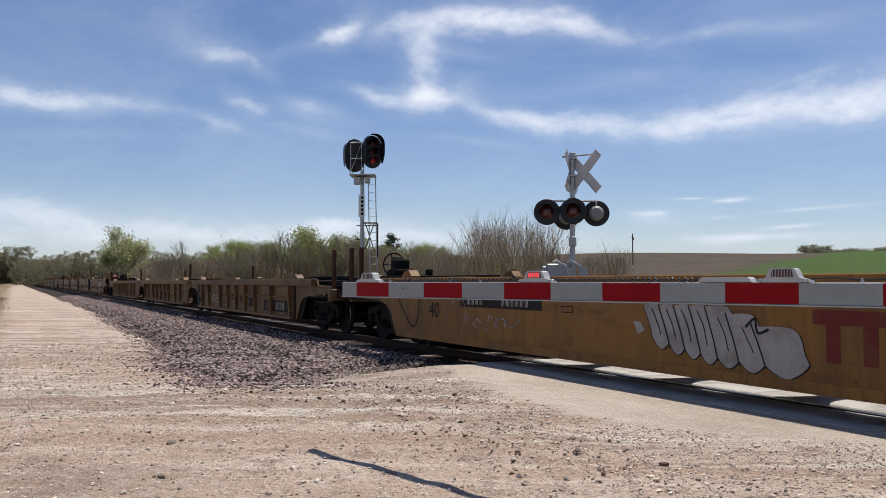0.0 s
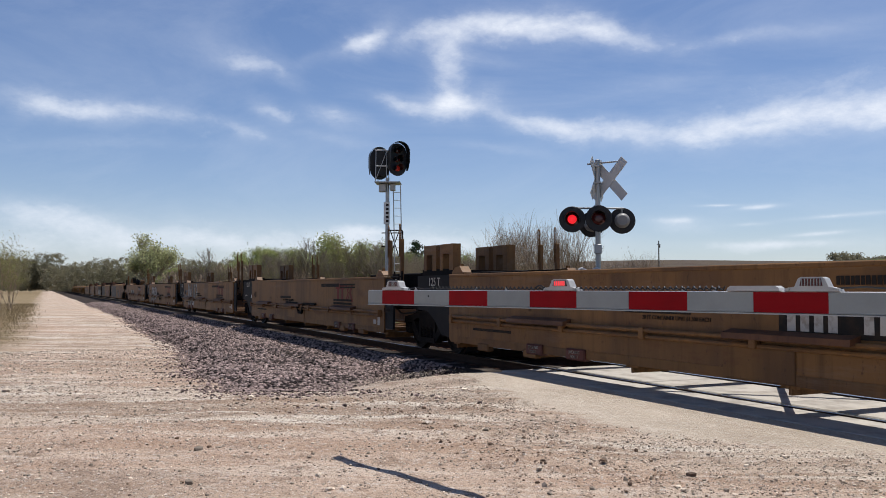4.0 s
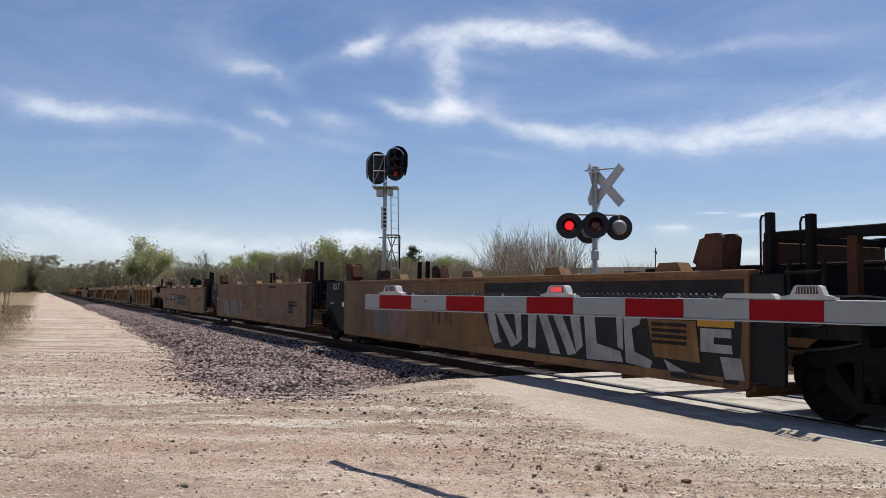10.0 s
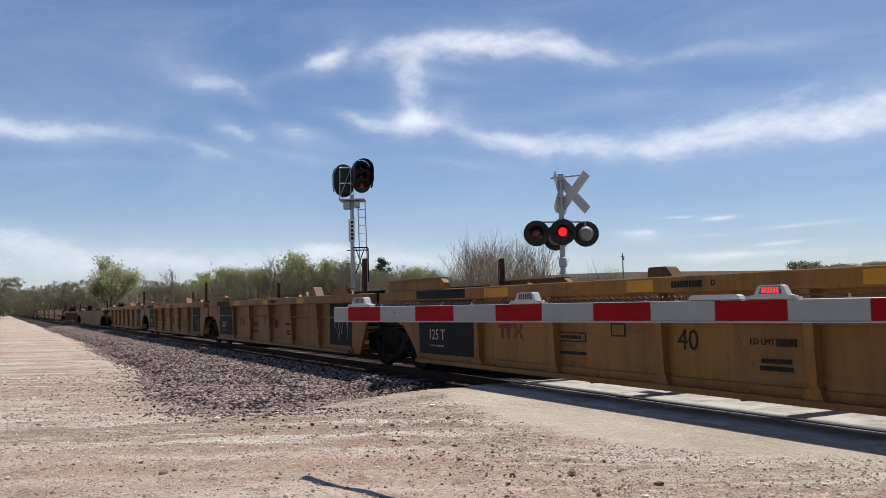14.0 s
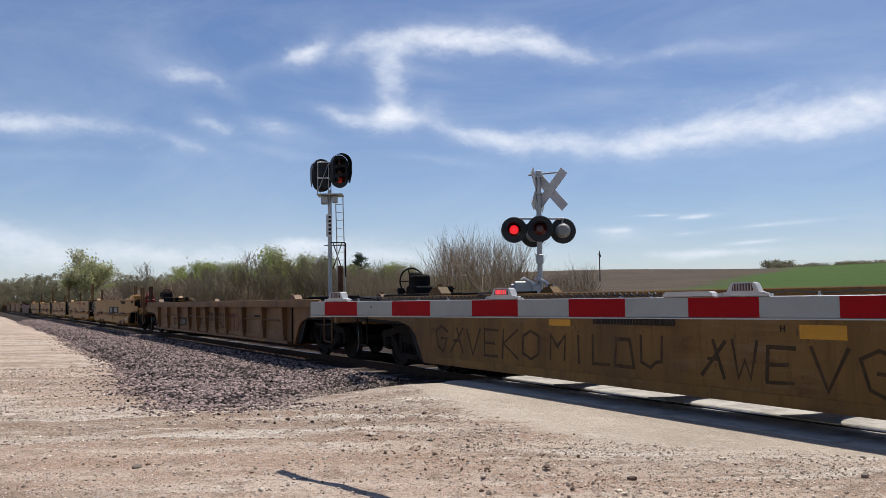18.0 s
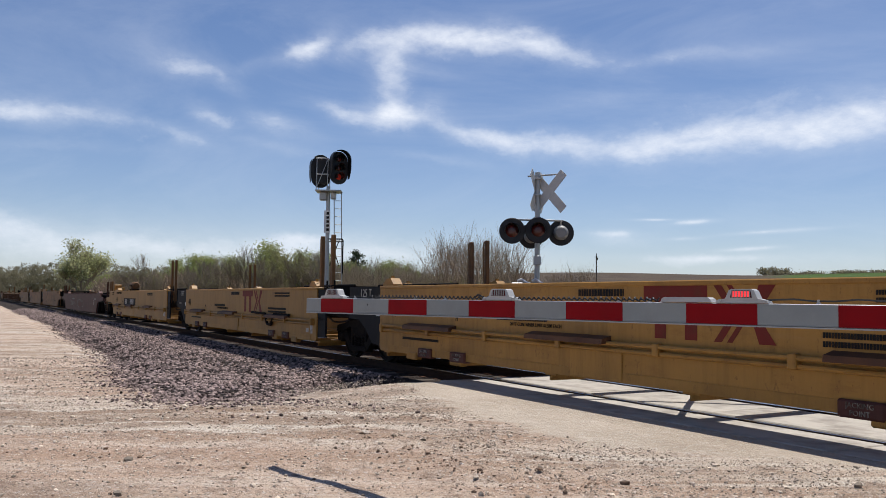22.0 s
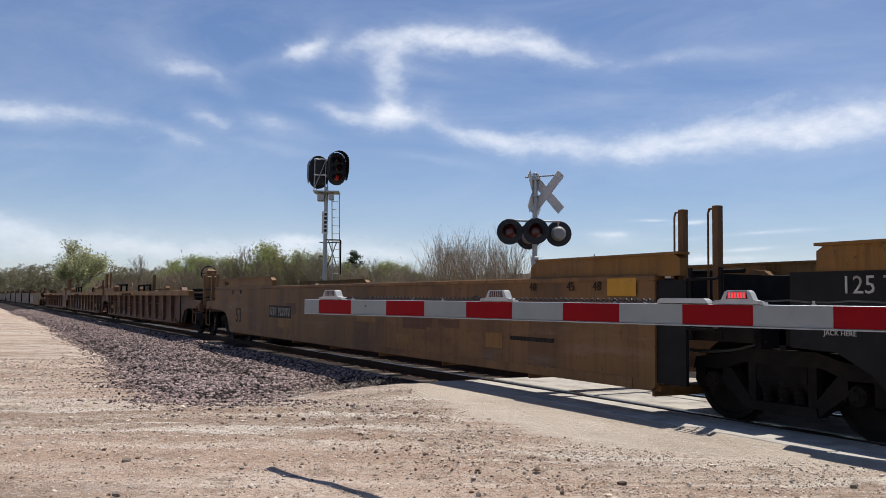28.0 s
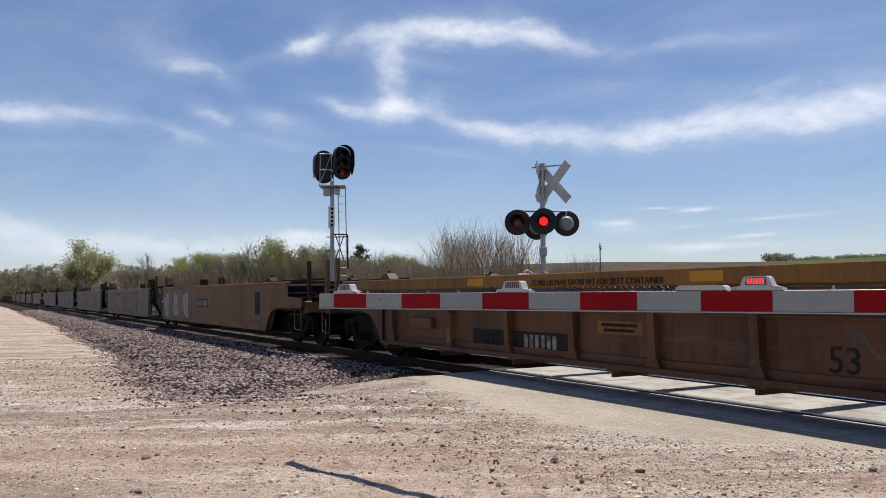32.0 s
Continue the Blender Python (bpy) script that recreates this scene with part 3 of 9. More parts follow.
def ground_material(apron=False):
    """Crushed limestone lot; with apron, the same gravel drifted over worn asphalt."""
    m = bpy.data.materials.new("dusty_asphalt" if apron else "ground_mix")
    m.use_nodes = True
    n, l = m.node_tree.nodes, m.node_tree.links
    p = n["Principled BSDF"]
    p.inputs["Roughness"].default_value, p.inputs["Specular IOR Level"].default_value = 0.95, 0.1
    tc = n.new("ShaderNodeTexCoord")
    sp = n.new("ShaderNodeSeparateXYZ")
    l.new(tc.outputs["Object"], sp.inputs[0])

    def noise_at(s, d=6, r=0.6, stretch=(1, 1, 1), turn=0.0, warp=0.0):
        mp = n.new("ShaderNodeMapping")
        mp.vector_type = "TEXTURE"
        mp.inputs["Scale"].default_value = tuple(1 / k for k in stretch)
        mp.inputs["Rotation"].default_value = (0, 0, radians(turn))
        l.new(tc.outputs["Object"], mp.inputs[0])
        t = n.new("ShaderNodeTexNoise")
        t.inputs["Scale"].default_value, t.inputs["Detail"].default_value, t.inputs["Roughness"].default_value, t.inputs["Distortion"].default_value = s, d, r, warp
        l.new(mp.outputs[0], t.inputs["Vector"])
        return t.outputs["Fac"]

    def calc(op, a, b, c=None):
        t = n.new("ShaderNodeMath")
        t.operation = op
        for i, v in enumerate((a, b, c)):
            if v is None:
                continue
            if isinstance(v, (int, float)):
                t.inputs[i].default_value = v
            else:
                l.new(v, t.inputs[i])
        return t.outputs[0]

    def ramp(v, a, b, lo=0.0, hi=1.0):
        t = n.new("ShaderNodeMapRange")
        for i, k in zip((1, 2, 3, 4), (a, b, lo, hi)):
            t.inputs[i].default_value = k
        l.new(v, t.inputs[0])
        return t.outputs[0]

    def mix(fac, a, b):
        t = n.new("ShaderNodeMix")
        t.data_type = "RGBA"
        l.new(fac, t.inputs["Factor"])
        for sock, v in ((t.inputs[6], a), (t.inputs[7], b)):
            if isinstance(v, tuple):
                sock.default_value = (*v, 1)
            else:
                l.new(v, sock)
        return t.outputs[2]

    x, y = sp.outputs[0], sp.outputs[1]
    wob = noise_at(0.35, 5)
    yw = calc("ADD", y, calc("MULTIPLY", calc("SUBTRACT", wob, 0.5), 2.4))
    # crushed limestone: pale fines, brown bands along the wheel tracks, scuffs and grit
    gravel = mix(ramp(noise_at(0.5, 8, 0.7), 0.36, 0.64), (0.566, 0.470, 0.382), (0.458, 0.366, 0.286))
    gravel = mix(ramp(noise_at(0.6, 7, 0.72, (0.14, 1.6, 1), 62, 0.6), 0.48, 0.56, 0, 0.95), gravel, (0.325, 0.228, 0.160))
    gravel = mix(ramp(noise_at(1.2, 7, 0.72, (0.16, 1.5, 1), 60, 0.4), 0.52, 0.59, 0, 0.95), gravel, (0.660, 0.590, 0.500))
    gravel = mix(ramp(noise_at(0.16, 5, 0.6, (0.6, 1.4, 1), 62), 0.46, 0.60, 0, 0.55), gravel, (0.497, 0.345, 0.254))
    gravel = mix(ramp(noise_at(2.2, 9, 0.78), 0.53, 0.62, 0, 0.9), gravel, (0.260, 0.184, 0.136))
    gravel = mix(ramp(noise_at(3.0, 9, 0.78), 0.56, 0.68, 0, 0.8), gravel, (0.636, 0.588, 0.529))
    # darker brown in long uneven drifts
    gravel = mix(ramp(noise_at(0.42, 8, 0.75, (0.3, 1.0, 1), 66, 1.2), 0.52, 0.62, 0, 0.75), gravel, (0.299, 0.215, 0.160))
    grit = noise_at(13, 6, 0.85)
    gravel = mix(ramp(grit, 0.53, 0.64, 0, 0.85), gravel, (0.208, 0.147, 0.110))
    gravel = mix(ramp(noise_at(21, 5, 0.85), 0.55, 0.65, 0, 0.85), gravel, (0.636, 0.588, 0.538))
    gravel = mix(ramp(noise_at(34, 4, 0.8), 0.57, 0.63, 0, 0.9), gravel, (0.124, 0.092, 0.073))
    height = calc("ADD", calc("MULTIPLY", noise_at(28, 4, 0.7), 0.8), calc("ADD", grit, calc("MULTIPLY", noise_at(7, 6), 1.6)))
    if apron:
        tar = mix(ramp(noise_at(0.9, 8, 0.7, (0.5, 1.3, 1)), 0.4, 0.64), (0.518, 0.436, 0.353), (0.410, 0.335, 0.264))
        tar = mix(ramp(noise_at(3.0, 8, 0.75), 0.54, 0.68, 0, 0.8), tar, (0.627, 0.552, 0.474))
        tar = mix(ramp(noise_at(22, 5, 0.85), 0.54, 0.66, 0, 0.7), tar, (0.320, 0.267, 0.216))
        tar = mix(ramp(noise_at(38, 4, 0.8), 0.56, 0.64, 0, 0.8), tar, (0.700, 0.700, 0.626))
        # the drift's edge wanders along the apron and covers it where the road turns off
        rim = calc("ADD", ramp(x, -13.5, -8.5, -2.35, -3.45), ramp(x, -6.2, -4.4, 0.0, 1.35))
        drift = calc("MULTIPLY_ADD", calc("SUBTRACT", noise_at(1.2, 9, 0.72), 0.5), 2.2, calc("SUBTRACT", y, rim))
        col = mix(ramp(drift, -0.10, 0.16), gravel, tar)
    else:
        weeds = mix(ramp(noise_at(1.1, 8, 0.7), 0.4, 0.6), (0.27, 0.20, 0.125), (0.17, 0.135, 0.075))
        field = mix(ramp(noise_at(0.05, 8, 0.6, (1, 3, 1)), 0.4, 0.62), (0.070, 0.052, 0.041), (0.095, 0.074, 0.052))
        green = mix(ramp(noise_at(0.02, 8, 0.6, (1, 3, 1)), 0.35, 0.65), (0.045, 0.082, 0.017), (0.062, 0.098, 0.026))
        verge = mix(ramp(noise_at(0.6, 8, 0.7), 0.4, 0.6), (0.20, 0.16, 0.10), (0.12, 0.14, 0.05))
        # green field: east of a fence line that runs up the hill
        line = calc("ADD", calc("ADD", x, 120.0), calc("MULTIPLY", calc("SUBTRACT", y, 116.0), 0.62))
        line = calc("ADD", line, calc("MULTIPLY", calc("SUBTRACT", noise_at(0.02, 3), 0.5), 60.0))
        fields = mix(ramp(line, -8, 8), field, green)
        far = mix(ramp(y, 28, 34), verge, fields)
        left = calc("MULTIPLY", ramp(yw, -8.7, -10.2), ramp(x, -19, -30))
        col = mix(left, gravel, weeds)
        beyond = calc("MULTIPLY", ramp(y, 3.5, 5.5), ramp(x, -15, -18))
        col = mix(beyond, col, verge)
        col = mix(ramp(yw, 7, 9), col, far)
    l.new(col, p.inputs["Base Color"])
    b = n.new("ShaderNodeBump")
    b.inputs["Strength"].default_value, b.inputs["Distance"].default_value = 0.8, 0.036
    l.new(height, b.inputs["Height"])
    l.new(b.outputs[0], p.inputs["Normal"])
    return m


def build_ground():
    xs = steps((-4000, -700, 12), (-700, -120, 30), (-120, -40, 50), (-40, -16, 70), (-16, 3, 210), (3, 30, 40), (30, 300, 20), (300, 3000, 10))
    ys = steps((-2500, -200, 10), (-200, -40, 14), (-40, -14, 22), (-14, 6, 210), (6, 40, 35), (40, 450, 60), (450, 4000, 12))
    gx, gy = np.meshgrid(xs, ys)
    gz = ground_height(gx, gy)
    nx, ny = len(xs), len(ys)
    idx = np.arange(nx * ny).reshape(ny, nx)
    faces = np.stack([idx[:-1, :-1], idx[:-1, 1:], idx[1:, 1:], idx[1:, :-1]], -1).reshape(-1, 4)
    ob = solid("ground", np.stack([gx, gy, gz], -1).reshape(-1, 3).tolist(), faces.tolist(), ground_material(), True)
    tagged(ob, "pale crushed limestone lot with fields rising beyond the track", "ground", kind="structure")


def ballast_foot(x):
    """Where the bank runs out into the lane: narrow down the line, wider towards the crossing."""
    return -4.15 - 0.55 * ease(-55, -28, x) - 1.15 * ease(-30, -15, x) + 0.22 * ripple(x, 0 * x, 4.5, 5)


def ballast_end(y):
    return -12.9 + 0.9 * np.exp(-((y + 5.3) / 0.9) ** 2) - 1.6 * ease(-4.2, -2.2, y) + 0.25 * ripple(y * 0, y, 1.9, 9)


def ballast_height(x, y):
    a = np.abs(y)
    crown = -0.17 - 0.13 * ease(1.45, 2.3, a)
    near = crown + 0.24 * ease(-19.0, -12.5, x) * ease(2.2, 4.5, a)
    return near + 0.03 * ripple(x, y, 2.3, 8) * ease(1.8, 3.0, a)


def ballast_z(x, y):
    """The bank's surface, run out into the lot at its foot and at the crossing."""
    end, foot = ballast_end(y), ballast_foot(x)
    out = np.maximum(ease(-1.5, 0.0, x - end) * ease(-1.5, -2.1, y), ease(0.9, -0.4, y - foot))
    out = np.where(x > 0, ease(-4.8, -6.2, y), out)
    return ballast_height(x, y) * (1 - out) + (ground_height(x, y) - 0.05) * out


def build_ballast():
    for name, spans in (("ballast", ((-900, -120, 60), (-120, -30, 120), (-30, -11.3, 110))), ("ballast", ((5.4, 120, 60),))):
        xs = steps(*spans)
        ys = np.linspace(-7.2, 4.6, 60)
        gx, gy = np.meshgrid(xs, ys)
        gz = ballast_z(gx, gy)
        idx = np.arange(gx.size).reshape(gx.shape)
        faces = np.stack([idx[:-1, :-1], idx[:-1, 1:], idx[1:, 1:], idx[1:, :-1]], -1).reshape(-1, 4)
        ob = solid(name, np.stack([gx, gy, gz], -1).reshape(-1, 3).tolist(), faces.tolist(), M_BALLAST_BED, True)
        tagged(ob, "bank of dark purplish crushed ballast under the track", "ballast", kind="structure")


ICO_V = np.array([(0, 0, 1), (0.894, 0, 0.447), (0.276, 0.851, 0.447), (-0.724, 0.526, 0.447), (-0.724, -0.526, 0.447), (0.276, -0.851, 0.447),
                  (0.724, 0.526, -0.447), (-0.276, 0.851, -0.447), (-0.894, 0, -0.447), (-0.276, -0.851, -0.447), (0.724, -0.526, -0.447)])
ICO_F = np.array([(0, 1, 2), (0, 2, 3), (0, 3, 4), (0, 4, 5), (0, 5, 1), (1, 6, 2), (2, 6, 7), (2, 7, 3), (3, 7, 8), (3, 8, 4), (4, 8, 9), (4, 9, 5),
                  (5, 9, 10), (5, 10, 1), (1, 10, 6)])


def stones(name, px, py, pz, size, mat, seed, flat=0.65):
    """Many small angular stones as one mesh."""
    r = np.random.RandomState(seed)
    k = len(px)
    v = ICO_V[None] * (1 + r.uniform(-0.28, 0.28, (k, 11, 1)))
    v = v * np.stack([r.uniform(0.7, 1.4, k), r.uniform(0.7, 1.2, k), r.uniform(0.5, 1.0, k) * flat / 0.65], -1)[:, None]
    a = r.uniform(0, math.tau, k)
    c, s = np.cos(a)[:, None], np.sin(a)[:, None]
    v = np.stack([v[..., 0] * c - v[..., 1] * s, v[..., 0] * s + v[..., 1] * c, v[..., 2]], -1) * size[:, None, None]
    v = v + np.stack([px, py, pz], -1)[:, None]
    f = (ICO_F[None] + (np.arange(k) * 11)[:, None, None]).reshape(-1, 3)
    return solid(name, v.reshape(-1, 3).tolist(), f.tolist(), mat)


def scatter_stones():
    r = np.random.RandomState(11)
    k = 76000
    x = -11.2 - 95 * r.uniform(0, 1, k) ** 2.2
    y = r.uniform(-7.4, -1.35, k)
    z = ballast_z(x, y)
    keep = (y > ballast_foot(x) + r.normal(0, 0.16, k)) & (x < ballast_end(y) + r.normal(0, 0.25, k)) & ~((x > -13.6) & (y > -2.5))
    # a dusty swath driven over the bank leaves fewer stones showing
    swath = np.exp(-((y + 3.4 + 0.11 * (x + 17)) / 0.35) ** 2) * ease(-26, -20, x)
    keep &= r.uniform(0, 1, k) > 0.75 * swath
    x, y, z = x[keep], y[keep], z[keep]
    s = r.uniform(0.016, 0.040, len(x)) * (1 + 0.012 * np.abs(x + 12))
    ob = stones("ballast_stones", x, y, np.maximum(z, ground_height(x, y)) + 0.004, s, M_BALLAST, 12)
    tagged(ob, "loose dark angular ballast stones", "ballast", kind="stuff")
    # the same stone strewn thinly past the bank's foot and end
    k = 4200
    t = r.uniform(0, 1, k)
    out = r.exponential(0.5, k)
    foot = t < 0.6
    x = np.where(foot, -12.6 - 40 * (t / 0.6) ** 1.8, -12.2 + out * 1.1)
    y = np.where(foot, ballast_foot(x) - out * 0.5, -6.3 + 3.4 * (t - 0.6) / 0.4 + r.normal(0, 0.25, k))
    ob = stones("strewn_stones", x, y, ground_height(x, y) + 0.010, r.uniform(0.008, 0.028, k) * (1 + 0.012 * np.abs(x + 12)), M_BALLAST, 13)
    tagged(ob, "dark stones strewn over the pale gravel", "ballast", kind="stuff")
    k = 70000
    x, y = -2.6 - 22 * r.uniform(0, 1, k) ** 1.5, r.uniform(-12.0, -3.3, k)
    d = np.hypot(x, y + 8.65)
    s = np.exp(r.normal(-5.45, 0.55, k)) * (0.66 + 0.05 * d)
    keep = (y < ballast_foot(x) + 0.2) | (x > ballast_end(y) - 0.2)
    x, y, s, k = x[keep], y[keep], s[keep], int(keep.sum())
    ob = stones("pebbles", x, y, ground_height(x, y) + s * 0.25, s, M_PEBBLE, 14)
    tagged(ob, "loose limestone pebbles on the lot", "gravel", kind="stuff")
    # grit drifted over the apron's outer edge
    k = 26000
    x, y = r.uniform(-13.0, -2.4, k), r.uniform(-4.9, -2.1, k)
    rim = -2.35 - 1.1 * np.clip((x + 13.5) / 5.0, 0, 1) + 1.35 * np.clip((x + 6.2) / 1.8, 0, 1)
    keep = y < rim + 0.22 * ripple(x, y, 1.2, 31) + r.normal(0, 0.12, k)
    x, y = x[keep], y[keep]
    low, across = ground_height(x, y) - 0.012, np.clip((-1.73 - y) / 2.87, 0, 1)
    top = np.maximum(np.maximum(-0.006, low + 0.02) * (1 - across ** 2) + low * across ** 2, low + 0.012)
    s = np.exp(r.normal(-5.4, 0.5, len(x)))
    ob = stones("drifted_grit", x, y, top + s * 0.3, s, M_PEBBLE, 16)
    tagged(ob, "pale grit drifted over the edge of the asphalt", "gravel", kind="stuff")
    # coarser heaps turned up by wheels
    k = 4200
    c = np.array(HEAPS)[r.randint(0, 7, k)]
    x, y = c[:, 0] + r.normal(0, 0.55, k), c[:, 1] + r.normal(0, 0.22, k)
    far = r.uniform(0, 1, k) < 0.45
    x, y = np.where(far, r.uniform(-14, -3, k), x), np.where(far, r.uniform(-10.5, -3.8, k), y)
    s = np.exp(r.normal(-5.3, 0.55, k))
    ob = stones("gravel_clods", x, y, ground_height(x, y) + s * 0.3, s, M_CLOD, 15)
    tagged(ob, "brown clods and coarse stones turned up by wheels", "gravel", kind="stuff")


def build_track():
    for y in (-0.7525, 0.7525):
        rail = thing("rail", "worn steel rail with a bright polished head", "rail", "rails of the track", "structure")
        bm = bmesh.new()
        bm_prism(bm, [(y - 0.07, -0.172), (y + 0.07, -0.172), (y + 0.07, -0.16), (y + 0.012, -0.135), (y + 0.012, -0.045), (y + 0.036, -0.035), (y + 0.036, -0.004),
                      (y - 0.036, -0.004), (y - 0.036, -0.035), (y - 0.012, -0.045), (y - 0.012, -0.135), (y - 0.07, -0.16)], -900, 120, "x")
        part("web", bm, M_RAIL, rail)
        bm = bmesh.new()
        bm_prism(bm, [(y - 0.030, -0.004), (y + 0.030, -0.004), (y + 0.024, 0.0), (y - 0.024, 0.0)], -900, 120, "x")
        part("rail_head", bm, M_RAILTOP, rail, "polished running surface")
    bed = thing("tie_row", "creosoted timber ties half sunk in ballast", "railway ties", kind="structure")
    me = shape("tie", M_TIE, lambda bm: bm_block(bm, -0.115, 0.115, -1.3, 1.3, -0.36, -0.168, 0.015))
    r = random.Random(5)
    for i in range(150):
        put("tie", me, bed, pose(-12.9 - 0.52 * i + r.uniform(-0.03, 0.03), r.uniform(-0.05, 0.05), r.uniform(-0.012, 0.006), 0, 0, r.uniform(-1.5, 1.5)))
    plate = shape("tie_plate", M_RUST, lambda bm: bm_box(bm, -0.09, 0.09, -0.17, 0.17, -0.168, -0.158))
    for i in range(60):
        for y in (-0.7525, 0.7525):
            put("tie_plate", plate, bed, pose(-12.9 - 0.52 * i, y, 0.0))
    verts, faces = [], []
    for i in range(150, 1500):
        x = -12.9 - 0.52 * i
        b = len(verts)
        verts += [(x - 0.115, -1.3, -0.165), (x + 0.115, -1.3, -0.165), (x + 0.115, 1.3, -0.165), (x - 0.115, 1.3, -0.165),
                  (x - 0.115, -1.3, -0.3), (x + 0.115, -1.3, -0.3), (x + 0.115, 1.3, -0.3), (x - 0.115, 1.3, -0.3)]
        faces += [(b, b + 1, b + 2, b + 3), (b, b + 4, b + 5, b + 1), (b + 2, b + 6, b + 7, b + 3), (b + 1, b + 5, b + 6, b + 2), (b, b + 3, b + 7, b + 4)]
    ob = solid("far_ties", verts, faces, M_TIE)
    ob.parent = bed
    ob["kind"] = "stuff"


def build_crossing():
    """Concrete panels between and beside the rails, and a dusty asphalt apron along them."""
    deck = thing("crossing_deck", "dusty grey concrete grade crossing panels set round the rails", "crossing", kind="structure")
    r = random.Random(8)
    x = -12.3
    while x < 5.0:
        for y0, y1 in ((-1.72, -0.88), (-0.60, 0.60), (0.88, 1.72)):
            me = shape(("crossing_panel", y0), M_PANEL, lambda bm: bm_block(bm, 0.006, 2.43, y0, y1, -0.2, -0.004, 0.014))
            put("crossing_panel", me, deck, pose(x, 0, r.uniform(-0.004, 0.002), 0, 0, 0))
        x += 2.44
    # rubber fillers, widened so their black also stands for the rails' shadow and gap
    me = shape("flange_filler", M_RUBBER, lambda bm: bm_box(bm, -12.3, 4.8, -0.052, 0.052, -0.2, -0.022))
    for y in (-0.655, 0.655, -0.845, 0.845):
        put("flange_filler", me, deck, pose(0, y * 1.0, 0))
    m = ground_material(True)
    for name, y0, y1, s in (("asphalt_apron", -4.6, -1.73, -1), ("asphalt_apron", 1.73, 4.2, 1)):
        xs = np.linspace(-12.9, 5.2, 100)
        ys = np.linspace(0, 1, 8)
        gx, gt = np.meshgrid(xs, ys)
        wig = 0.22 * ripple(gx, gx * 0, 2.2, 21) + 0.12 * ripple(gx, gx * 0, 0.7, 22)
        far = y0 + wig if s < 0 else y1 + wig
        edge = y1 if s < 0 else y0
        gy = edge + (far - edge) * gt
        low = ground_height(gx, gy) - 0.012
        gz = np.maximum(-0.006 + 0 * gx, low + 0.02) * (1 - gt ** 2) + low * gt ** 2 - 0.08 * ease(-12.0, -12.9, gx)
        idx = np.arange(gx.size).reshape(gx.shape)
        faces = np.stack([idx[:-1, :-1], idx[:-1, 1:], idx[1:, 1:], idx[1:, :-1]], -1).reshape(-1, 4)
        ob = solid(name, np.stack([gx, gy, gz], -1).reshape(-1, 3).tolist(), faces.tolist(), m, True)
        tagged(ob, "pale dusty asphalt apron beside the rails", "road surface", kind="structure")


build_ground()
build_ballast()
build_track()
build_crossing()
scatter_stones()

# ---- the train: empty well cars, each unit a thing of its own ----
SPEED = 20.0
UNITS = []


def wheelset(bm):
    bm_lathe(bm, [(0.08, -0.95), (0.08, -0.80)], seg=10)
    for s in (-1, 1):
        prof = [(0.10, 0.66), (0.36, 0.685), (0.40, 0.665), (0.475, 0.668), (0.50, 0.675), (0.50, 0.70), (0.468, 0.712), (0.458, 0.79), (0.40, 0.80), (0.37, 0.765),
                (0.16, 0.745), (0.13, 0.79), (0.085, 0.795)]
        bm_lathe(bm, [(r, s * a) for r, a in prof], seg=28)
        bm_lathe(bm, [(0.075, s * 0.79), (0.075, s * 0.98), (0.095, s * 0.98), (0.095, s * 1.06), (0.05, s * 1.075)], seg=12)
    bm_lathe(bm, [(0.085, -0.68), (0.078, 0.0), (0.085, 0.68)], seg=12)


def tread(bm):
    bm_lathe(bm, [(0.4625, 0.722), (0.4630, 0.725), (0.4610, 0.780), (0.458, 0.786)], seg=28, caps=False)


def side_frame(bm):
    """Cast frame with two windows, spring pocket and axle jaws; outside face at -y."""
    bm_prism(bm, [(-1.22, 0.58), (-1.18, 0.72), (-0.75, 0.78), (-0.45, 0.86), (0.45, 0.86), (0.75, 0.78), (1.18, 0.72), (1.22, 0.58), (1.05, 0.60), (0.78, 0.60),
                  (0.50, 0.70), (-0.50, 0.70), (-0.78, 0.60), (-1.05, 0.60)], -0.07, 0.09)
    bm_prism(bm, [(-0.78, 0.62), (-0.66, 0.62), (-0.38, 0.30), (-0.40, 0.20), (-0.46, 0.20), (-0.80, 0.46)], -0.06, 0.08)
    bm_prism(bm, [(0.78, 0.62), (0.80, 0.46), (0.46, 0.20), (0.40, 0.20), (0.38, 0.30), (0.66, 0.62)], -0.06, 0.08)
    bm_prism(bm, [(-0.46, 0.19), (0.46, 0.19), (0.44, 0.29), (-0.44, 0.29)], -0.08, 0.10)
    for s in (-1, 1):
        bm_box(bm, s * 0.38 - 0.05, s * 0.38 + 0.05, -0.05, 0.07, 0.28, 0.72)
        bm_prism(bm, [(s * 1.06, 0.62), (s * 1.06, 0.40), (s * 1.14, 0.36), (s * 1.20, 0.44), (s * 1.20, 0.62)], -0.05, 0.07)
        bm_prism(bm, [(s * 0.76, 0.62), (s * 0.76, 0.40), (s * 0.70, 0.40), (s * 0.66, 0.56)], -0.05, 0.07)


def spring_coil(bm):
    prof = []
    for k in range(6):
        prof += [(0.046, 0.29 + 0.05 * k), (0.066, 0.312 + 0.05 * k)]
    bm_lathe(bm, prof, axis="z", seg=10)


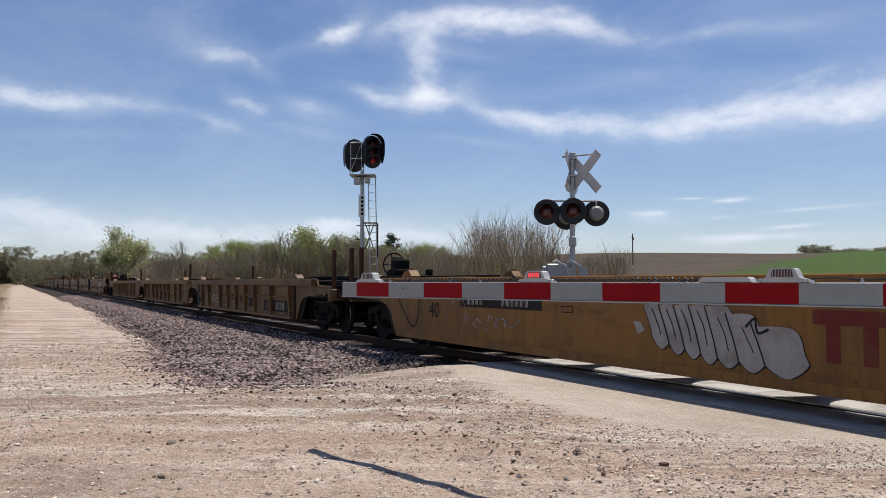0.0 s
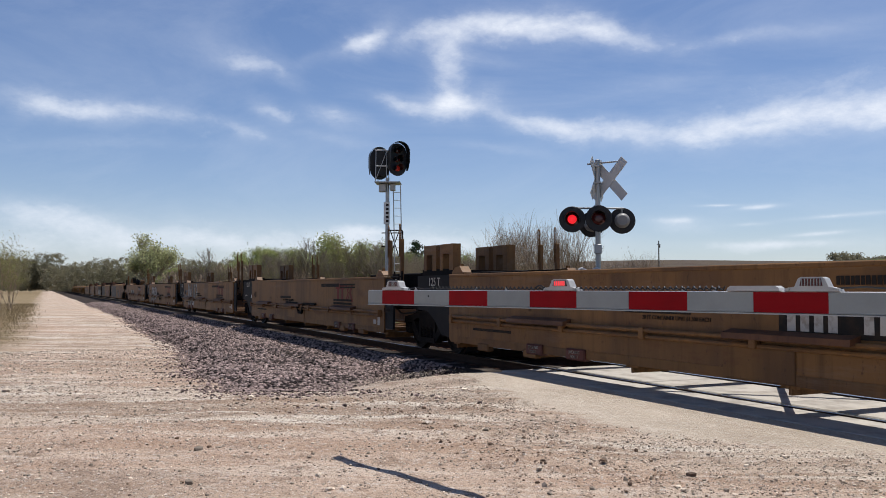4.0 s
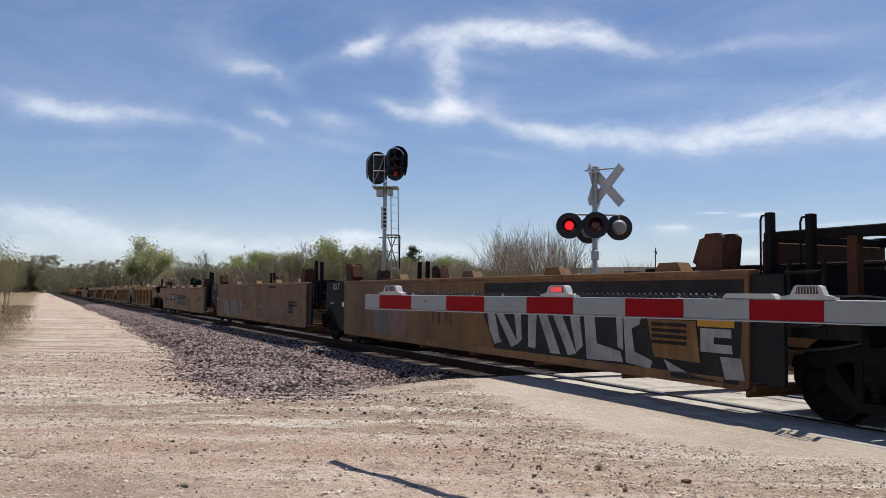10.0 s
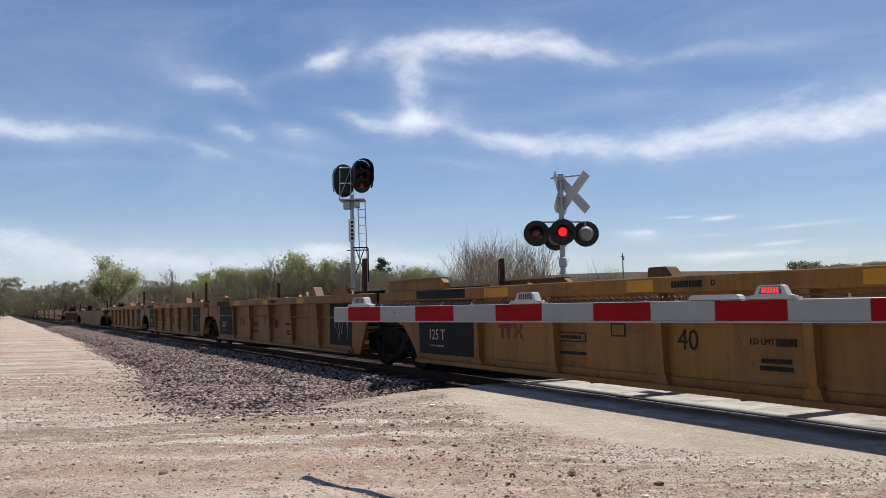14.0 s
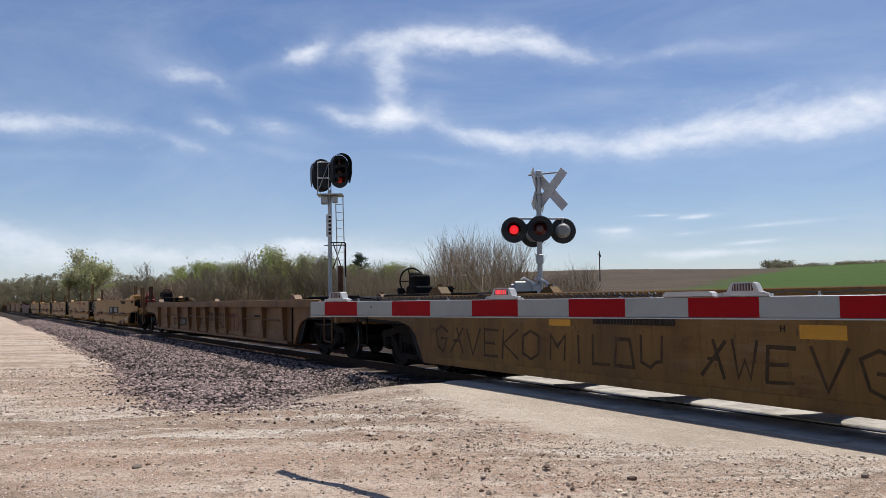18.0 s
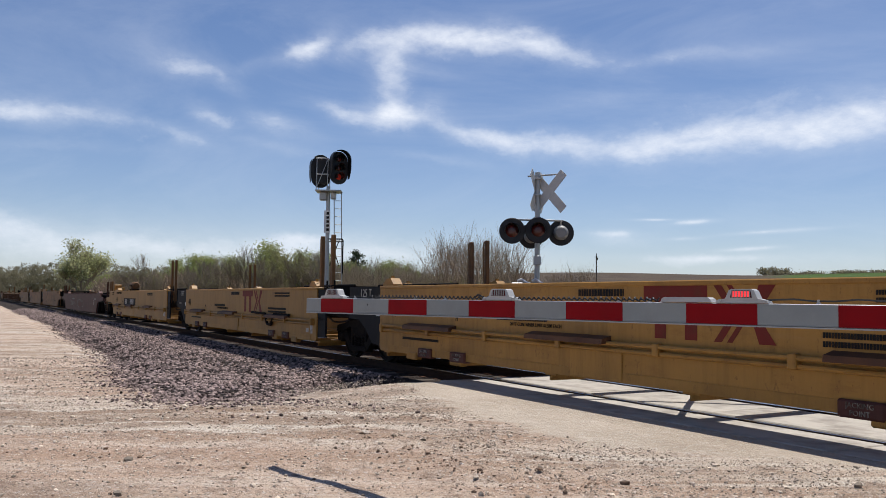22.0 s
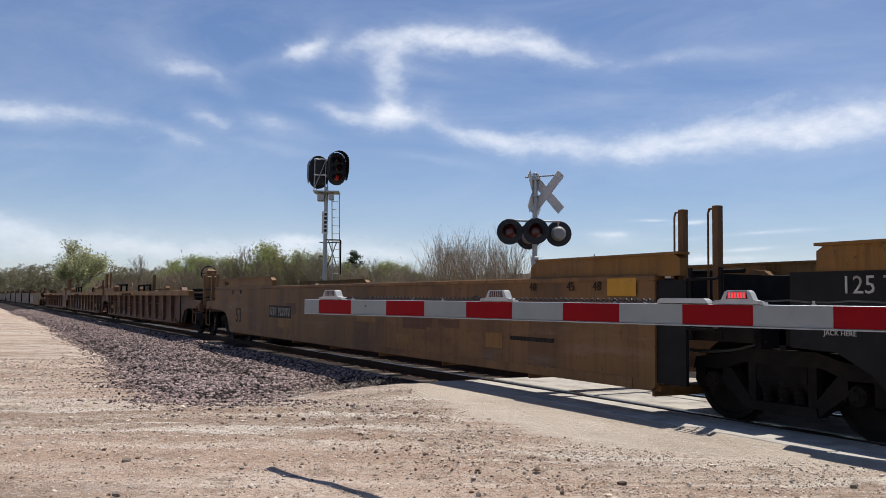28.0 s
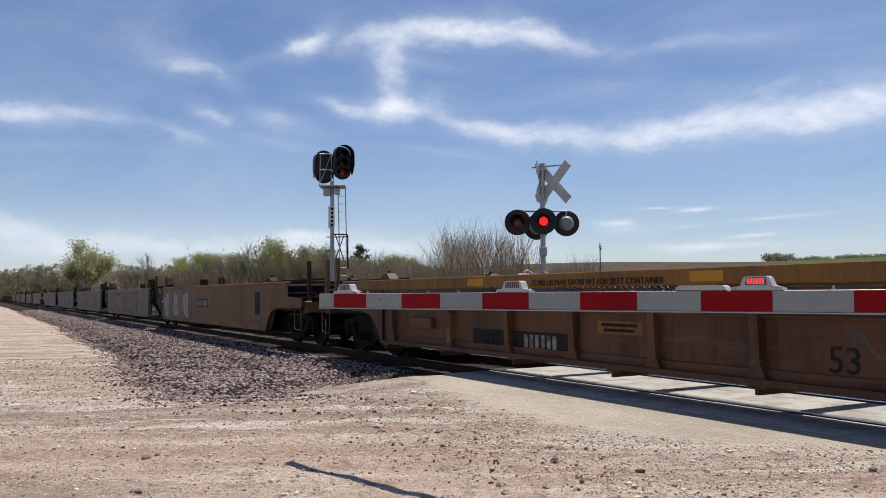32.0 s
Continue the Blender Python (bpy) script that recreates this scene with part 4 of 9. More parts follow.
def bolster(bm):
    bm_prism(bm, [(-1.05, 0.52), (-0.85, 0.22), (0.85, 0.22), (1.05, 0.52), (1.05, 0.70), (0.5, 0.74), (-0.5, 0.74), (-1.05, 0.70)], -0.32, 0.32, "x")
    bm_lathe(bm, [(0.2, 0.72), (0.2, 0.80)], axis="z", seg=14)
    for s in (-1, 1):
        bm_box(bm, s * 0.42 - 0.06, s * 0.42 + 0.06, -0.9, 0.9, 0.40, 0.5)


def bearing_cap(bm):
    bm_lathe(bm, [(0.115, -0.95), (0.12, -1.05), (0.10, -1.10), (0.045, -1.105), (0.03, -1.12)], axis="y", seg=14)
    for k in range(3):
        a = math.tau * k / 3
        bm_tube(bm, (0.065 * math.cos(a), -1.10, 0.065 * math.sin(a)), (0.065 * math.cos(a), -1.125, 0.065 * math.sin(a)), 0.016, seg=6)


def add_truck(unit, x):
    tr = put("truck", shape("bolster", M_IRON, bolster), unit, pose(x, 0, 0), "grimy black cast steel truck")
    for s in (-1, 1):
        put("side_frame", shape("side_frame", M_IRON, side_frame), tr, pose(0, s * 1.0, 0, 0, 0, 0 if s < 0 else 180))
        for x in (-0.2, 0.0, 0.2):
            put("spring", shape("spring", M_IRON, spring_coil), tr, pose(x, s * 1.0, 0))
    for dx in (-0.915, 0.915):
        for s in (-1, 1):
            put("bearing_cap", shape("bearing_cap", M_IRON, bearing_cap, True), tr, pose(dx, 0, 0.46, 0, 0, 0 if s < 0 else 180))
        put("wheelset", shape("wheelset", M_WHEEL, wheelset, True), tr, pose(dx, 0, 0.46))
        for turn in (0, 180):
            put("wheel_tread", shape("wheel_tread", M_TREAD, tread, True), tr, pose(dx, 0, 0.46, 0, 0, turn))


# --- small fittings ---
def stake_mesh(h, loop, thick=0.045, style="side"):
    """Square post; its wire grab either runs down one side or rises over the top as a narrow hoop."""
    def build(bm):
        if style == "hoop":
            bm_block(bm, -thick, thick, -0.04, 0.04, 0, h - 0.34, 0.008)
            bm_line(bm, [(-0.035, -0.05, h - 0.75), (-0.035, -0.05, h - 0.04), (0.0, -0.05, h), (0.035, -0.05, h - 0.04), (0.035, -0.05, h - 0.75)], 0.012)
            return
        bm_block(bm, -thick, thick, -0.045, 0.045, 0, h - 0.02, 0.008)
        if loop:
            bm_line(bm, [(-0.04, 0, 0.25), (-0.13, 0, 0.28), (-0.14, 0, 0.35), (-0.14, 0, h - 0.10), (-0.12, 0, h - 0.05), (0.03, 0, h - 0.04)], 0.012)
    return build


def wire_grab(bm):
    bm_line(bm, [(0, 0, 0.0), (0, -0.07, 0.0), (0, -0.07, 0.75), (0, 0, 0.75)], 0.013)


def ladder_mesh(bm):
    for x in (-0.22, 0.22):
        bm_box(bm, x - 0.02, x + 0.02, -0.03, 0.0, 0.95, 1.75)
    for z in (1.08, 1.36, 1.64):
        bm_line(bm, [(-0.22, -0.03, z), (-0.2, -0.09, z - 0.02), (0.2, -0.09, z - 0.02), (0.22, -0.03, z)], 0.014)


def step_mesh(bm):
    bm_line(bm, [(-0.24, 0, 1.02), (-0.24, -0.05, 0.98), (-0.24, -0.05, 0.48), (-0.20, -0.05, 0.44), (0.20, -0.05, 0.42), (0.24, -0.05, 0.46), (0.24, -0.05, 0.98), (0.24, 0, 1.02)], 0.013)
    bm_line(bm, [(-0.36, -0.07, 1.06), (-0.34, -0.09, 1.0), (0.30, -0.09, 0.98), (0.32, -0.05, 1.05)], 0.011)


def brake_wheel(bm):
    bm_ring(bm, (0, 0, 0), 0.28, 0.018, "x", 22, 6)
    for k in range(5):
        a = math.tau * k / 5
        bm_line(bm, [(0.02, 0, 0), (0, 0.28 * math.cos(a), 0.28 * math.sin(a))], 0.014)
    bm_tube(bm, (-0.12, 0, 0), (0.03, 0, 0), 0.045, seg=10)


def brake_box(bm):
    bm_block(bm, -0.16, 0.0, -0.15, 0.15, -0.24, 0.18, 0.04)
    bm_block(bm, -0.46, -0.02, -0.22, 0.22, -1.05, -0.10, 0.04)
    bm_block(bm, -0.40, -0.10, -0.18, 0.18, -0.14, 0.12, 0.03)


def tank_mesh(bm):
    bm_lathe(bm, [(0.06, -0.58), (0.17, -0.55), (0.215, -0.46), (0.22, 0.0), (0.215, 0.46), (0.17, 0.55), (0.06, 0.58)], axis="x", seg=18)
    for x in (-0.3, 0.3):
        bm_lathe(bm, [(0.228, x - 0.03), (0.228, x + 0.03)], axis="x", seg=18)
        bm_box(bm, x - 0.03, x + 0.03, -0.14, 0.14, -0.30, -0.19)


def valve_mesh(bm):
    bm_block(bm, -0.16, 0.16, -0.12, 0.12, 0, 0.34, 0.02)
    for x in (-0.1, 0.1):
        bm_lathe(bm, [(0.08, -0.2), (0.08, -0.12)], (x, 0, 0.17), "y", 10)
    bm_line(bm, [(0.16, 0, 0.1), (0.5, 0.05, 0.08), (0.8, 0.05, 0.25)], 0.018)


def pedestal_mesh(bm):
    """A square arch that guides a container's corner."""
    for x0, x1, z0, z1 in ((-0.31, -0.17, 0, 0.36), (0.13, 0.31, 0, 0.36), (-0.31, 0.31, 0.34, 0.54)):
        bm_box(bm, x0, x1, -0.09, 0.09, z0, z1)


def cone_lock(bm):
    """Low tapered corner seat."""
    bm_prism(bm, [(-0.24, 0), (0.22, 0), (0.24, 0.05), (0.10, 0.15), (-0.10, 0.17), (-0.24, 0.05)], -0.10, 0.10)
    bm_prism(bm, [(-0.05, 0.12), (0.05, 0.12), (0.03, 0.22), (-0.03, 0.22)], -0.03, 0.03)


def tall_lock(bm):
    """Upright corner casting with side flaps, open towards the well."""
    bm_prism(bm, [(-0.30, 0), (0.16, 0), (0.20, 0.40), (0.12, 0.46), (-0.10, 0.46), (-0.16, 0.30)], -0.15, -0.10)
    bm_prism(bm, [(-0.30, 0), (0.16, 0), (0.20, 0.40), (0.12, 0.46), (-0.10, 0.46), (-0.16, 0.30)], 0.10, 0.15)
    bm_prism(bm, [(-0.34, 0.12), (-0.16, 0.02), (-0.06, 0.34), (-0.12, 0.42), (-0.22, 0.40)], -0.13, 0.13)
    bm_prism(bm, [(0.10, 0.0), (0.19, 0.0), (0.21, 0.42), (0.15, 0.42)], -0.12, 0.12)


def coupler_mesh(bm):
    bm_box(bm, -0.75, 0.0, -0.10, 0.10, 0.78, 0.98)
    bm_prism(bm, [(0.0, -0.16), (0.12, -0.2), (0.34, -0.16), (0.36, 0.0), (0.26, 0.18), (0.08, 0.22), (0.0, 0.16)], 0.74, 1.02, "z")
    bm_line(bm, [(0.1, 0.3, 0.85), (0.3, 0.32, 0.55), (0.55, 0.28, 0.45)], 0.03, 7)


def add_platform(u, tag, x0, x1, at):
    """Open end deck: plate, four long beams, two cross beams, two pipes and a hose."""
    deck = put("end_platform", shape(("end_platform", tag), M_IRON, lambda bm: bm_box(bm, x0, x1, -1.2, 1.2, 1.04, 1.08)), u, at)
    beam = shape(("deck_beam", tag), M_IRON, lambda bm: bm_box(bm, x0, x1, 0, 0.06, 0.90, 1.12))
    for y in (-1.22, -0.4, 0.36, 1.16):
        put("deck_beam", beam, deck, pose(0, y, 0))
    cross = shape("deck_cross_beam", M_IRON, lambda bm: bm_box(bm, 0, 0.08, -1.22, 1.22, 0.85, 1.14))
    for x in (x0, x1 - 0.08):
        put("deck_cross_beam", cross, deck, pose(x, 0, 0))
    pipe = shape(("deck_pipe", tag), M_IRON, lambda bm: bm_tube(bm, (x0 + 0.1, 0, 0), (x1 - 0.1, 0, 0.02), 0.03, seg=8))
    for y, z in ((-0.7, 1.2), (0.55, 1.18), (-1.05, 1.32)):
        put("deck_pipe", pipe, deck, pose(0, y, z))
    hose = shape(("brake_hose", tag), M_RUBBER, lambda bm: bm_line(bm, [(x0 + (x1 - x0) * k / 10, -1.12 + 0.05 * math.sin(k), 0.93 - 0.16 * math.sin(math.pi * k / 10)) for k in range(11)], 0.022, 6), True)
    put("brake_hose", hose, deck)


def crossbearer(bm):
    bm_box(bm, -0.13, 0.13, -1.4, 1.4, 0.29, 0.35)
    bm_box(bm, -0.02, 0.02, -1.4, 1.4, 0.22, 0.29)


def brace_mesh(run):
    def build(bm):
        for s in (-1, 1):
            bm_prism(bm, [(-run / 2, s * 1.35 - 0.07), (-run / 2, s * 1.35 + 0.07), (run / 2, -s * 1.35 + 0.07), (run / 2, -s * 1.35 - 0.07)], 0.305, 0.33, "z")
    return build


def holed_floor(x0, x1, pitch, radius):
    def build(bm):
        n = max(1, round((x1 - x0) / pitch))
        p = (x1 - x0) / n
        for i in range(n):
            cx = x0 + p * (i + 0.5)
            inner, outer = [], []
            for k in range(32):
                a = math.tau * (k + 0.5) / 32
                c, s = math.cos(a), math.sin(a)
                q = min(p / 2 / max(abs(c), 1e-6), 1.38 / max(abs(s), 1e-6))
                inner.append(bm.verts.new((cx + radius * c, radius * s, 0.25)))
                outer.append(bm.verts.new((cx + q * c, q * s, 0.25)))
            for k in range(32):
                j = (k + 1) % 32
                bm.faces.new((inner[k], inner[j], outer[j], outer[k]))
    return build


def bar_text(width, size):
    """Unreadable stencils: a row of short bars."""
    def build(bm):
        r = random.Random(int(width * 1000))
        x = -width / 2
        while x < width / 2 - 0.02:
            w = min(size * r.choice((0.55, 0.6, 0.7)), width / 2 - x)
            bm_box(bm, x, x + w * 0.8, -0.003, 0.0, -size / 2, size / 2)
            x += w
    return build


def glyph_bars(count, size):
    """A row of plain bars, one to a character."""
    def build(bm):
        for i in range(count):
            x, w = (i - count / 2) * size * 0.72, size * 0.46
            bm_box(bm, x, x + w, -0.003, 0, -size / 2, size / 2)
    return build


def stroke(bm, a, b, w, y):
    a, b = Vector((a[0], 0, a[1])), Vector((b[0], 0, b[1]))
    d = (b - a).normalized()
    s = Vector((-d.z, 0, d.x)) * w / 2
    a, b = a - d * w * 0.3, b + d * w * 0.3
    q = [a + s, a - s, b - s, b + s]
    lo = [bm.verts.new((v.x, y, v.z)) for v in q]
    hi = [bm.verts.new((v.x, y + 0.0015, v.z)) for v in q]
    bm.faces.new(lo)
    bm.faces.new(hi[::-1])
    for i in range(4):
        bm.faces.new((lo[i], hi[i], hi[(i + 1) % 4], lo[(i + 1) % 4]))


def ribbon(bm, pts, w, y):
    """One painted line of even width through the points, a single sheet with mitred bends."""
    rows = []
    n = len(pts)
    for i in range(n):
        p = Vector((pts[i][0], pts[i][1]))
        a = (p - Vector(pts[i - 1])).normalized() if i else None
        b = (Vector(pts[i + 1]) - p).normalized() if i < n - 1 else None
        if a is None:
            p, d, k = p - b * w * 0.35, b, 1.0
        elif b is None:
            p, d, k = p + a * w * 0.35, a, 1.0
        else:
            d = a + b
            if d.length < 0.35:
                d, k = Vector((-a.y, a.x)), 0.9
            else:
                d = d.normalized()
                k = min(1.5, 1 / max(0.4, d.dot(a)))
        s = Vector((-d.y, d.x)) * w / 2 * k
        yy = y - 0.00008 * i
        rows.append((bm.verts.new((p.x + s.x, yy, p.y + s.y)), bm.verts.new((p.x - s.x, yy, p.y - s.y))))
    for p, q in zip(rows, rows[1:]):
        bm.faces.new((p[0], p[1], q[1], q[0]))


def smooth_line(pts, n=6):
    """A curve that passes through all the points."""
    out = []
    for i in range(len(pts) - 1):
        p0, p1, p2, p3 = (Vector(pts[max(0, min(len(pts) - 1, k))]) for k in (i - 1, i, i + 1, i + 2))
        for k in range(n):
            t = k / n
            out.append(tuple(0.5 * (2 * p1 + (p2 - p0) * t + (2 * p0 - 5 * p1 + 4 * p2 - p3) * t * t + (3 * p1 - p0 - 3 * p2 + p3) * t ** 3)))
    return out + [tuple(pts[-1])]


def bubble(bm, cx, cz, rx, rz, y, seed):
    """A lumpy rounded form, one flat sheet."""
    r = random.Random(seed)
    a1, a2, p1, p2 = r.uniform(0.06, 0.16), r.uniform(0.04, 0.12), r.uniform(0, 6.28), r.uniform(0, 6.28)
    lean = r.uniform(-0.25, 0.25)
    vs = []
    for k in range(26):
        t = math.tau * k / 26
        c, s = math.cos(t), math.sin(t)
        m = 1 + a1 * math.sin(3 * t + p1) + a2 * math.sin(5 * t + p2)
        sx, sz = abs(c) ** 0.6 * (1 if c > 0 else -1), abs(s) ** 0.6 * (1 if s > 0 else -1)
        vs.append(bm.verts.new((cx + rx * m * sx + lean * rz * sz, y, cz + rz * m * sz)))
    bm.faces.new(vs)


def add_graffiti(unit, y, x0, x1, z0, z1, fill, edge, seed, count, weight=0.3, ground=None):
    """A painted piece: block forms with a dark edge, each form a mesh of its own, on the wall at y."""
    r = random.Random(seed)
    if ground:
        bm = bmesh.new()
        n = 18
        top = [(x0 + (x1 - x0) * i / n, z1 + r.uniform(-0.06, 0.10)) for i in range(n + 1)]
        bot = [(x0 + (x1 - x0) * i / n, z0 + r.uniform(-0.08, 0.06)) for i in range(n, -1, -1)]
        bm_prism(bm, top + bot, y - 0.004, y)
        part("graffiti", bm, ground, unit, "sprayed patch of paint")
    w = (x1 - x0) / count
    for i in range(count):
        cx, cz = x0 + w * (i + 0.5) + r.uniform(-0.05, 0.05) * w, (z0 + z1) / 2 + r.uniform(-0.06, 0.06) * (z1 - z0)
        rx, rz, key = w * r.uniform(0.40, 0.52), (z1 - z0) * r.uniform(0.40, 0.48), seed * 31 + i
        depth = y - 0.0075 - 0.0012 * (i % 3)
        if weight >= 0.2:
            if edge:
                bm = bmesh.new()
                bubble(bm, cx + 0.02, cz - 0.01, rx + 0.045, rz + 0.05, depth, key)
                part("graffiti", bm, edge, unit)
            bm = bmesh.new()
            bubble(bm, cx, cz, rx, rz, depth - 0.004, key)
            part("graffiti", bm, fill[i % len(fill)], unit, "sprayed bubble form")
        line = edge or fill[i % len(fill)]
        for k in range(2 if weight >= 0.2 else 1):
            q = [(cx + rx * r.uniform(-0.6, 0.6), cz + rz * v + r.uniform(-0.1, 0.1) * rz) for v in (0.7, 0.25, -0.2, -0.65)]
            bm = bmesh.new()
            ribbon(bm, smooth_line(q, 4), max(0.022, weight * w * (0.14 if weight >= 0.2 else 0.9)), depth - 0.006)
            part("graffiti", bm, line, unit)


def add_tag(unit, y, x0, x1, z0, z1, mat, seed, width=0.045):
    """A quick scrawl: one line that loops along the wall."""
    r = random.Random(seed)
    bm = bmesh.new()
    n = max(8, int((x1 - x0) / 0.10))
    pts = [(x0 + (x1 - x0) * (i + r.uniform(-1.3, 1.3)) / n, z0 + (z1 - z0) * (0.5 + 0.5 * r.uniform(0.15, 1.0) * math.sin(i * 2.0 + r.uniform(-1.1, 1.1)))) for i in range(n + 1)]
    ribbon(bm, smooth_line(pts, 4), width, y - 0.003)
    part("graffiti", bm, mat, unit, "sprayed scrawl")


def mark(unit, text, x, y, z, size, mat):
    put("lettering", lettering(text, mat, size), unit, pose(x, y - 0.005, z))


def bars(unit, x, y, z, width, size, mat):
    put("stencil", shape(("stencil", round(width, 2), size), mat, bar_text(width, size)), unit, pose(x, y - 0.004, z))["kind"] = "stuff"


def plate(unit, x0, x1, y, z0, z1, mat, label="", d=0.003, name="plate"):
    bm = bmesh.new()
    bm_box(bm, x0, x1, y - d, y, z0, z1)
    return part(name, bm, mat, unit, label)


def number_board(unit, x, y, z, size=0.26, mat=None, x0=None, x1=None, split=0.42):
    """Reporting mark: faded pale bars on a dark panel, not legible."""
    x0, x1 = (x - size * 4.0, x + size * 4.0) if x0 is None else (x0, x1)
    w = x1 - x0
    plate(unit, x0, x1, y - 0.001, z - size * 0.72, z + size * 0.72, M_LETTER_B, "dark number panel", name="number_panel")
    s4, s6 = min(size, w * split / (4 * 0.78)), min(size, w * (1 - split) / (6 * 0.76))
    put("stencil", shape(("glyphs", 4, round(s4, 2)), mat or M_LETTER_P, glyph_bars(4, round(s4, 2))), unit, pose(x0 + w * split * 0.5, y - 0.005, z))["kind"] = "stuff"
    put("stencil", shape(("glyphs", 6, round(s6, 2)), mat if mat is M_LETTER_W else M_LETTER_P, glyph_bars(6, round(s6, 2))), unit, pose(x0 + w * (split + (1 - split) * 0.5), y - 0.005, z))["kind"] = "stuff"


def red_logo(unit, x, y, z, h, mat=None):
    """The owner's sign: a red bar on two stems, and a cross whose left half is a chevron."""
    mat = mat or M_LETTER_R
    t, w = h * 0.30, h * 0.98
    bm = bmesh.new()
    bm_prism(bm, [(x, z + h), (x, z + h * 0.72), (x + t, z + h * 0.72), (x + t, z), (x + 2 * t, z), (x + 2 * t, z + h * 0.72), (x + 3.6 * t, z + h * 0.72), (x + 3.6 * t, z), (x + 4.6 * t, z), (x + 4.6 * t, z + h * 0.72),
                  (x + 5.4 * t, z + h * 0.72), (x + 5.4 * t, z + h)], y - 0.004, y - 0.002)
    part("painted_sign", bm, mat, unit, "faded red painted owner's sign")
    cx = x + 5.9 * t
    for pts in ([(cx, z + h), (cx + w * 0.18, z + h), (cx + w * 0.58, z + h * 0.5), (cx + w * 0.18, z), (cx, z), (cx + w * 0.40, z + h * 0.5)],
                [(cx + w * 0.30, z + h), (cx + w * 0.42, z + h), (cx + w * 0.82, z + h * 0.5), (cx + w * 0.42, z), (cx + w * 0.30, z), (cx + w * 0.70, z + h * 0.5)],
                [(cx + w * 1.0, z + h), (cx + w * 1.35, z + h), (cx + w * 0.97, z + h * 0.5), (cx + w * 1.35, z), (cx + w * 1.0, z), (cx + w * 0.84, z + h * 0.42), (cx + w * 0.84, z + h * 0.58)]):
        bm = bmesh.new()
        bm_prism(bm, pts, y - 0.004, y - 0.002)
        part("painted_sign", bm, mat, unit, "faded red painted chevron")


# hand-drawn block letters: strokes through points on a grid 4 wide and 6 high
HAND = {"A": ["0046", "2640", "1333"], "B": ["0006", "063534030", "034130" ], "C": ["4526050110204"[:8]], "E": ["460600", "0333", "0040"], "F": ["0006", "0646", "0333"], "D": ["0006", "06364000"],
        "G": ["45260511304323"], "I": ["2026"], "J": ["464130111"[:8]], "K": ["0006", "460340"], "L": ["060040"], "M": ["0006234640"], "N": ["00064046"], "O": ["2605012041452600"[:14]], "P": ["0006264503"],
        "R": ["00062645033240"[:14]], "S": ["4526051441301000"[:14]], "T": ["0646", "2620"], "U": ["060120314146"], "V": ["062046"], "W": ["0610233046"], "Z": ["06460040"]}


def spray_word(unit, text, x0, x1, z0, z1, y, mat, width=0.05, seed=1, lean=0.12):
    """Hand-sprayed capitals between x0 and x1, each letter a mesh of its own."""
    r = random.Random(seed)
    n = len(text)
    step = (x1 - x0) / n
    for i, ch in enumerate(text):
        if ch not in HAND:
            continue
        bm = bmesh.new()
        w, dz, tall = step * 0.74, r.uniform(-0.04, 0.04) * (z1 - z0), (z1 - z0) * r.uniform(0.92, 1.05)
        for k, run in enumerate(HAND[ch]):
            pts = []
            for a, b in zip(run[::2], run[1::2]):
                px, pz = int(a) / 4 + r.uniform(-0.04, 0.04), int(b) / 6 + r.uniform(-0.03, 0.03)
                pts.append((x0 + i * step + (px + lean * pz) * w, z0 + dz + pz * tall))
            ribbon(bm, pts, width * r.uniform(0.85, 1.15), y - 0.003 - 0.0006 * k)
        part("graffiti", bm, mat, unit, "hand-sprayed capital letter")


def line_art(unit, pts, y, mat, width=0.04, label="sprayed line"):
    bm = bmesh.new()
    ribbon(bm, smooth_line(pts, 5), width, y - 0.004)
    part("graffiti", bm, mat, unit, label)


def flat_form(unit, pts, y, mat, label="", d=0.003, curve=False):
    """One flat painted form with the given outline."""
    bm = bmesh.new()
    pts = smooth_line(list(pts) + [pts[0]], 4)[:-1] if curve else pts
    bm_prism(bm, pts, y - d, y - d + 0.0015)
    part("graffiti", bm, mat, unit, label)


# --- one unit ---
def ends(L, front, rear, short, long):
    """Where a run of side begins and ends; a unit reaches further over the shared truck at its front than at its rear."""
    return -(L / 2 - (short + 0.36 if rear == "a" else long)), L / 2 - (short - 0.30 if front == "a" else long)


def side_outline(kind, L, front, rear, zt, zb):
    """Outline of a well side in x and z, from the rear end to the front end."""
    out = []
    for s, end in ((-1, rear), (1, front)):
        h = L / 2
        if kind == "ribbed":
            if end == "a" and s > 0:
                q = [(h - 1.05, zb), (h - 0.72, 0.80), (h - 0.6, 1.02), (h - 0.12, 1.08), (h - 0.12, zt)]
            elif end == "a":
                q = [(h - 2.05, zb), (h - 1.75, 0.62), (h - 1.35, 0.92), (h - 0.9, 1.05), (h - 0.12, 1.08), (h - 0.12, zt)]
            else:
                q = None
        elif end == "a":
            k = 1.42 if s > 0 else 2.06
            q = [(h - k - 0.07, zb), (h - k, zb + 0.05), (h - k, zt)]
        else:
            q = None
        if q is None:
            q = [(h - 3.72, zb), (h - 3.40, 0.72), (h - 3.18, 0.86), (h - 2.75, 0.95), (h - 0.72, 1.0), (h - 0.72, 1.22), (h - 1.85, 1.26), (h - 1.95, zt)]
        out.append([(s * x, z) for x, z in q])
    return out[1] + out[0][::-1]


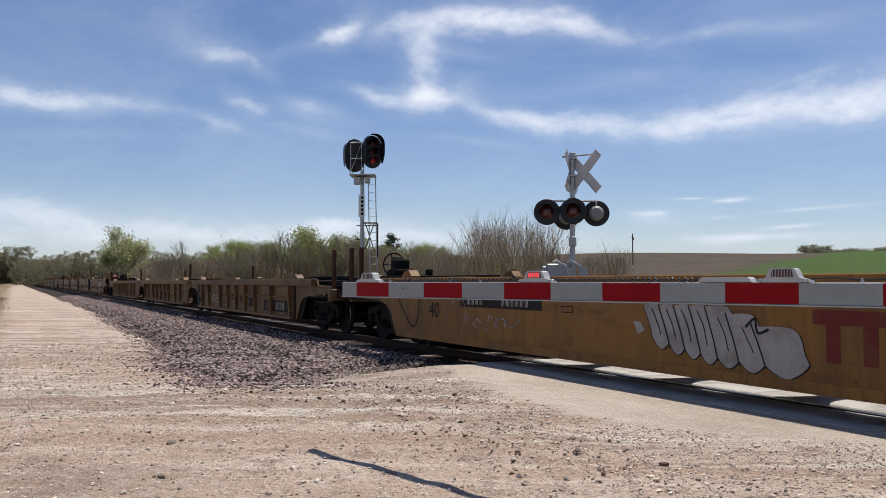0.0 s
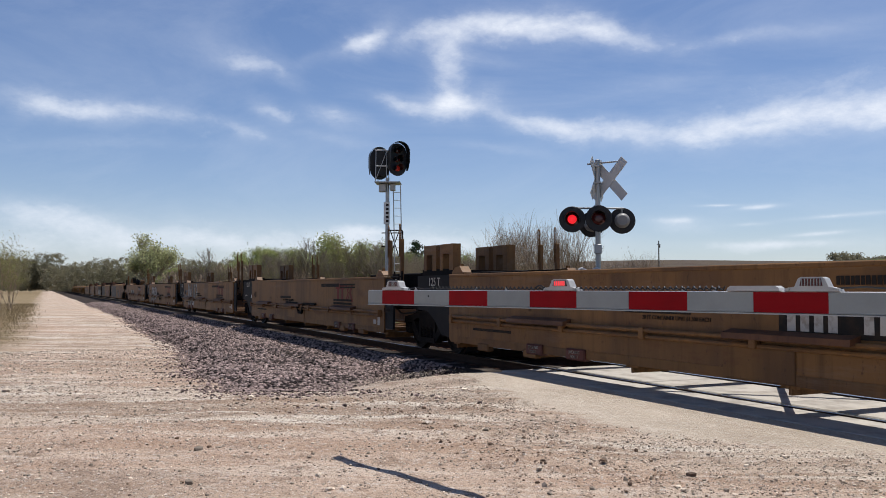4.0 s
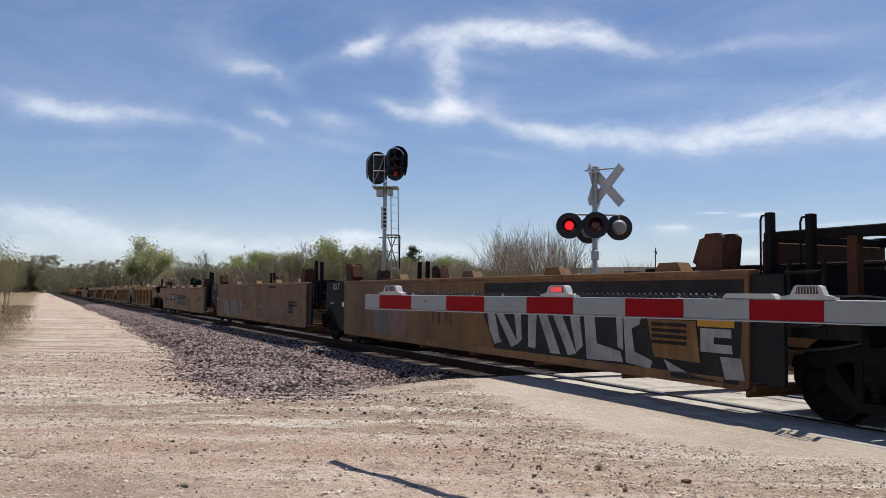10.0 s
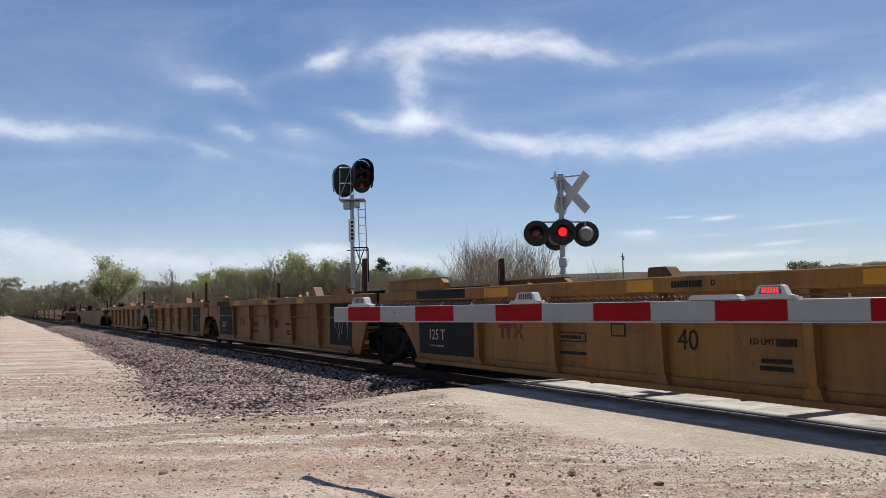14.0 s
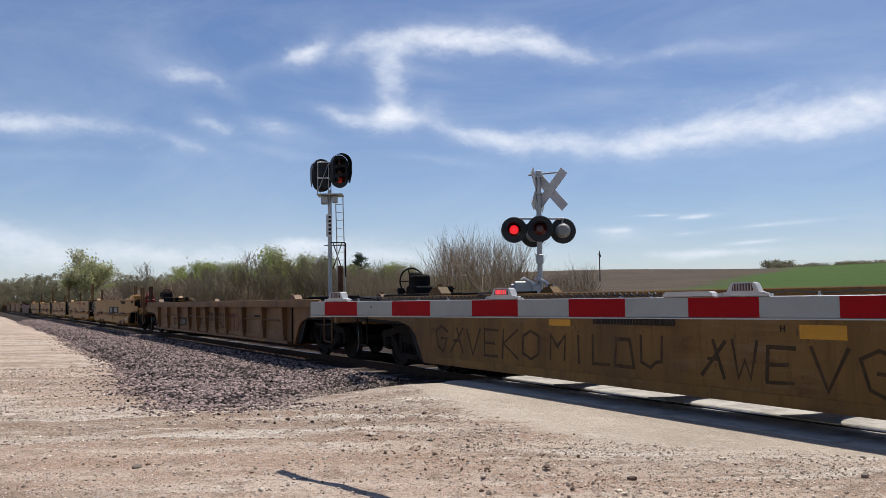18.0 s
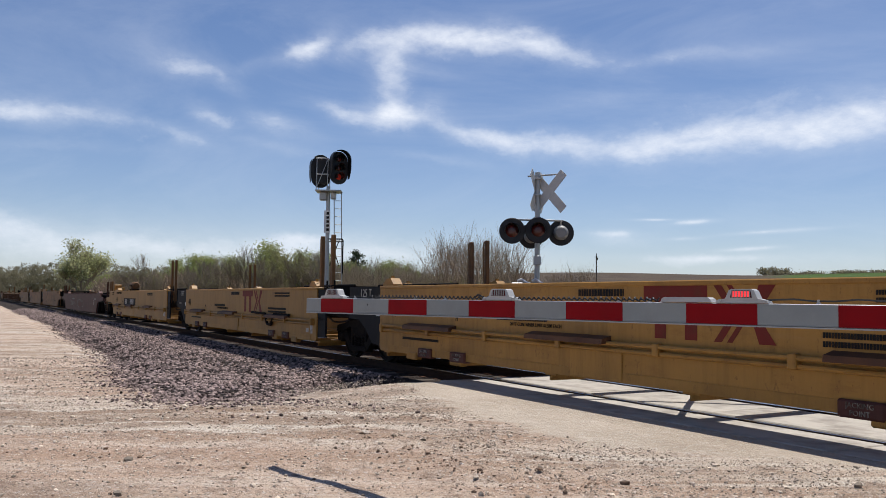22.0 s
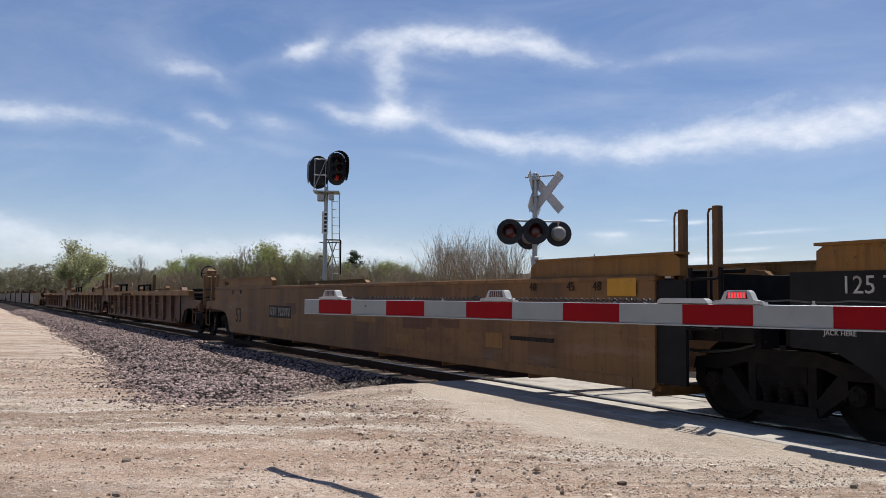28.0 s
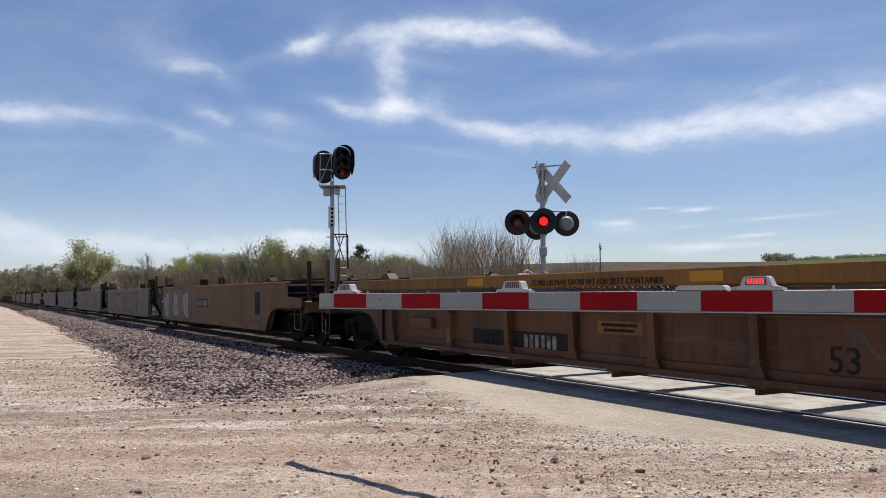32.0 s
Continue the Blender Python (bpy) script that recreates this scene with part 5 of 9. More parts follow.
def build_unit(kind, L, front, rear, paint, chord, zt=1.6, zb=0.3, label="", seed=0, stakes=2.3, loop=True, pedestals=False, detail=True, end_paint=None, ribs=10,
               raised=(), posts=False, rear_wheel=False, stake_paint=None, front_gear="", front_posts=(0.9,), rear_posts=(0.36, 1.0), rear_top=2.2, ribs_at=None, a_front=None, a_rear=None, post_style="side", rear_tank=False):
    u = thing("well_car", label, "well car", "well cars of the train")
    r = random.Random(seed)
    Y = 1.5
    key = (kind, round(L, 1), front, rear, zt, zb)
    end_paint = end_paint or paint
    stake_paint = stake_paint or (M_TAN if kind == "rod" else M_RUST)
    outline = side_outline(kind, L, front, rear, zt, zb)
    deep = 0.15 if kind == "ribbed" else 0.0
    for s in (-1, 1):
        y0, y1 = sorted((s * (Y - deep), s * (Y - deep - 0.05)))
        put("side", shape(("side", *key, s), paint, lambda bm: bm_prism(bm, outline, y0, y1)), u)
        # top chord: a box along the whole top edge
        x0, x1 = ends(L, front, rear, 0.42 if kind == "ribbed" else 1.70, 1.95)
        ch = {"ribbed": 0.19, "rod": 0.05, "smooth": 0.06, "deep": 0.05}[kind]
        ya, yb = sorted((s * (Y + (0.0 if kind == "ribbed" else 0.015)), s * (Y - 0.16)))
        put("top_chord", shape(("top_chord", *key, s), chord, lambda bm: bm_block(bm, x0, x1, ya, yb, zt - ch, zt + 0.012, 0.012)), u)
        # inner bottom ledge
        x2, x3 = ends(L, front, rear, 1.8, 3.9)
        ya2, yb2 = sorted((s * (Y - 0.02), s * (Y - (0.66 if kind == "ribbed" else 0.40))))
        put("bottom_sill", shape(("bottom_sill", *key, s), paint, lambda bm: bm_box(bm, x2, x3, ya2, yb2, zb, zb + 0.07)), u)
        if kind in ("smooth", "rod", "deep") and s < 0:
            put("lower_strake", shape(("lower_strake", *key), paint, lambda bm: bm_box(bm, x2 + 0.3, x3 - 0.3, -Y - 0.009, -Y, zb + 0.004, zb + 0.125)), u)
    # floor
    x2, x3 = ends(L, front, rear, 1.85, 4.0 if kind != "deep" else 4.6)
    if kind == "deep":
        put("floor", shape(("holed", *key), paint, holed_floor(x2, x3, 2.06, 0.86)), u)
    else:
        n = max(4, round((x3 - x2) / 2.45))
        for i in range(n + 1):
            put("crossbearer", shape("crossbearer", paint, crossbearer), u, pose(x2 + (x3 - x2) * i / n, 0, 0))
        if kind == "rod":
            for i in range(0, n, 2):
                put("brace", shape("brace", paint, brace_mesh((x3 - x2) / n)), u, pose(x2 + (x3 - x2) * (i + 0.5) / n, 0, 0))
    # ribs and panels
    b0, b1 = ends(L, front, rear, 1.72, 4.5 if kind == "ribbed" else 3.8)
    if kind == "ribbed":
        n = ribs
        rib = shape(("rib", zt, zb), paint, lambda bm: bm_prism(bm, [(-Y + 0.005, zt - 0.19), (-Y + 0.152, zt - 0.19), (-Y + 0.152, zb + 0.02), (-Y + 0.06, zb + 0.02)], -0.06, 0.06, "x"))
        foot = shape(("rib_foot", zb), paint, lambda bm: bm_prism(bm, [(-0.14, zb + 0.03), (0.14, zb + 0.03), (0.08, zb + 0.2), (-0.08, zb + 0.2)], -Y + 0.05, -Y + 0.155))
        for x in ribs_at or [b0 + 0.25 + (b1 - b0 - 0.5) * i / n for i in range(n + 1)]:
            for s in ((-1, 1) if detail else (-1,)):
                put("rib", rib, u, pose(x, 0, 0, 0, 0, 0 if s < 0 else 180) if s < 0 else pose(x, 0, 0) @ Matrix.Rotation(math.pi, 4, "Z"))
            put("rib_foot", foot, u, pose(x, 0, 0))
        put("side_pipe", shape(("side_pipe", *key), paint, lambda bm: bm_tube(bm, (b0 + 0.3, -Y + 0.085, zt - 0.52), (b1 - 0.3, -Y + 0.085, zt - 0.54), 0.022, seg=8), True), u)
        put("bottom_flange", shape(("bottom_flange", *key), paint, lambda bm: bm_box(bm, b0 + 0.1, b1 - 0.1, -Y + 0.118, -Y + 0.148, zb + 0.003, zb + 0.17)), u)
        yl = -(Y - deep)
    else:
        yl = -Y
    if kind == "rod" and detail:
        x0, x1 = b0 + 0.2, b1 - 0.2
        pipe = shape(("pipe", *key), paint, lambda bm: bm_tube(bm, (x0, -Y - 0.06, 0.83), (x1, -Y - 0.06, 0.81), 0.028, seg=8), True)
        put("brake_pipe", pipe, u)
        put("brake_pipe", pipe, u, pose(0, 0.015, -0.085))
        n = 7
        for i in range(n + 1):
            x = x0 + (x1 - x0) * i / n
            put("pipe_bracket", shape("pipe_bracket", paint, lambda bm: bm_block(bm, -0.05, 0.05, -Y - 0.10, -Y, 0.70, 0.86, 0.012)), u, pose(x, 0, 0))
        # shelf in brown: its shadowed underside is put into the colour
        shelf = shape("shelf", M_BROWN, lambda bm: bm_prism(bm, [(-Y, 1.06), (-Y - 0.15, 1.02), (-Y - 0.16, 0.955), (-Y, 0.97)], -0.85, 0.85, "x"))
        for x in (-4.4, 0.55, 4.45) if front == "c" else (-4.35, -0.45, 4.4):
            put("shelf", shelf, u, pose(x, 0, -0.15))
        pad = shape("jacking_pad", M_MAROON, lambda bm: bm_block(bm, -0.24, 0.24, -Y - 0.05, -Y + 0.1, 0.30, 0.47, 0.02))
        for x in (-4.55, -3.4, 3.85, 5.0):
            jack = put("jacking_pad", pad, u, pose(x, 0, 0), "oxide-red jacking pad")
            put("lettering", lettering("JACKING", M_LETTER_P, 0.07), jack, pose(0, -Y - 0.053, 0.42))
            put("lettering", lettering("POINT", M_LETTER_P, 0.07), jack, pose(0, -Y - 0.053, 0.35))
        lump = shape("sill_block", paint, lambda bm: bm_block(bm, -0.2, 0.2, -Y - 0.03, -Y + 0.1, 0.22, 0.36, 0.02))
        for x in (x0 + 1.2, x0 + 2.8, x1 - 2.8, x1 - 1.3):
            put("sill_block", lump, u, pose(x, 0, 0.02))
        put("access_panel", shape("access_panel", paint, lambda bm: bm_block(bm, -0.52, 0.52, -Y - 0.022, -Y, 0.34, 0.72, 0.01)), u, pose(0.1, 0, 0))
    # ends
    for s, end in ((-1, rear), (1, front)):
        h = L / 2
        if end == "a":
            add_platform(u, "a", -1.95, -0.12, pose(s * h, 0, 0.02) @ Matrix.Rotation(0 if s > 0 else math.pi, 4, "Z"))
            if kind != "ribbed":
                for q in (-1, 1):
                    ya, yb = sorted((q * (Y - 0.03), q * (Y - 0.08)))
                    bm = bmesh.new()
                    if s < 0:
                        bm_prism(bm, [(-h + 2.06, zb + 0.06), (-h + 2.06, zt), (-h + 0.45, zt), (-h + 0.45, 0.92), (-h + 0.95, 0.90), (-h + 1.30, 0.72), (-h + 1.62, zb + 0.12)], ya, yb)
                    else:
                        bm_box(bm, h - 1.42, h - 0.95, ya, yb, zb + 0.1, zt - 0.05)
                    part("end_plate", bm, M_BLACKPAINT, u, "black painted end plate")
                if s < 0:
                    mark(u, "125 T", -h + 1.3, -Y + 0.03, zt - 0.14, 0.24, M_LETTER_W)
                    mark(u, "JACK HERE", -h + 1.0, -Y + 0.03, 1.08, 0.07, M_LETTER_W)
                    plate(u, -h + 1.82, -h + 1.98, -Y + 0.03, 1.0, 1.12, M_WHITE, "small white notice")
                else:
                    put("ladder", shape("ladder", M_IRON, ladder_mesh), u, pose(h - 0.66, -Y + 0.05, 0), "black side ladder")
            else:
                for q in (-1, 1):
                    ya, yb = sorted((q * (Y - 0.19), q * (Y - 0.23)))
                    bm = bmesh.new()
                    k = 0.0 if s < 0 else 0.9
                    bm_prism(bm, [(s * (h - 2.15 + k), zb), (s * (h - 1.6 + k), 1.0), (s * (h - 1.0 + k * 0.7), 1.1), (s * (h - 0.15), 1.12), (s * (h - 0.15), zt - 0.2), (s * (h - 2.1 + k), zt - 0.2)], ya, yb)
                    part("arch_plate", bm, end_paint, u)
        else:
            add_platform(u, "c", -3.7, -0.7, pose(s * h, 0, 0.02) @ Matrix.Rotation(0 if s > 0 else math.pi, 4, "Z"))
            add_truck(u, s * (h - 2.25))
            for q in (-1, 1):
                ya, yb = sorted((q * (Y - deep - 0.06), q * (Y - deep - 0.10)))
                put("arch_plate", shape(("arch_plate", zt, zb, s, q, deep), M_BLACKPAINT, lambda bm: bm_prism(bm, [(s * -3.95, zb + 0.02), (s * -3.5, zb + 0.02), (s * -3.32, 0.40), (s * -3.0, 0.90),
                                                                                           (s * -0.8, 0.92), (s * -0.8, 1.0), (s * -3.95, 1.0)], ya, yb)), u, pose(s * h, 0, 0))
            # dark plate added across the well end to block light and view
            put("bulkhead", shape(("bulkhead", zt, zb), M_IRON, lambda bm: bm_box(bm, -0.03, 0.03, -1.38, 1.38, zb, zt - 0.1)), u, pose(s * (h - 3.85), 0, 0))
            put("coupler", shape("coupler", M_IRON, coupler_mesh), u, pose(s * (h - 0.33), 0, 0) @ Matrix.Rotation(0 if s > 0 else math.pi, 4, "Z"))
            for q in (-1, 1):
                put("side_step", shape("side_step", M_IRON if seed % 2 else M_TAN, step_mesh), u, pose(s * (h - 0.98), q * (Y - 0.05), 0, 0, 0, 0 if q < 0 else 180))
            put("end_sill", shape("end_sill", paint, lambda bm: bm_block(bm, -0.1, 0.1, -1.4, 1.4, 0.86, 1.16, 0.02)), u, pose(s * (h - 0.8), 0, 0))
        if not detail:
            continue
        # posts with wire loops, near and far
        if stakes:
            if end == "a":
                posts_at = (a_front or ((1.0, -1, stakes),)) if s > 0 else (a_rear or ((1.1, 1, stakes - 0.1),))
            else:
                posts_at = [(x, -1, 2.2 if s > 0 else rear_top) for x in (front_posts if s > 0 else rear_posts)]
            for x, q, top in posts_at:
                hh = round(top - 1.06, 2)
                thick = 0.062 if end == "c" and s < 0 else 0.045
                style = post_style if end == "a" else "side"
                put("stake", shape(("stake", hh, loop, thick, style, stake_paint.name), stake_paint, stake_mesh(hh, loop, thick, style)), u, pose(s * (h - x), q * 1.22, 1.06))
        # pipes, valves and locks over the truck
        put("valve", shape("valve", M_IRON, valve_mesh), u, pose(s * (h - 1.45), r.uniform(-0.5, 0.5), 1.10, 0, 0, 0 if s > 0 else 180))
        for q in (-1, 1):
            put("container_lock", shape(("container_lock", kind == "smooth" and end == "a" and not raised), M_RUST if kind == "smooth" and not raised else paint, tall_lock if kind == "smooth" and end == "a" and not raised else cone_lock), u, pose(s * (h - (2.1 if end == "a" else 3.9)), q * 1.25, zt if kind != "ribbed" else zt - 0.02, 0, 0, 0 if s > 0 else 180))
        flip = Matrix.Rotation(0 if s > 0 else math.pi, 4, "Z")
        for ry, rz in ((-0.9, 0.06), (0.8, 0.04)):
            put("end_rod", shape(("end_rod", zt), M_IRON, lambda bm: bm_tube(bm, (-3.9, 0, zt), (-0.6, 0, zt), 0.028, seg=7)), u, pose(s * h, 0, 0) @ flip @ pose(0, ry, rz))
        put("cross_bar", shape(("cross_bar", zt), M_IRON, lambda bm: bm_box(bm, -3.9, -3.8, -1.3, 1.3, zt - 0.02, zt + 0.04)), u, pose(s * (h if end == "a" else h + 0.0), 0, 0) @ flip)
        if end == "a":
            put("cross_bar", shape(("cross_bar_low", zt), M_IRON, lambda bm: bm_box(bm, -1.4, -1.3, -1.2, 1.2, 1.1, zt + 0.05)), u, pose(s * h, 0, 0) @ flip)
        if end == "c":
            # low clutter on the end deck: sloped cover, rods, cylinder
            put("deck_cover", shape("deck_cover", M_IRON, lambda bm: bm_prism(bm, [(-1.0, 0.0), (0.7, 0.0), (0.95, 0.14), (0.85, 0.19), (-0.9, 0.26), (-1.1, 0.1)], -0.35, 0.35)), u, pose(s * (h - 2.3), 0.35, 1.22, 0, 0, 0 if s > 0 else 180))
            put("brake_gear", shape("brake_gear", M_IRON, lambda bm: (bm_block(bm, -0.3, 0.3, -0.3, 0.2, 0, 0.28, 0.05), bm_tube(bm, (-0.9, -0.2, 0.2), (0.9, -0.2, 0.16), 0.045, seg=8))), u, pose(s * (h - 1.6), -0.3, 1.10))
            put("deck_valve", shape("deck_valve", M_IRON, lambda bm: (bm_block(bm, -0.07, 0.07, -0.07, 0.07, 0, 0.16, 0.015), bm_tube(bm, (-0.2, 0, 0.1), (0.2, 0, 0.1), 0.02, seg=6))), u, pose(s * (h - 1.2), 0.5, 1.5), "small black valve")
            put("deck_valve", shape("valve_bracket", M_IRON, lambda bm: bm_box(bm, -0.03, 0.03, -0.03, 0.03, 0, 0.42)), u, pose(s * (h - 1.2), 0.5, 1.09))
        gears = []
        if end == "c" and s > 0:
            gears = {"tank": [("tank", 3.55, 0.0, 2.05, M_BLACKPAINT), ("wheel", 1.30, -0.5, 2.2, M_IRON, 1)], "wheel": [("wheel", 0.95, -0.5, 1.88, M_RUST, 1)],
                     "red": [("tank", 1.25, 0.0, 1.86, M_RUST), ("wheel", 1.85, -0.75, 1.70, M_REDPAINT, -1), ("box", 2.5, -1.18, zt, paint)],
                     "high": [("wheel", 2.95, -0.5, 2.28, M_TAN, -1)], "": []}[front_gear]
        elif end == "c" and rear_wheel:
            gears = [("wheel", 1.45, -0.5, 1.76, M_IRON, 1)]
        if end == "c" and s < 0 and rear_tank:
            gears = [("tank", 1.2, 0.0, 1.95, M_TAN)] if rear_tank is True else [("tank", 2.1, 0.85, 1.98, M_BLACKPAINT), ("wheel", 0.95, 0.85, 2.12, M_IRON, -1)]
        if end == "c" and s < 0 and rear_tank is True:
            put("deck_box", shape(("deck_box", paint.name), paint, lambda bm: (bm_block(bm, -0.30, 0.16, -0.2, 0.2, 0.0, 0.40, 0.02), bm_block(bm, 0.20, 0.36, -0.16, 0.16, 0.0, 0.55, 0.02))), u, pose(s * (h - 1.75), -0.85, 1.30))
            if paint is M_CLEAN:
                put("container_guide", shape("narrow_guide", paint, lambda bm: (bm_block(bm, -0.16, 0.16, -0.2, 0.2, 0.0, 0.40, 0.02), bm_block(bm, -0.19, 0.19, -0.22, 0.22, 0.30, 0.33, 0.01))), u, pose(s * (h - 2.15), -1.1, zt), "narrow painted container guide")
            else:
                put("container_guide", shape(("container_guide", paint.name), paint, pedestal_mesh), u, pose(s * (h - 2.75), -1.1, zt + 0.08), "square painted container guide")
            put("guide_foot", shape(("guide_foot", paint.name), paint, lambda bm: bm_block(bm, -0.5, 0.3, -0.15, 0.15, 0, 0.1, 0.02)), u, pose(s * (h - 2.75), -1.1, zt - 0.01))
            put("end_frame", shape(("end_frame", paint.name), paint, lambda bm: (bm_box(bm, 0.5, 3.6, -1.30, -1.18, 1.12, 1.40), bm_box(bm, 2.2, 2.34, -1.2, 1.2, 1.12, 1.5))), u, pose(-h, 0, 0))
        for g in gears:
            x = s * (h - g[1])
            if g[0] == "tank":
                tank = put("air_reservoir", shape("air_reservoir", g[4], tank_mesh, True), u, pose(x, g[2], g[3]), "grimy air reservoir")
                leg = shape(("tank_leg", g[3]), M_IRON, lambda bm: bm_box(bm, -0.05, 0.05, -0.2, 0.2, 1.08 - g[3], -0.2))
                for k in (-0.35, 0.35):
                    put("tank_leg", leg, tank, pose(k, 0, 0))
                put("tank_pipe", shape("tank_pipe", M_IRON, lambda bm: bm_line(bm, [(-0.5, -0.2, 0.02), (0.2, -0.26, 0.02), (0.62, -0.26, 0.0), (0.75, -0.26, -0.3), (0.75, -0.2, -0.6)], 0.025, 7)), tank)
            elif g[0] == "wheel":
                bw = put("hand_brake", shape("brake_box", g[4], brake_box), u, pose(x, g[2], g[3], 0, 0, 0 if s * g[5] > 0 else 180))
                put("brake_wheel", shape("brake_wheel", g[4] if g[4] is not M_TAN else M_IRON, brake_wheel, True), bw, pose(0.12, 0, 0))
            else:
                put("equipment_box", shape(("equipment_box", g[4].name), g[4], lambda bm: (bm_block(bm, -0.30, 0.30, -0.26, 0.26, 0.0, 0.22, 0.015), bm_block(bm, -0.12, 0.18, -0.2, 0.2, 0.22, 0.245, 0.01))), u, pose(x, g[2], g[3]), "painted steel equipment box")
                for k, (dx, w2, hh) in enumerate(((1.15, 0.8, 0.06), (0.75, 0.5, 0.09), (1.85, 0.30, 0.10))):
                    put("deck_fitting", shape(("deck_fitting", k), paint, lambda bm: bm_block(bm, -w2 / 2, w2 / 2, -0.2, 0.2, 0, hh, 0.02)), u, pose(x - s * dx, -1.2, g[3]))
        if pedestals and end == "a" and s < 0:
            for x in (0.50, 1.31):
                for y in (-1.12, 0.15):
                    put("container_guide", shape("container_guide", M_TAN, pedestal_mesh), u, pose(s * (h - x), y, 1.74), "square yellow container guide")
            put("guide_frame", shape("guide_frame", M_IRON, lambda bm: (bm_box(bm, 0.1, 2.0, -1.2, -1.0, 1.62, 1.77), bm_box(bm, 0.1, 2.0, 0.05, 0.25, 1.62, 1.74), bm_box(bm, 0.1, 2.0, 1.0, 1.2, 1.62, 1.77), bm_box(bm, 0.3, 0.5, -1.0, 1.0, 1.1, 1.74), bm_box(bm, 1.5, 1.7, -1.0, 1.0, 1.1, 1.74))), u, pose(-h, 0, 0))
        for rs, d0, d1, top, *hole in raised:
            if rs == s and (end == "c") == bool(hole):
                for q in (-1, 1):
                    bm = bmesh.new()
                    e0, e1 = hole or (d1, d1)
                    bm_prism(bm, [(s * (h - e1), zt), (s * (h - d1), zt), (s * (h - d1), top - 0.08), (s * (h - d1 + 0.15), top), (s * (h - e1), top)] if hole else
                             [(s * (h - d0), zt), (s * (h - d1), zt), (s * (h - d1), top - 0.08), (s * (h - d1 + 0.15), top), (s * (h - d0 - 0.1), top), (s * (h - d0), top - 0.06)], q * 1.40 - 0.06, q * 1.40 + 0.06)
                    if hole:
                        bm_prism(bm, [(s * (h - d0), zt), (s * (h - e0), zt), (s * (h - e0), top), (s * (h - d0 - 0.1), top), (s * (h - d0), top - 0.06)], q * 1.40 - 0.06, q * 1.40 + 0.06)
                        for z0, z1 in ((zt, top - 0.18), (top - 0.07, top)):
                            bm_prism(bm, [(s * (h - e0), z0), (s * (h - e1), z0), (s * (h - e1), z1), (s * (h - e0), z1)], q * 1.40 - 0.06, q * 1.40 + 0.06)
                    part("container_rail", bm, M_YELLOW, u, "raised yellow container guide rail")
                    bm = bmesh.new()
                    bm_prism(bm, [(s * (h - d0), top - 0.01), (s * (h - d1 + 0.15), top - 0.01), (s * (h - d1 + 0.15), top + 0.02), (s * (h - d0), top + 0.02)], q * 1.40 - 0.1, q * 1.40 + 0.1)
                    part("rail_cap", bm, M_YELLOW, u)
                    if posts:
                        put("guide_post", shape("guide_post", M_TAN, lambda bm: bm_prism(bm, [(-0.14, 0), (0.14, 0), (0.16, 0.26), (0.08, 0.38), (-0.14, 0.38)], -0.12, 0.12)), u, pose(s * (h - d1 - 0.2), q * 1.38, zt))
    if front == "a":
        add_truck(u, L / 2)
    UNITS.append((u, 0.0))
    return u, yl, b0, b1


def add_car(spec):
    """A car of one or more units between couplers; joints are the stations of its unit ends at the start."""
    js = spec["joints"]
    for i in range(len(js) - 1):
        a, b = js[i], js[i + 1]
        L, mid = a - b, (a + b) / 2
        front = "c" if i == 0 else "a"
        rear = "c" if i == len(js) - 2 else "a"
        opts = dict(spec.get("opts", {}))
        opts["seed"] = spec["seed"] + i
        low = opts.pop("zt_last", None)
        if low and rear == "c":
            opts["zt"] = low
        if "ribs_at" in spec:
            opts["ribs_at"] = spec["ribs_at"][i]
        paint = spec["paint"]
        if isinstance(paint, (list, tuple)):
            paint = paint[i]
        if paint is M_CLEAN or paint is M_YELLOW:
            word = "yellow"
        else:
            word = {M_TAN: "faded tan", M_BROWN: "rust-brown", M_OCHRE: "dirty ochre-brown", M_MAROON: "dark oxide-red", M_GREYCAR: "dull grey"}[paint]
        lab = {"rod": "empty %s well car with smooth sides and side pipe", "smooth": "empty %s well car with plain bowed sides",
               "ribbed": "empty %s well car with ribbed sides", "deep": "empty %s well car with sloped ends and a holed floor"}[spec["kind"]] % word
        u, yl, b0, b1 = build_unit(spec["kind"], L, front, rear, paint, spec.get("chord", paint), label=lab, **opts)
        u.location.x = mid
        UNITS[-1] = (u, mid)
        zt, zb = opts.get("zt", 1.6), opts.get("zb", 0.3)
        if spec.get("decor"):
            spec["decor"](u, i, yl, b0, b1, zt, zb, L)


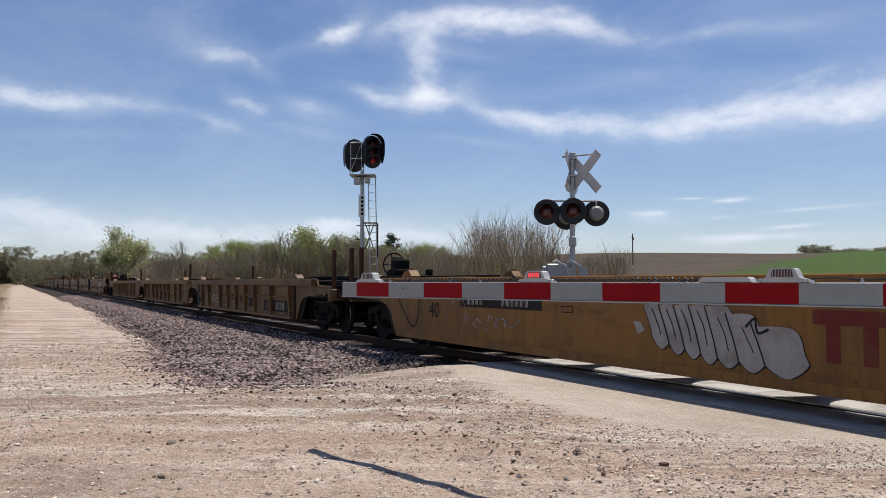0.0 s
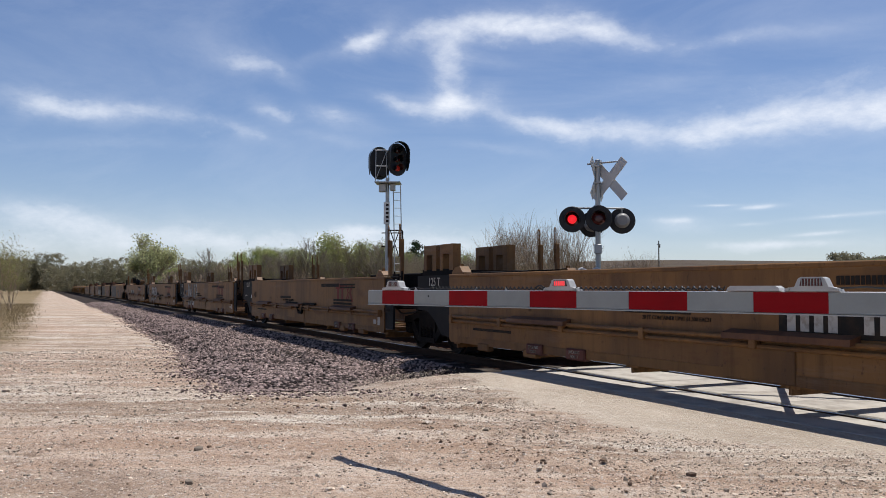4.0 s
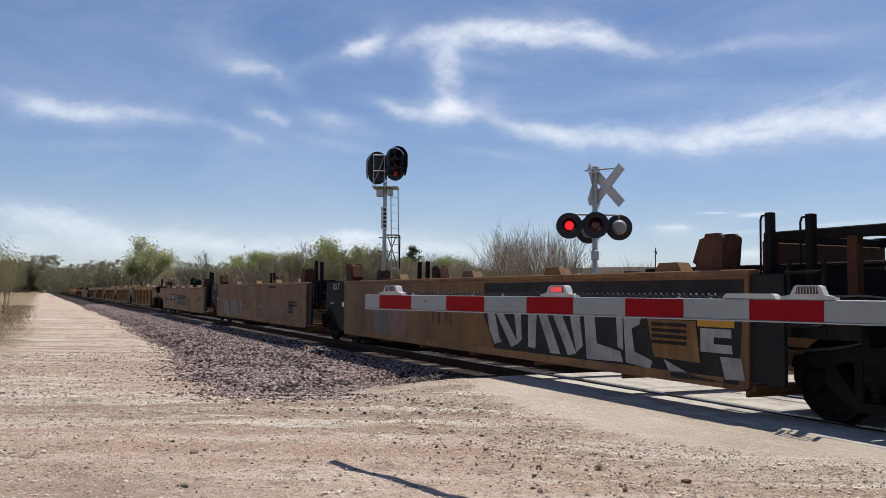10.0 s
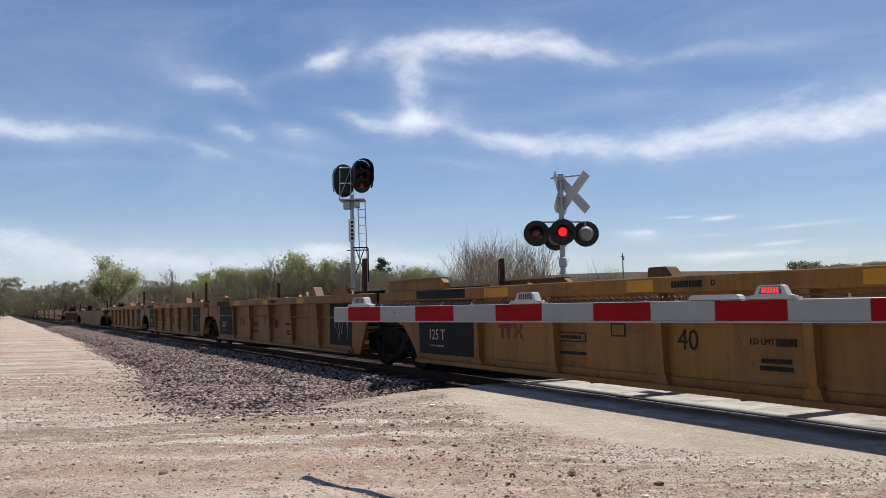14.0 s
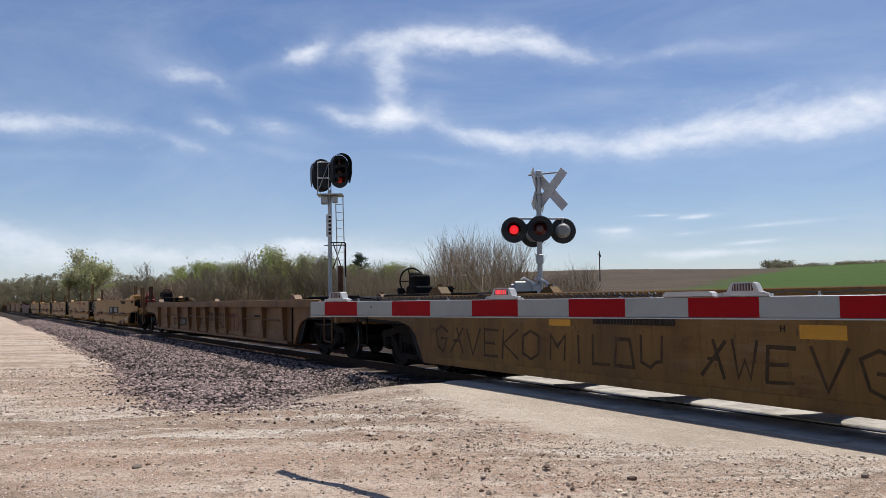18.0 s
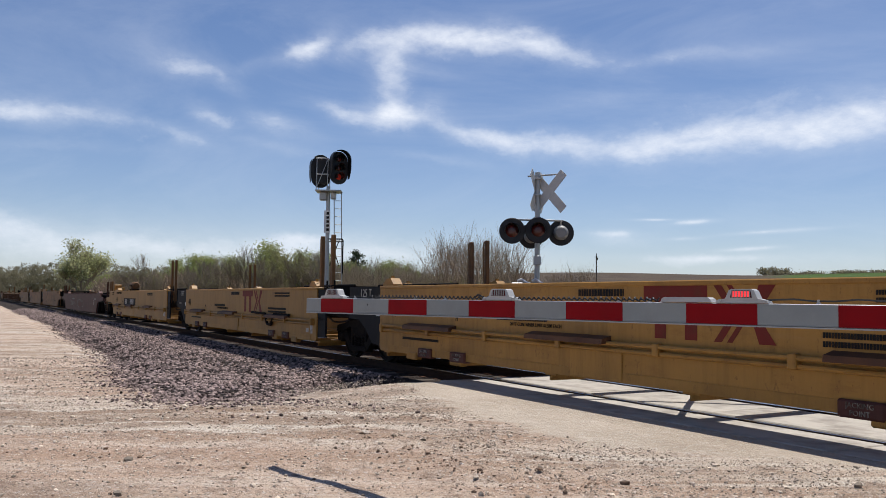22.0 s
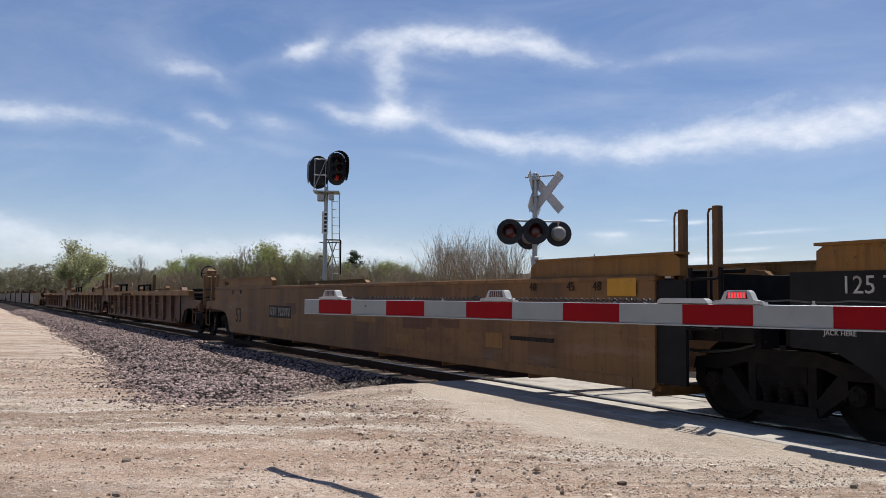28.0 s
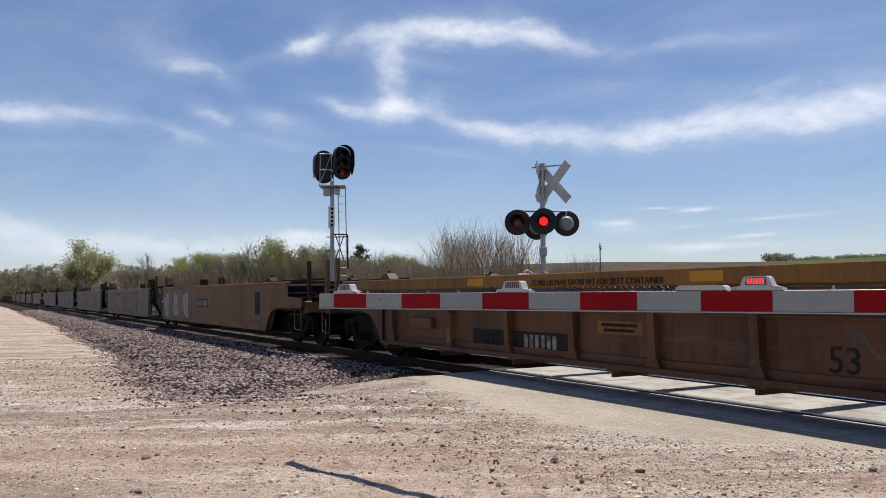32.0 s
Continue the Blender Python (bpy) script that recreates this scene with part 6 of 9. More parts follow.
# --- paint schemes ---
def decor_deep_first(u, i, yl, b0, b1, zt, zb, L):
    mark(u, "40", -7.55, yl, 0.80, 0.42, M_LETTER_B)
    number_board(u, 0, yl, 1.05, 0.20, x0=-6.5, x1=-3.9)
    line_art(u, [(-9.2, 0.98), (-8.8, 0.62), (-8.5, 0.45), (-8.3, 0.62), (-8.2, 1.0)], yl, M_SPRAY_K, 0.04)
    line_art(u, [(-7.05, 0.5), (-7.0, 0.85), (-6.5, 1.05), (-6.3, 0.8), (-6.45, 0.45)], yl, M_LETTER_P, 0.025)
    add_tag(u, yl, -6.2, -5.2, 0.5, 0.85, M_LETTER_P, 4, 0.025)
    add_tag(u, yl, -5.2, -4.5, 0.5, 0.85, M_LETTER_P, 14, 0.025)
    plate(u, -3.4, -3.1, yl, 0.90, 1.0, M_LETTER_B, "small black outlined notice")
    plate(u, -3.38, -3.12, yl - 0.003, 0.915, 0.985, M_YELLOW)
    # one long piece of round-footed silver letters with black outlines
    for k, (xa, xb, top, foot) in enumerate(((-1.45, -1.12, 1.06, 0.52), (-1.16, -0.86, 1.06, 0.47), (-0.90, -0.60, 1.06, 0.44), (-0.64, -0.34, 1.06, 0.40), (-0.38, -0.02, 1.06, 0.38), (-0.06, 0.34, 0.98, 0.36), (0.30, 0.86, 0.86, 0.34))):
        lean = -0.14
        pts = [(xa + lean, top), (xb + lean, top), (xb, (top + foot) / 2), (xb + 0.03, foot + 0.14), ((xa + xb) / 2 + 0.05, foot), (xa + 0.05, foot + 0.12), (xa, (top + foot) / 2)]
        flat_form(u, [(px + 0.012 * (1 if px > (xa + xb) / 2 else -1), pz - 0.012) for px, pz in pts], yl, M_SPRAY_K, "", 0.004 + 0.0006 * k, True)
        flat_form(u, pts, yl, M_SPRAY_W, "round-footed silver letter form", 0.0072 + 0.0006 * k, True)
    for xa, top, foot in ((-1.16, 1.06, 0.50), (-0.90, 1.06, 0.47), (-0.64, 1.06, 0.44), (-0.38, 1.06, 0.41), (-0.06, 0.99, 0.38), (0.30, 0.9, 0.38)):
        line_art(u, [(xa - 0.14, top), (xa - 0.02, (top + foot) / 2), (xa + 0.06, foot + 0.05)], yl - 0.009, M_SPRAY_K, 0.02)
        line_art(u, [(xa - 0.26, top - 0.05), (xa - 0.16, top - 0.22), (xa - 0.10, foot + 0.2)], yl - 0.009, M_SPRAY_K, 0.014)
    flat_form(u, [(-1.78, 0.84), (-1.66, 0.84), (-1.56, 0.74), (-1.70, 0.68)], yl, M_SPRAY_W, "", 0.005)
    line_art(u, [(0.1, 0.86), (0.22, 0.95), (0.26, 0.8), (0.4, 0.84)], yl - 0.010, M_SPRAY_K, 0.03)
    red_logo(u, 0.95, yl, 0.55, 0.52, M_LOGO_F)


def decor_400(u, i, yl, b0, b1, zt, zb, L):
    if i == 0:
        spray_word(u, "BANEE", -5.6, -3.95, 0.52, 0.85, yl, M_LETTER_W, 0.035, 8)
        plate(u, -3.26, -2.91, yl, 0.48, 0.74, M_BROWN, "small brown plate")
        bars(u, -3.1, yl, 0.86, 0.6, 0.045, M_LETTER_B)
        bars(u, -1.55, yl, 0.84, 0.7, 0.05, M_LETTER_B)
        bars(u, -1.55, yl, 0.74, 0.5, 0.045, M_LETTER_B)
        mark(u, "40", -0.32, yl, 0.74, 0.50, M_LETTER_B)
        plate(u, 0.71, 1.22, yl, 0.50, 0.80, M_LETTER_B, "black data plate")
        bars(u, 0.83, yl - 0.003, 0.68, 0.16, 0.03, M_LETTER_P)
        number_board(u, 0, yl, 0.60, 0.24, M_MAROON, 2.64, 5.35, 0.42)
        plate(u, b0 - 0.6, -7.15, yl - 0.001, zb, zt - 0.2, M_BLACKPAINT, "black painted end panel")
        add_tag(u, yl - 0.002, -8.1, -7.3, 0.5, 1.0, M_LETTER_P, 18, 0.03)
    elif i == 1:
        plate(u, b0 - 0.3, -6.18, yl - 0.001, zb, zt - 0.2, M_BLACKPAINT, "black painted end panel")
        spray_word(u, "SAYDE", -4.15, -3.05, 0.60, 0.88, yl, M_SPRAY_K, 0.03, 9)
        line_art(u, [(-3.6, 0.5), (-3.35, 0.55), (-3.1, 0.42)], yl, M_SPRAY_K, 0.03)
        plate(u, -2.32, -2.01, yl, 0.49, 0.78, M_MAROON, "small maroon plate")
        plate(u, -1.09, 0.90, yl, 0.46, 0.82, M_LETTER_B, "dark faded sign panel")
        flat_form(u, [(-0.98, 0.78), (-0.42, 0.78), (-0.5, 0.66), (-0.55, 0.5), (-0.78, 0.5), (-0.74, 0.68), (-0.98, 0.66)], yl - 0.002, M_TAN, "", 0.004)
        for k in range(4):
            plate(u, -0.46 + 0.05 * k, -0.02, yl - 0.003, 0.52 + 0.07 * k, 0.555 + 0.07 * k, M_TAN, "faded sign bar")
            plate(u, 0.08, 0.46 - 0.05 * k, yl - 0.003, 0.52 + 0.07 * k, 0.555 + 0.07 * k, M_TAN, "faded sign bar")
        flat_form(u, [(0.42, 0.78), (0.76, 0.78), (0.62, 0.63), (0.80, 0.5), (0.5, 0.5)], yl - 0.002, M_TAN, "", 0.004)
        mark(u, "40", 1.91, yl, 0.70, 0.54, M_LETTER_B)
    else:
        number_board(u, 0, yl, 0.60, 0.20, M_BLACKPAINT, -5.1, -2.29, 0.46)
        mark(u, "40", 0.18, yl, 0.70, 0.54, M_LETTER_B)
        mark(u, "LD LMT", 1.48, yl, 0.80, 0.13, M_LETTER_B)
        bars(u, 2.0, yl, 0.80, 0.42, 0.10, M_LETTER_B)
        bars(u, 1.7, yl, 0.60, 0.7, 0.09, M_LETTER_B)
        add_tag(u, yl, 4.2, 5.4, 0.6, 0.95, M_SPRAY_K, 19, 0.03)
    mark(u, "PER UNIT", 2.9 if i != 1 else 3.4, yl, 0.62, 0.09, M_LETTER_B)


def decor_rod(u, i, yl, b0, b1, zt, zb, L, fresh=False):
    if fresh and i in (1, 2, 3):
        red_logo(u, 1.0, yl, 0.92, 0.62)
        bars(u, 0.2, yl, 1.46, 0.9, 0.09, M_LETTER_B)
    elif not fresh:
        red_logo(u, b1 - 3.6, yl, 1.02, 0.46)
        bars(u, (b0 + b1) / 2 + 2.8, yl, 1.45, 1.6, 0.09, M_LETTER_B)
    mark(u, "40", -4.94 if i == 4 and fresh else b0 + 0.6, yl, 1.12, 0.36, M_LETTER_B)
    if not (fresh and i in (0, 4)):
        mark(u, "L", -2.7, yl, 1.08, 0.12, M_LETTER_B)
        bars(u, -1.6, yl, 1.08, 1.3, 0.07, M_LETTER_B)
        mark(u, "20 FT CONTAINER LIMIT 61,500 EACH", -1.25, yl, 0.99, 0.075, M_LETTER_B)
    bars(u, b0 + 1.7, yl, 0.62, 1.4, 0.045, M_LETTER_B)
    for k in range(2):
        if not (fresh and i in (0, 4)):
            bars(u, 4.2, yl, 1.05 - 0.085 * k, 1.5, 0.055, M_LETTER_B)
        bars(u, 4.6, yl, 1.46 - 0.07 * k, 1.2, 0.045, M_LETTER_B)
    mark(u, "L 261-6", b1 + 0.2, yl, 0.86, 0.12, M_LETTER_B)
    plate(u, b1 - 0.7, b1 - 0.52, yl, 0.52, 0.62, M_LETTER_W, "small pale notice")
    plate(u, b1 - 0.42, b1 - 0.26, yl, 0.50, 0.72, M_LETTER_W, "small pale notice")
    mark(u, "H", b0 + 3.0, yl, 1.03, 0.12, M_LETTER_B)
    if i in (0, 4):
        xa, xb = {(0, True): (-0.7, 2.9), (4, True): (-2.6, 0.9), (0, False): (b1 - 5.6, b1 - 3.4), (4, False): (b0 + 3.2, b0 + 5.6)}[(i, fresh)]
        number_board(u, 0, yl, 1.04, 0.24, M_LETTER_W, x0=xa, x1=xb)


def decor_rod_old(u, i, yl, b0, b1, zt, zb, L):
    decor_rod(u, i, yl, b0, b1, zt, zb, L)
    if i == 0:
        add_graffiti(u, yl, b1 - 3.6, b1 - 1.6, 0.6, 1.45, [M_SPRAY_W], M_SPRAY_K, 31, 4, 0.3)
    if i == 2:
        for pts in (((-4.83, 1.56), (-4.80, 0.45)), ((-4.52, 1.40), (-4.36, 0.50), (-4.20, 1.05)), ((-4.14, 1.05), (-4.08, 1.56), (-4.00, 0.45)), ((-3.72, 1.56), (-3.66, 0.75), (-3.46, 0.48), (-3.14, 0.48), (-2.96, 0.75), (-2.98, 1.57)),
                    ((-2.72, 1.55), (-2.68, 0.95)), ((-2.4, 1.56), (-2.1, 1.5), (-2.0, 1.2), (-2.3, 1.0))):
            for wd, dx, mat, d in ((0.30, -0.06, M_SPRAY_K, 0.003), (0.19, 0.03, M_SPRAY_W, 0.006)):
                bm = bmesh.new()
                ribbon(bm, [(px + dx, pz) for px, pz in pts], wd, yl - d)
                part("graffiti", bm, mat, u, "tall white sprayed stroke" if mat is M_SPRAY_W else "")
        for k, (xa, xb, za, zb2) in enumerate(((-7.0, -6.2, 0.55, 1.0), (-6.3, -5.8, 0.85, 1.1), (-5.9, -5.4, 0.82, 1.02), (-5.4, -5.05, 0.85, 1.0))):
            add_tag(u, yl, xa, xb, za, zb2, M_SPRAY_B, 61 + k, 0.028)
        add_tag(u, yl, b0 + 0.3, b0 + 1.6, 1.1, 1.4, M_SPRAY_B, 35, 0.04)
        add_tag(u, yl, b0 - 0.2, b0 + 0.9, 0.5, 1.0, M_SPRAY_B, 36, 0.03)
    if i == 3:
        add_graffiti(u, yl, b0 + 1.6, b0 + 4.6, 0.5, 1.5, [M_SPRAY_W], M_SPRAY_K, 37, 3, 0.62)
        add_tag(u, yl, b0 + 4.8, b0 + 5.8, 0.5, 1.0, M_SPRAY_K, 38, 0.03)
    if i == 4:
        add_tag(u, yl, b1 - 4.5, b1 - 2.5, 1.1, 1.5, M_SPRAY_B, 39, 0.05)
    if i in (1, 3):
        bm = bmesh.new()
        x = (b0 + b1) / 2
        bm_line(bm, [(x - 1.6, yl - 0.06, 0.92), (x - 0.4, yl - 0.06, 0.90), (x - 0.15, yl - 0.06, 0.62), (x + 0.15, yl - 0.06, 0.62), (x + 0.4, yl - 0.06, 0.9), (x + 1.6, yl - 0.06, 0.9)], 0.035)
        part("bent_pipe", bm, M_IRON, u, "black pipe with a low bend")


def decor_rod_fresh(u, i, yl, b0, b1, zt, zb, L):
    if i in (0, 4):
        mark(u, "S-2054-11 REEFER CLEARANCE", 4.5 if i == 0 else -4.3, yl, zt - 0.10, 0.13, M_LETTER_B)
        mark(u, "CAR EQUIPPED WITH", 7.45 if i == 0 else -6.4, yl - 0.005, zt - 0.09, 0.07, M_LETTER_B)
        mark(u, "TWO HANDBRAKES", 7.45 if i == 0 else -6.4, yl - 0.005, zt - 0.17, 0.07, M_LETTER_B)
    decor_rod(u, i, yl, b0, b1, zt, zb, L, True)
    if i == 3:
        bm = bmesh.new()
        x = 3.75
        bm_line(bm, [(x - 1.6, yl - 0.06, 0.92), (x - 0.4, yl - 0.06, 0.90), (x - 0.15, yl - 0.06, 0.62), (x + 0.15, yl - 0.06, 0.62), (x + 0.4, yl - 0.06, 0.9), (x + 1.6, yl - 0.06, 0.9)], 0.035)
        part("bent_pipe", bm, M_IRON, u, "black pipe with a low bend")


def decor_smooth(u, i, yl, b0, b1, zt, zb, L):
    h = L / 2
    seat = shape("chord_seat", M_TAN, lambda bm: bm_prism(bm, [(-0.26, 0), (0.26, 0), (0.17, 0.12), (-0.17, 0.12)], -0.1, 0.1))
    for x in (-3.3, 0.2, 3.1, 5.8):
        put("chord_seat", seat, u, pose(x, -1.3, zt + 0.01))
    bars(u, b1 - 1.4, yl, 1.05, 0.8, 0.05, M_LETTER_B)
    bars(u, b1 - 1.4, yl, 0.95, 0.9, 0.05, M_LETTER_B)
    if i == 0:
        # yellow patch with the well length over a black end, a white run beside it, then grey and sand-coloured pieces
        flat_form(u, [(-8.0, 1.06), (-7.34, 1.08), (-7.25, 0.36), (-7.75, 0.36)], yl, M_YELLOW, "yellow patch of paint")
        plate(u, -8.1, -7.3, yl - 0.001, 1.0, 1.10, M_SAFETY, "bright yellow band")
        mark(u, "40", -7.66, yl - 0.003, 0.76, 0.46, M_LETTER_B)
        line_art(u, [(-7.24, 1.5), (-7.16, 1.0), (-7.1, 0.6), (-6.98, 0.36)], yl - 0.002, M_SPRAY_W, 0.09)
        spray_word(u, "BES", -7.8, -7.2, 0.40, 0.58, yl - 0.004, M_LETTER_P, 0.022, 143)
        add_graffiti(u, yl, -6.9, -1.2, 0.36, 1.56, [M_SPRAY_G, M_GREYCAR], M_SPRAY_K, 41, 7, 0.34, M_SPRAY_G)
        number_board(u, 1.6, yl, 1.06, 0.2)
        flat_form(u, [(1.5, 0.95), (2.6, 0.95), (3.0, 0.6), (2.7, 0.45), (1.9, 0.5)], yl, M_SPRAY_G, "grey form edged in white", 0.006, True)
        line_art(u, [(1.2, 1.0), (1.4, 0.6), (1.9, 0.42), (2.9, 0.42), (3.2, 0.6), (3.1, 1.0)], yl - 0.004, M_SPRAY_W, 0.04)
        add_graffiti(u, yl, 3.4, 6.2, 0.36, 1.5, [M_TAN, M_SPRAY_P], M_BROWN, 141, 4, 0.2, M_TAN)
    elif i == 1:
        add_graffiti(u, yl, -6.4, -1.6, 0.36, 1.56, [M_SPRAY_G], M_SPRAY_K, 42, 5, 0.32, M_SPRAY_G)
        flat_form(u, [(-1.5, 1.2), (0.9, 1.2), (1.2, 0.5), (-1.2, 0.5)], yl, M_YELLOW, "yellow painted sign panel")
        red_logo(u, -1.2, yl - 0.003, 0.66, 0.42, M_BROWN)
        for k, (xa, xb) in enumerate(((1.1, 2.2), (2.0, 3.2), (3.1, 4.3), (4.2, 5.2), (5.1, 6.1))):
            flat_form(u, [(xa, 1.06), (xb - 0.15, 1.06), (xb, 0.8), (xb - 0.1, 0.42), (xa + 0.15, 0.42), (xa + 0.05, 0.7)], yl, (M_SPRAY_P, M_MAROON)[k % 2], "dusty pink letter form", 0.004 + 0.0008 * k)
            line_art(u, [(xa + 0.1, 1.04), (xa + 0.3, 0.6), (xa + 0.75, 0.5), (xb - 0.2, 0.62), (xb - 0.12, 1.0)], yl - 0.006, M_SPRAY_P, 0.06)
        flat_form(u, [(6.05, 1.06), (7.0, 1.06), (6.85, 0.5), (6.2, 0.5)], yl, M_SPRAY_P, "", 0.005)
        plate(u, 5.62, 6.5, yl - 0.009, 0.70, 1.05, M_YELLOW, "yellow notice plate")
        for k in range(4):
            bars(u, 6.05, yl - 0.012, 0.98 - 0.075 * k, 0.66, 0.045, M_LETTER_B)
        plate(u, 6.95, 7.1, yl - 0.004, 0.95, 1.08, M_SAFETY, "small yellow plate")
    elif i == 2:
        flat_form(u, [(1.05, 1.56), (1.05, 0.98), (1.45, 0.42), (3.4, 0.36), (7.1, 0.36), (7.2, 1.56)], yl, M_SPRAY_K, "black sprayed ground")
        flat_form(u, [(-1.57, 1.08), (1.03, 1.08), (1.35, 0.45), (-0.9, 0.45)], yl, M_YELLOW, "yellow painted sign panel")
        red_logo(u, -1.25, yl - 0.004, 0.76, 0.34, M_BROWN)
        for k in range(3):
            flat_form(u, [(-4.6 + k, 1.1), (-3.7 + k, 1.1), (-3.5 + k, 0.5), (-4.3 + k, 0.45)], yl, (M_GREYCAR, M_SPRAY_P, M_TAN)[k], "pale worn letter form", 0.003, True)
        # white blade-like letters
        for k, pts in enumerate((((1.15, 1.1), (1.42, 1.1), (1.62, 0.62), (1.72, 0.55), (1.45, 0.5), (1.25, 0.75)), ((1.42, 1.12), (1.66, 1.12), (2.25, 0.55), (2.02, 0.48)), ((2.10, 1.12), (2.32, 1.12), (2.36, 0.62), (2.22, 0.55)),
                                 ((2.55, 1.12), (2.82, 1.12), (2.78, 0.5), (2.56, 0.52)), ((2.84, 1.10), (3.10, 1.08), (3.50, 0.46), (3.22, 0.46)), ((3.22, 1.14), (3.48, 1.14), (3.92, 0.50), (3.70, 0.46)),
                                 ((3.72, 1.14), (3.98, 1.14), (4.08, 0.62), (3.92, 0.52)), ((4.10, 1.14), (4.36, 1.14), (4.42, 0.68), (4.95, 0.60), (5.02, 0.46), (4.18, 0.44)), ((4.86, 1.12), (5.0, 1.12), (5.02, 0.62), (4.90, 0.66)),
                                 ((5.02, 1.12), (5.42, 1.12), (5.36, 0.98), (5.20, 0.92), (5.26, 0.62), (5.62, 0.52), (5.58, 0.42), (5.08, 0.46)), ((5.84, 0.56), (6.3, 0.42), (6.9, 0.36), (6.0, 0.34)),
                                 ((6.5, 0.98), (7.0, 0.98), (7.0, 0.88), (6.72, 0.88), (6.72, 0.80), (7.0, 0.80), (7.02, 0.70), (6.5, 0.70)), ((6.82, 0.66), (7.15, 0.66), (7.2, 0.42), (6.9, 0.40)))):
            flat_form(u, pts, yl, M_SPRAY_W, "tall white sprayed letter form", 0.006 + 0.0003 * k)
        flat_form(u, [(5.53, 1.06), (6.42, 1.06), (6.5, 0.56), (5.66, 0.58)], yl, M_YELLOW, "yellow notice panel", 0.012)
        for k in range(4):
            bars(u, 5.95, yl - 0.014, 1.0 - 0.075 * k, 0.66, 0.045, M_LETTER_B)
        plate(u, 6.45, 7.05, yl - 0.008, 1.0, 1.08, M_SAFETY, "bright yellow band")
        # tall open frame with an air reservoir over the shared truck
        for y in (-0.95, 0.95):
            put("frame_beam", shape("frame_beam", M_IRON, lambda bm: bm_block(bm, 7.0, 9.9, -0.05, 0.05, 2.0, 2.12, 0.012)), u, pose(0, y, 0))
            for x in (7.05, 8.2, 9.8):
                put("frame_post", shape("frame_post", M_RUST, lambda bm: bm_block(bm, -0.06, 0.06, -0.06, 0.06, 1.1, 2.02, 0.012)), u, pose(x, y, 0))
        for x in (7.05, 8.5, 9.8):
            put("frame_tie", shape("frame_tie", M_IRON, lambda bm: bm_block(bm, -0.06, 0.06, -0.95, 0.95, 2.0, 2.1, 0.012)), u, pose(x, 0, 0))
        put("frame_panel", shape("frame_panel", M_RUST, lambda bm: bm_block(bm, -0.04, 0.04, -0.9, 0.9, 1.35, 2.0, 0.012)), u, pose(7.1, 0.0, 0))
        put("air_reservoir", shape("frame_reservoir", M_RUST, tank_mesh, True), u, pose(8.9, -0.2, 1.78), "rusty air reservoir")
        put("frame_rail", shape("frame_rail", M_IRON, lambda bm: bm_tube(bm, (6.2, -0.6, 1.72), (9.9, -0.6, 1.74), 0.035, seg=8)), u)
    elif i == 3:
        flat_form(u, [(-5.6, 1.05), (-1.75, 1.05), (-1.55, 0.45), (-4.9, 0.38)], yl, M_GREYCAR, "worn grey piece")
        for k in range(4):
            flat_form(u, [(-5.2 + 0.85 * k, 1.03), (-4.7 + 0.85 * k, 1.03), (-4.35 + 0.85 * k, 0.5), (-4.75 + 0.85 * k, 0.5)], yl, (M_SPRAY_P, M_SPRAY_G)[k % 2], "", 0.0055)
        flat_form(u, [(-1.75, 1.08), (0.75, 1.08), (1.0, 0.42), (-1.5, 0.42)], yl, M_YELLOW, "yellow painted sign panel")
        red_logo(u, -1.4, yl - 0.004, 0.66, 0.38, M_MAROON)
        for k, (xa, xb, za, zb2, mat) in enumerate(((1.25, 2.0, 0.62, 1.02, M_LETTER_P), (2.15, 2.9, 0.5, 0.68, M_SPRAY_T), (4.5, 5.1, 0.82, 1.04, M_SPRAY_T))):
            add_tag(u, yl, xa, xb, za, zb2, mat, 47 + k, 0.032)
        line_art(u, [(3.15, 1.05), (3.2, 0.8), (3.4, 0.7), (3.35, 0.55), (3.7, 0.42), (4.2, 0.40), (4.45, 0.5), (4.3, 0.8)], yl, M_LETTER_P, 0.03)
        spray_word(u, "RLS", 3.45, 4.0, 0.86, 1.05, yl, M_LETTER_P, 0.025, 50)
        spray_word(u, "SUE", 3.4, 3.95, 0.62, 0.82, yl, M_LETTER_P, 0.025, 51)
        for k in range(5):
            bars(u, 5.55, yl, 1.06 - 0.08 * k, 0.62 - 0.05 * (k % 3), 0.05, M_LETTER_B)
        bars(u, 3.2, yl - 0.016, zt - 0.13, 1.0, 0.06, M_LETTER_B)
    else:
        mark(u, "40", -4.95, yl, 0.86, 0.46, M_LETTER_B)
        number_board(u, 0, yl, 1.02, 0.24, M_LETTER_W, x0=-3.77, x1=-1.2)
        for xa, xb, hole in ((-0.24, 0.78, (0.1, 0.45, 0.78, 0.92)), (0.86, 1.86, (1.3, 1.75, 0.76, 0.90)), (1.9, 2.86, (2.25, 2.55, 0.74, 0.92))):
            flat_form(u, [(xa - 0.03, 1.14), (xb + 0.03, 1.14), (xb + 0.05, 0.56), (xa + 0.1, 0.60)], yl, M_LETTER_P, "", 0.003)
            flat_form(u, [(xa, 1.14), (xb, 1.14), (xb + 0.01, 0.59), (xa + 0.13, 0.63)], yl, M_SPRAY_K, "dark grey block letter with a pale outline", 0.006)
            plate(u, hole[0], hole[1], yl - 0.007, hole[2], hole[3], M_LETTER_P, "", 0.002)
        line_art(u, [(-0.62, 1.02), (-0.45, 0.9), (-0.5, 0.75), (-0.3, 0.68)], yl, M_SPRAY_K, 0.03)
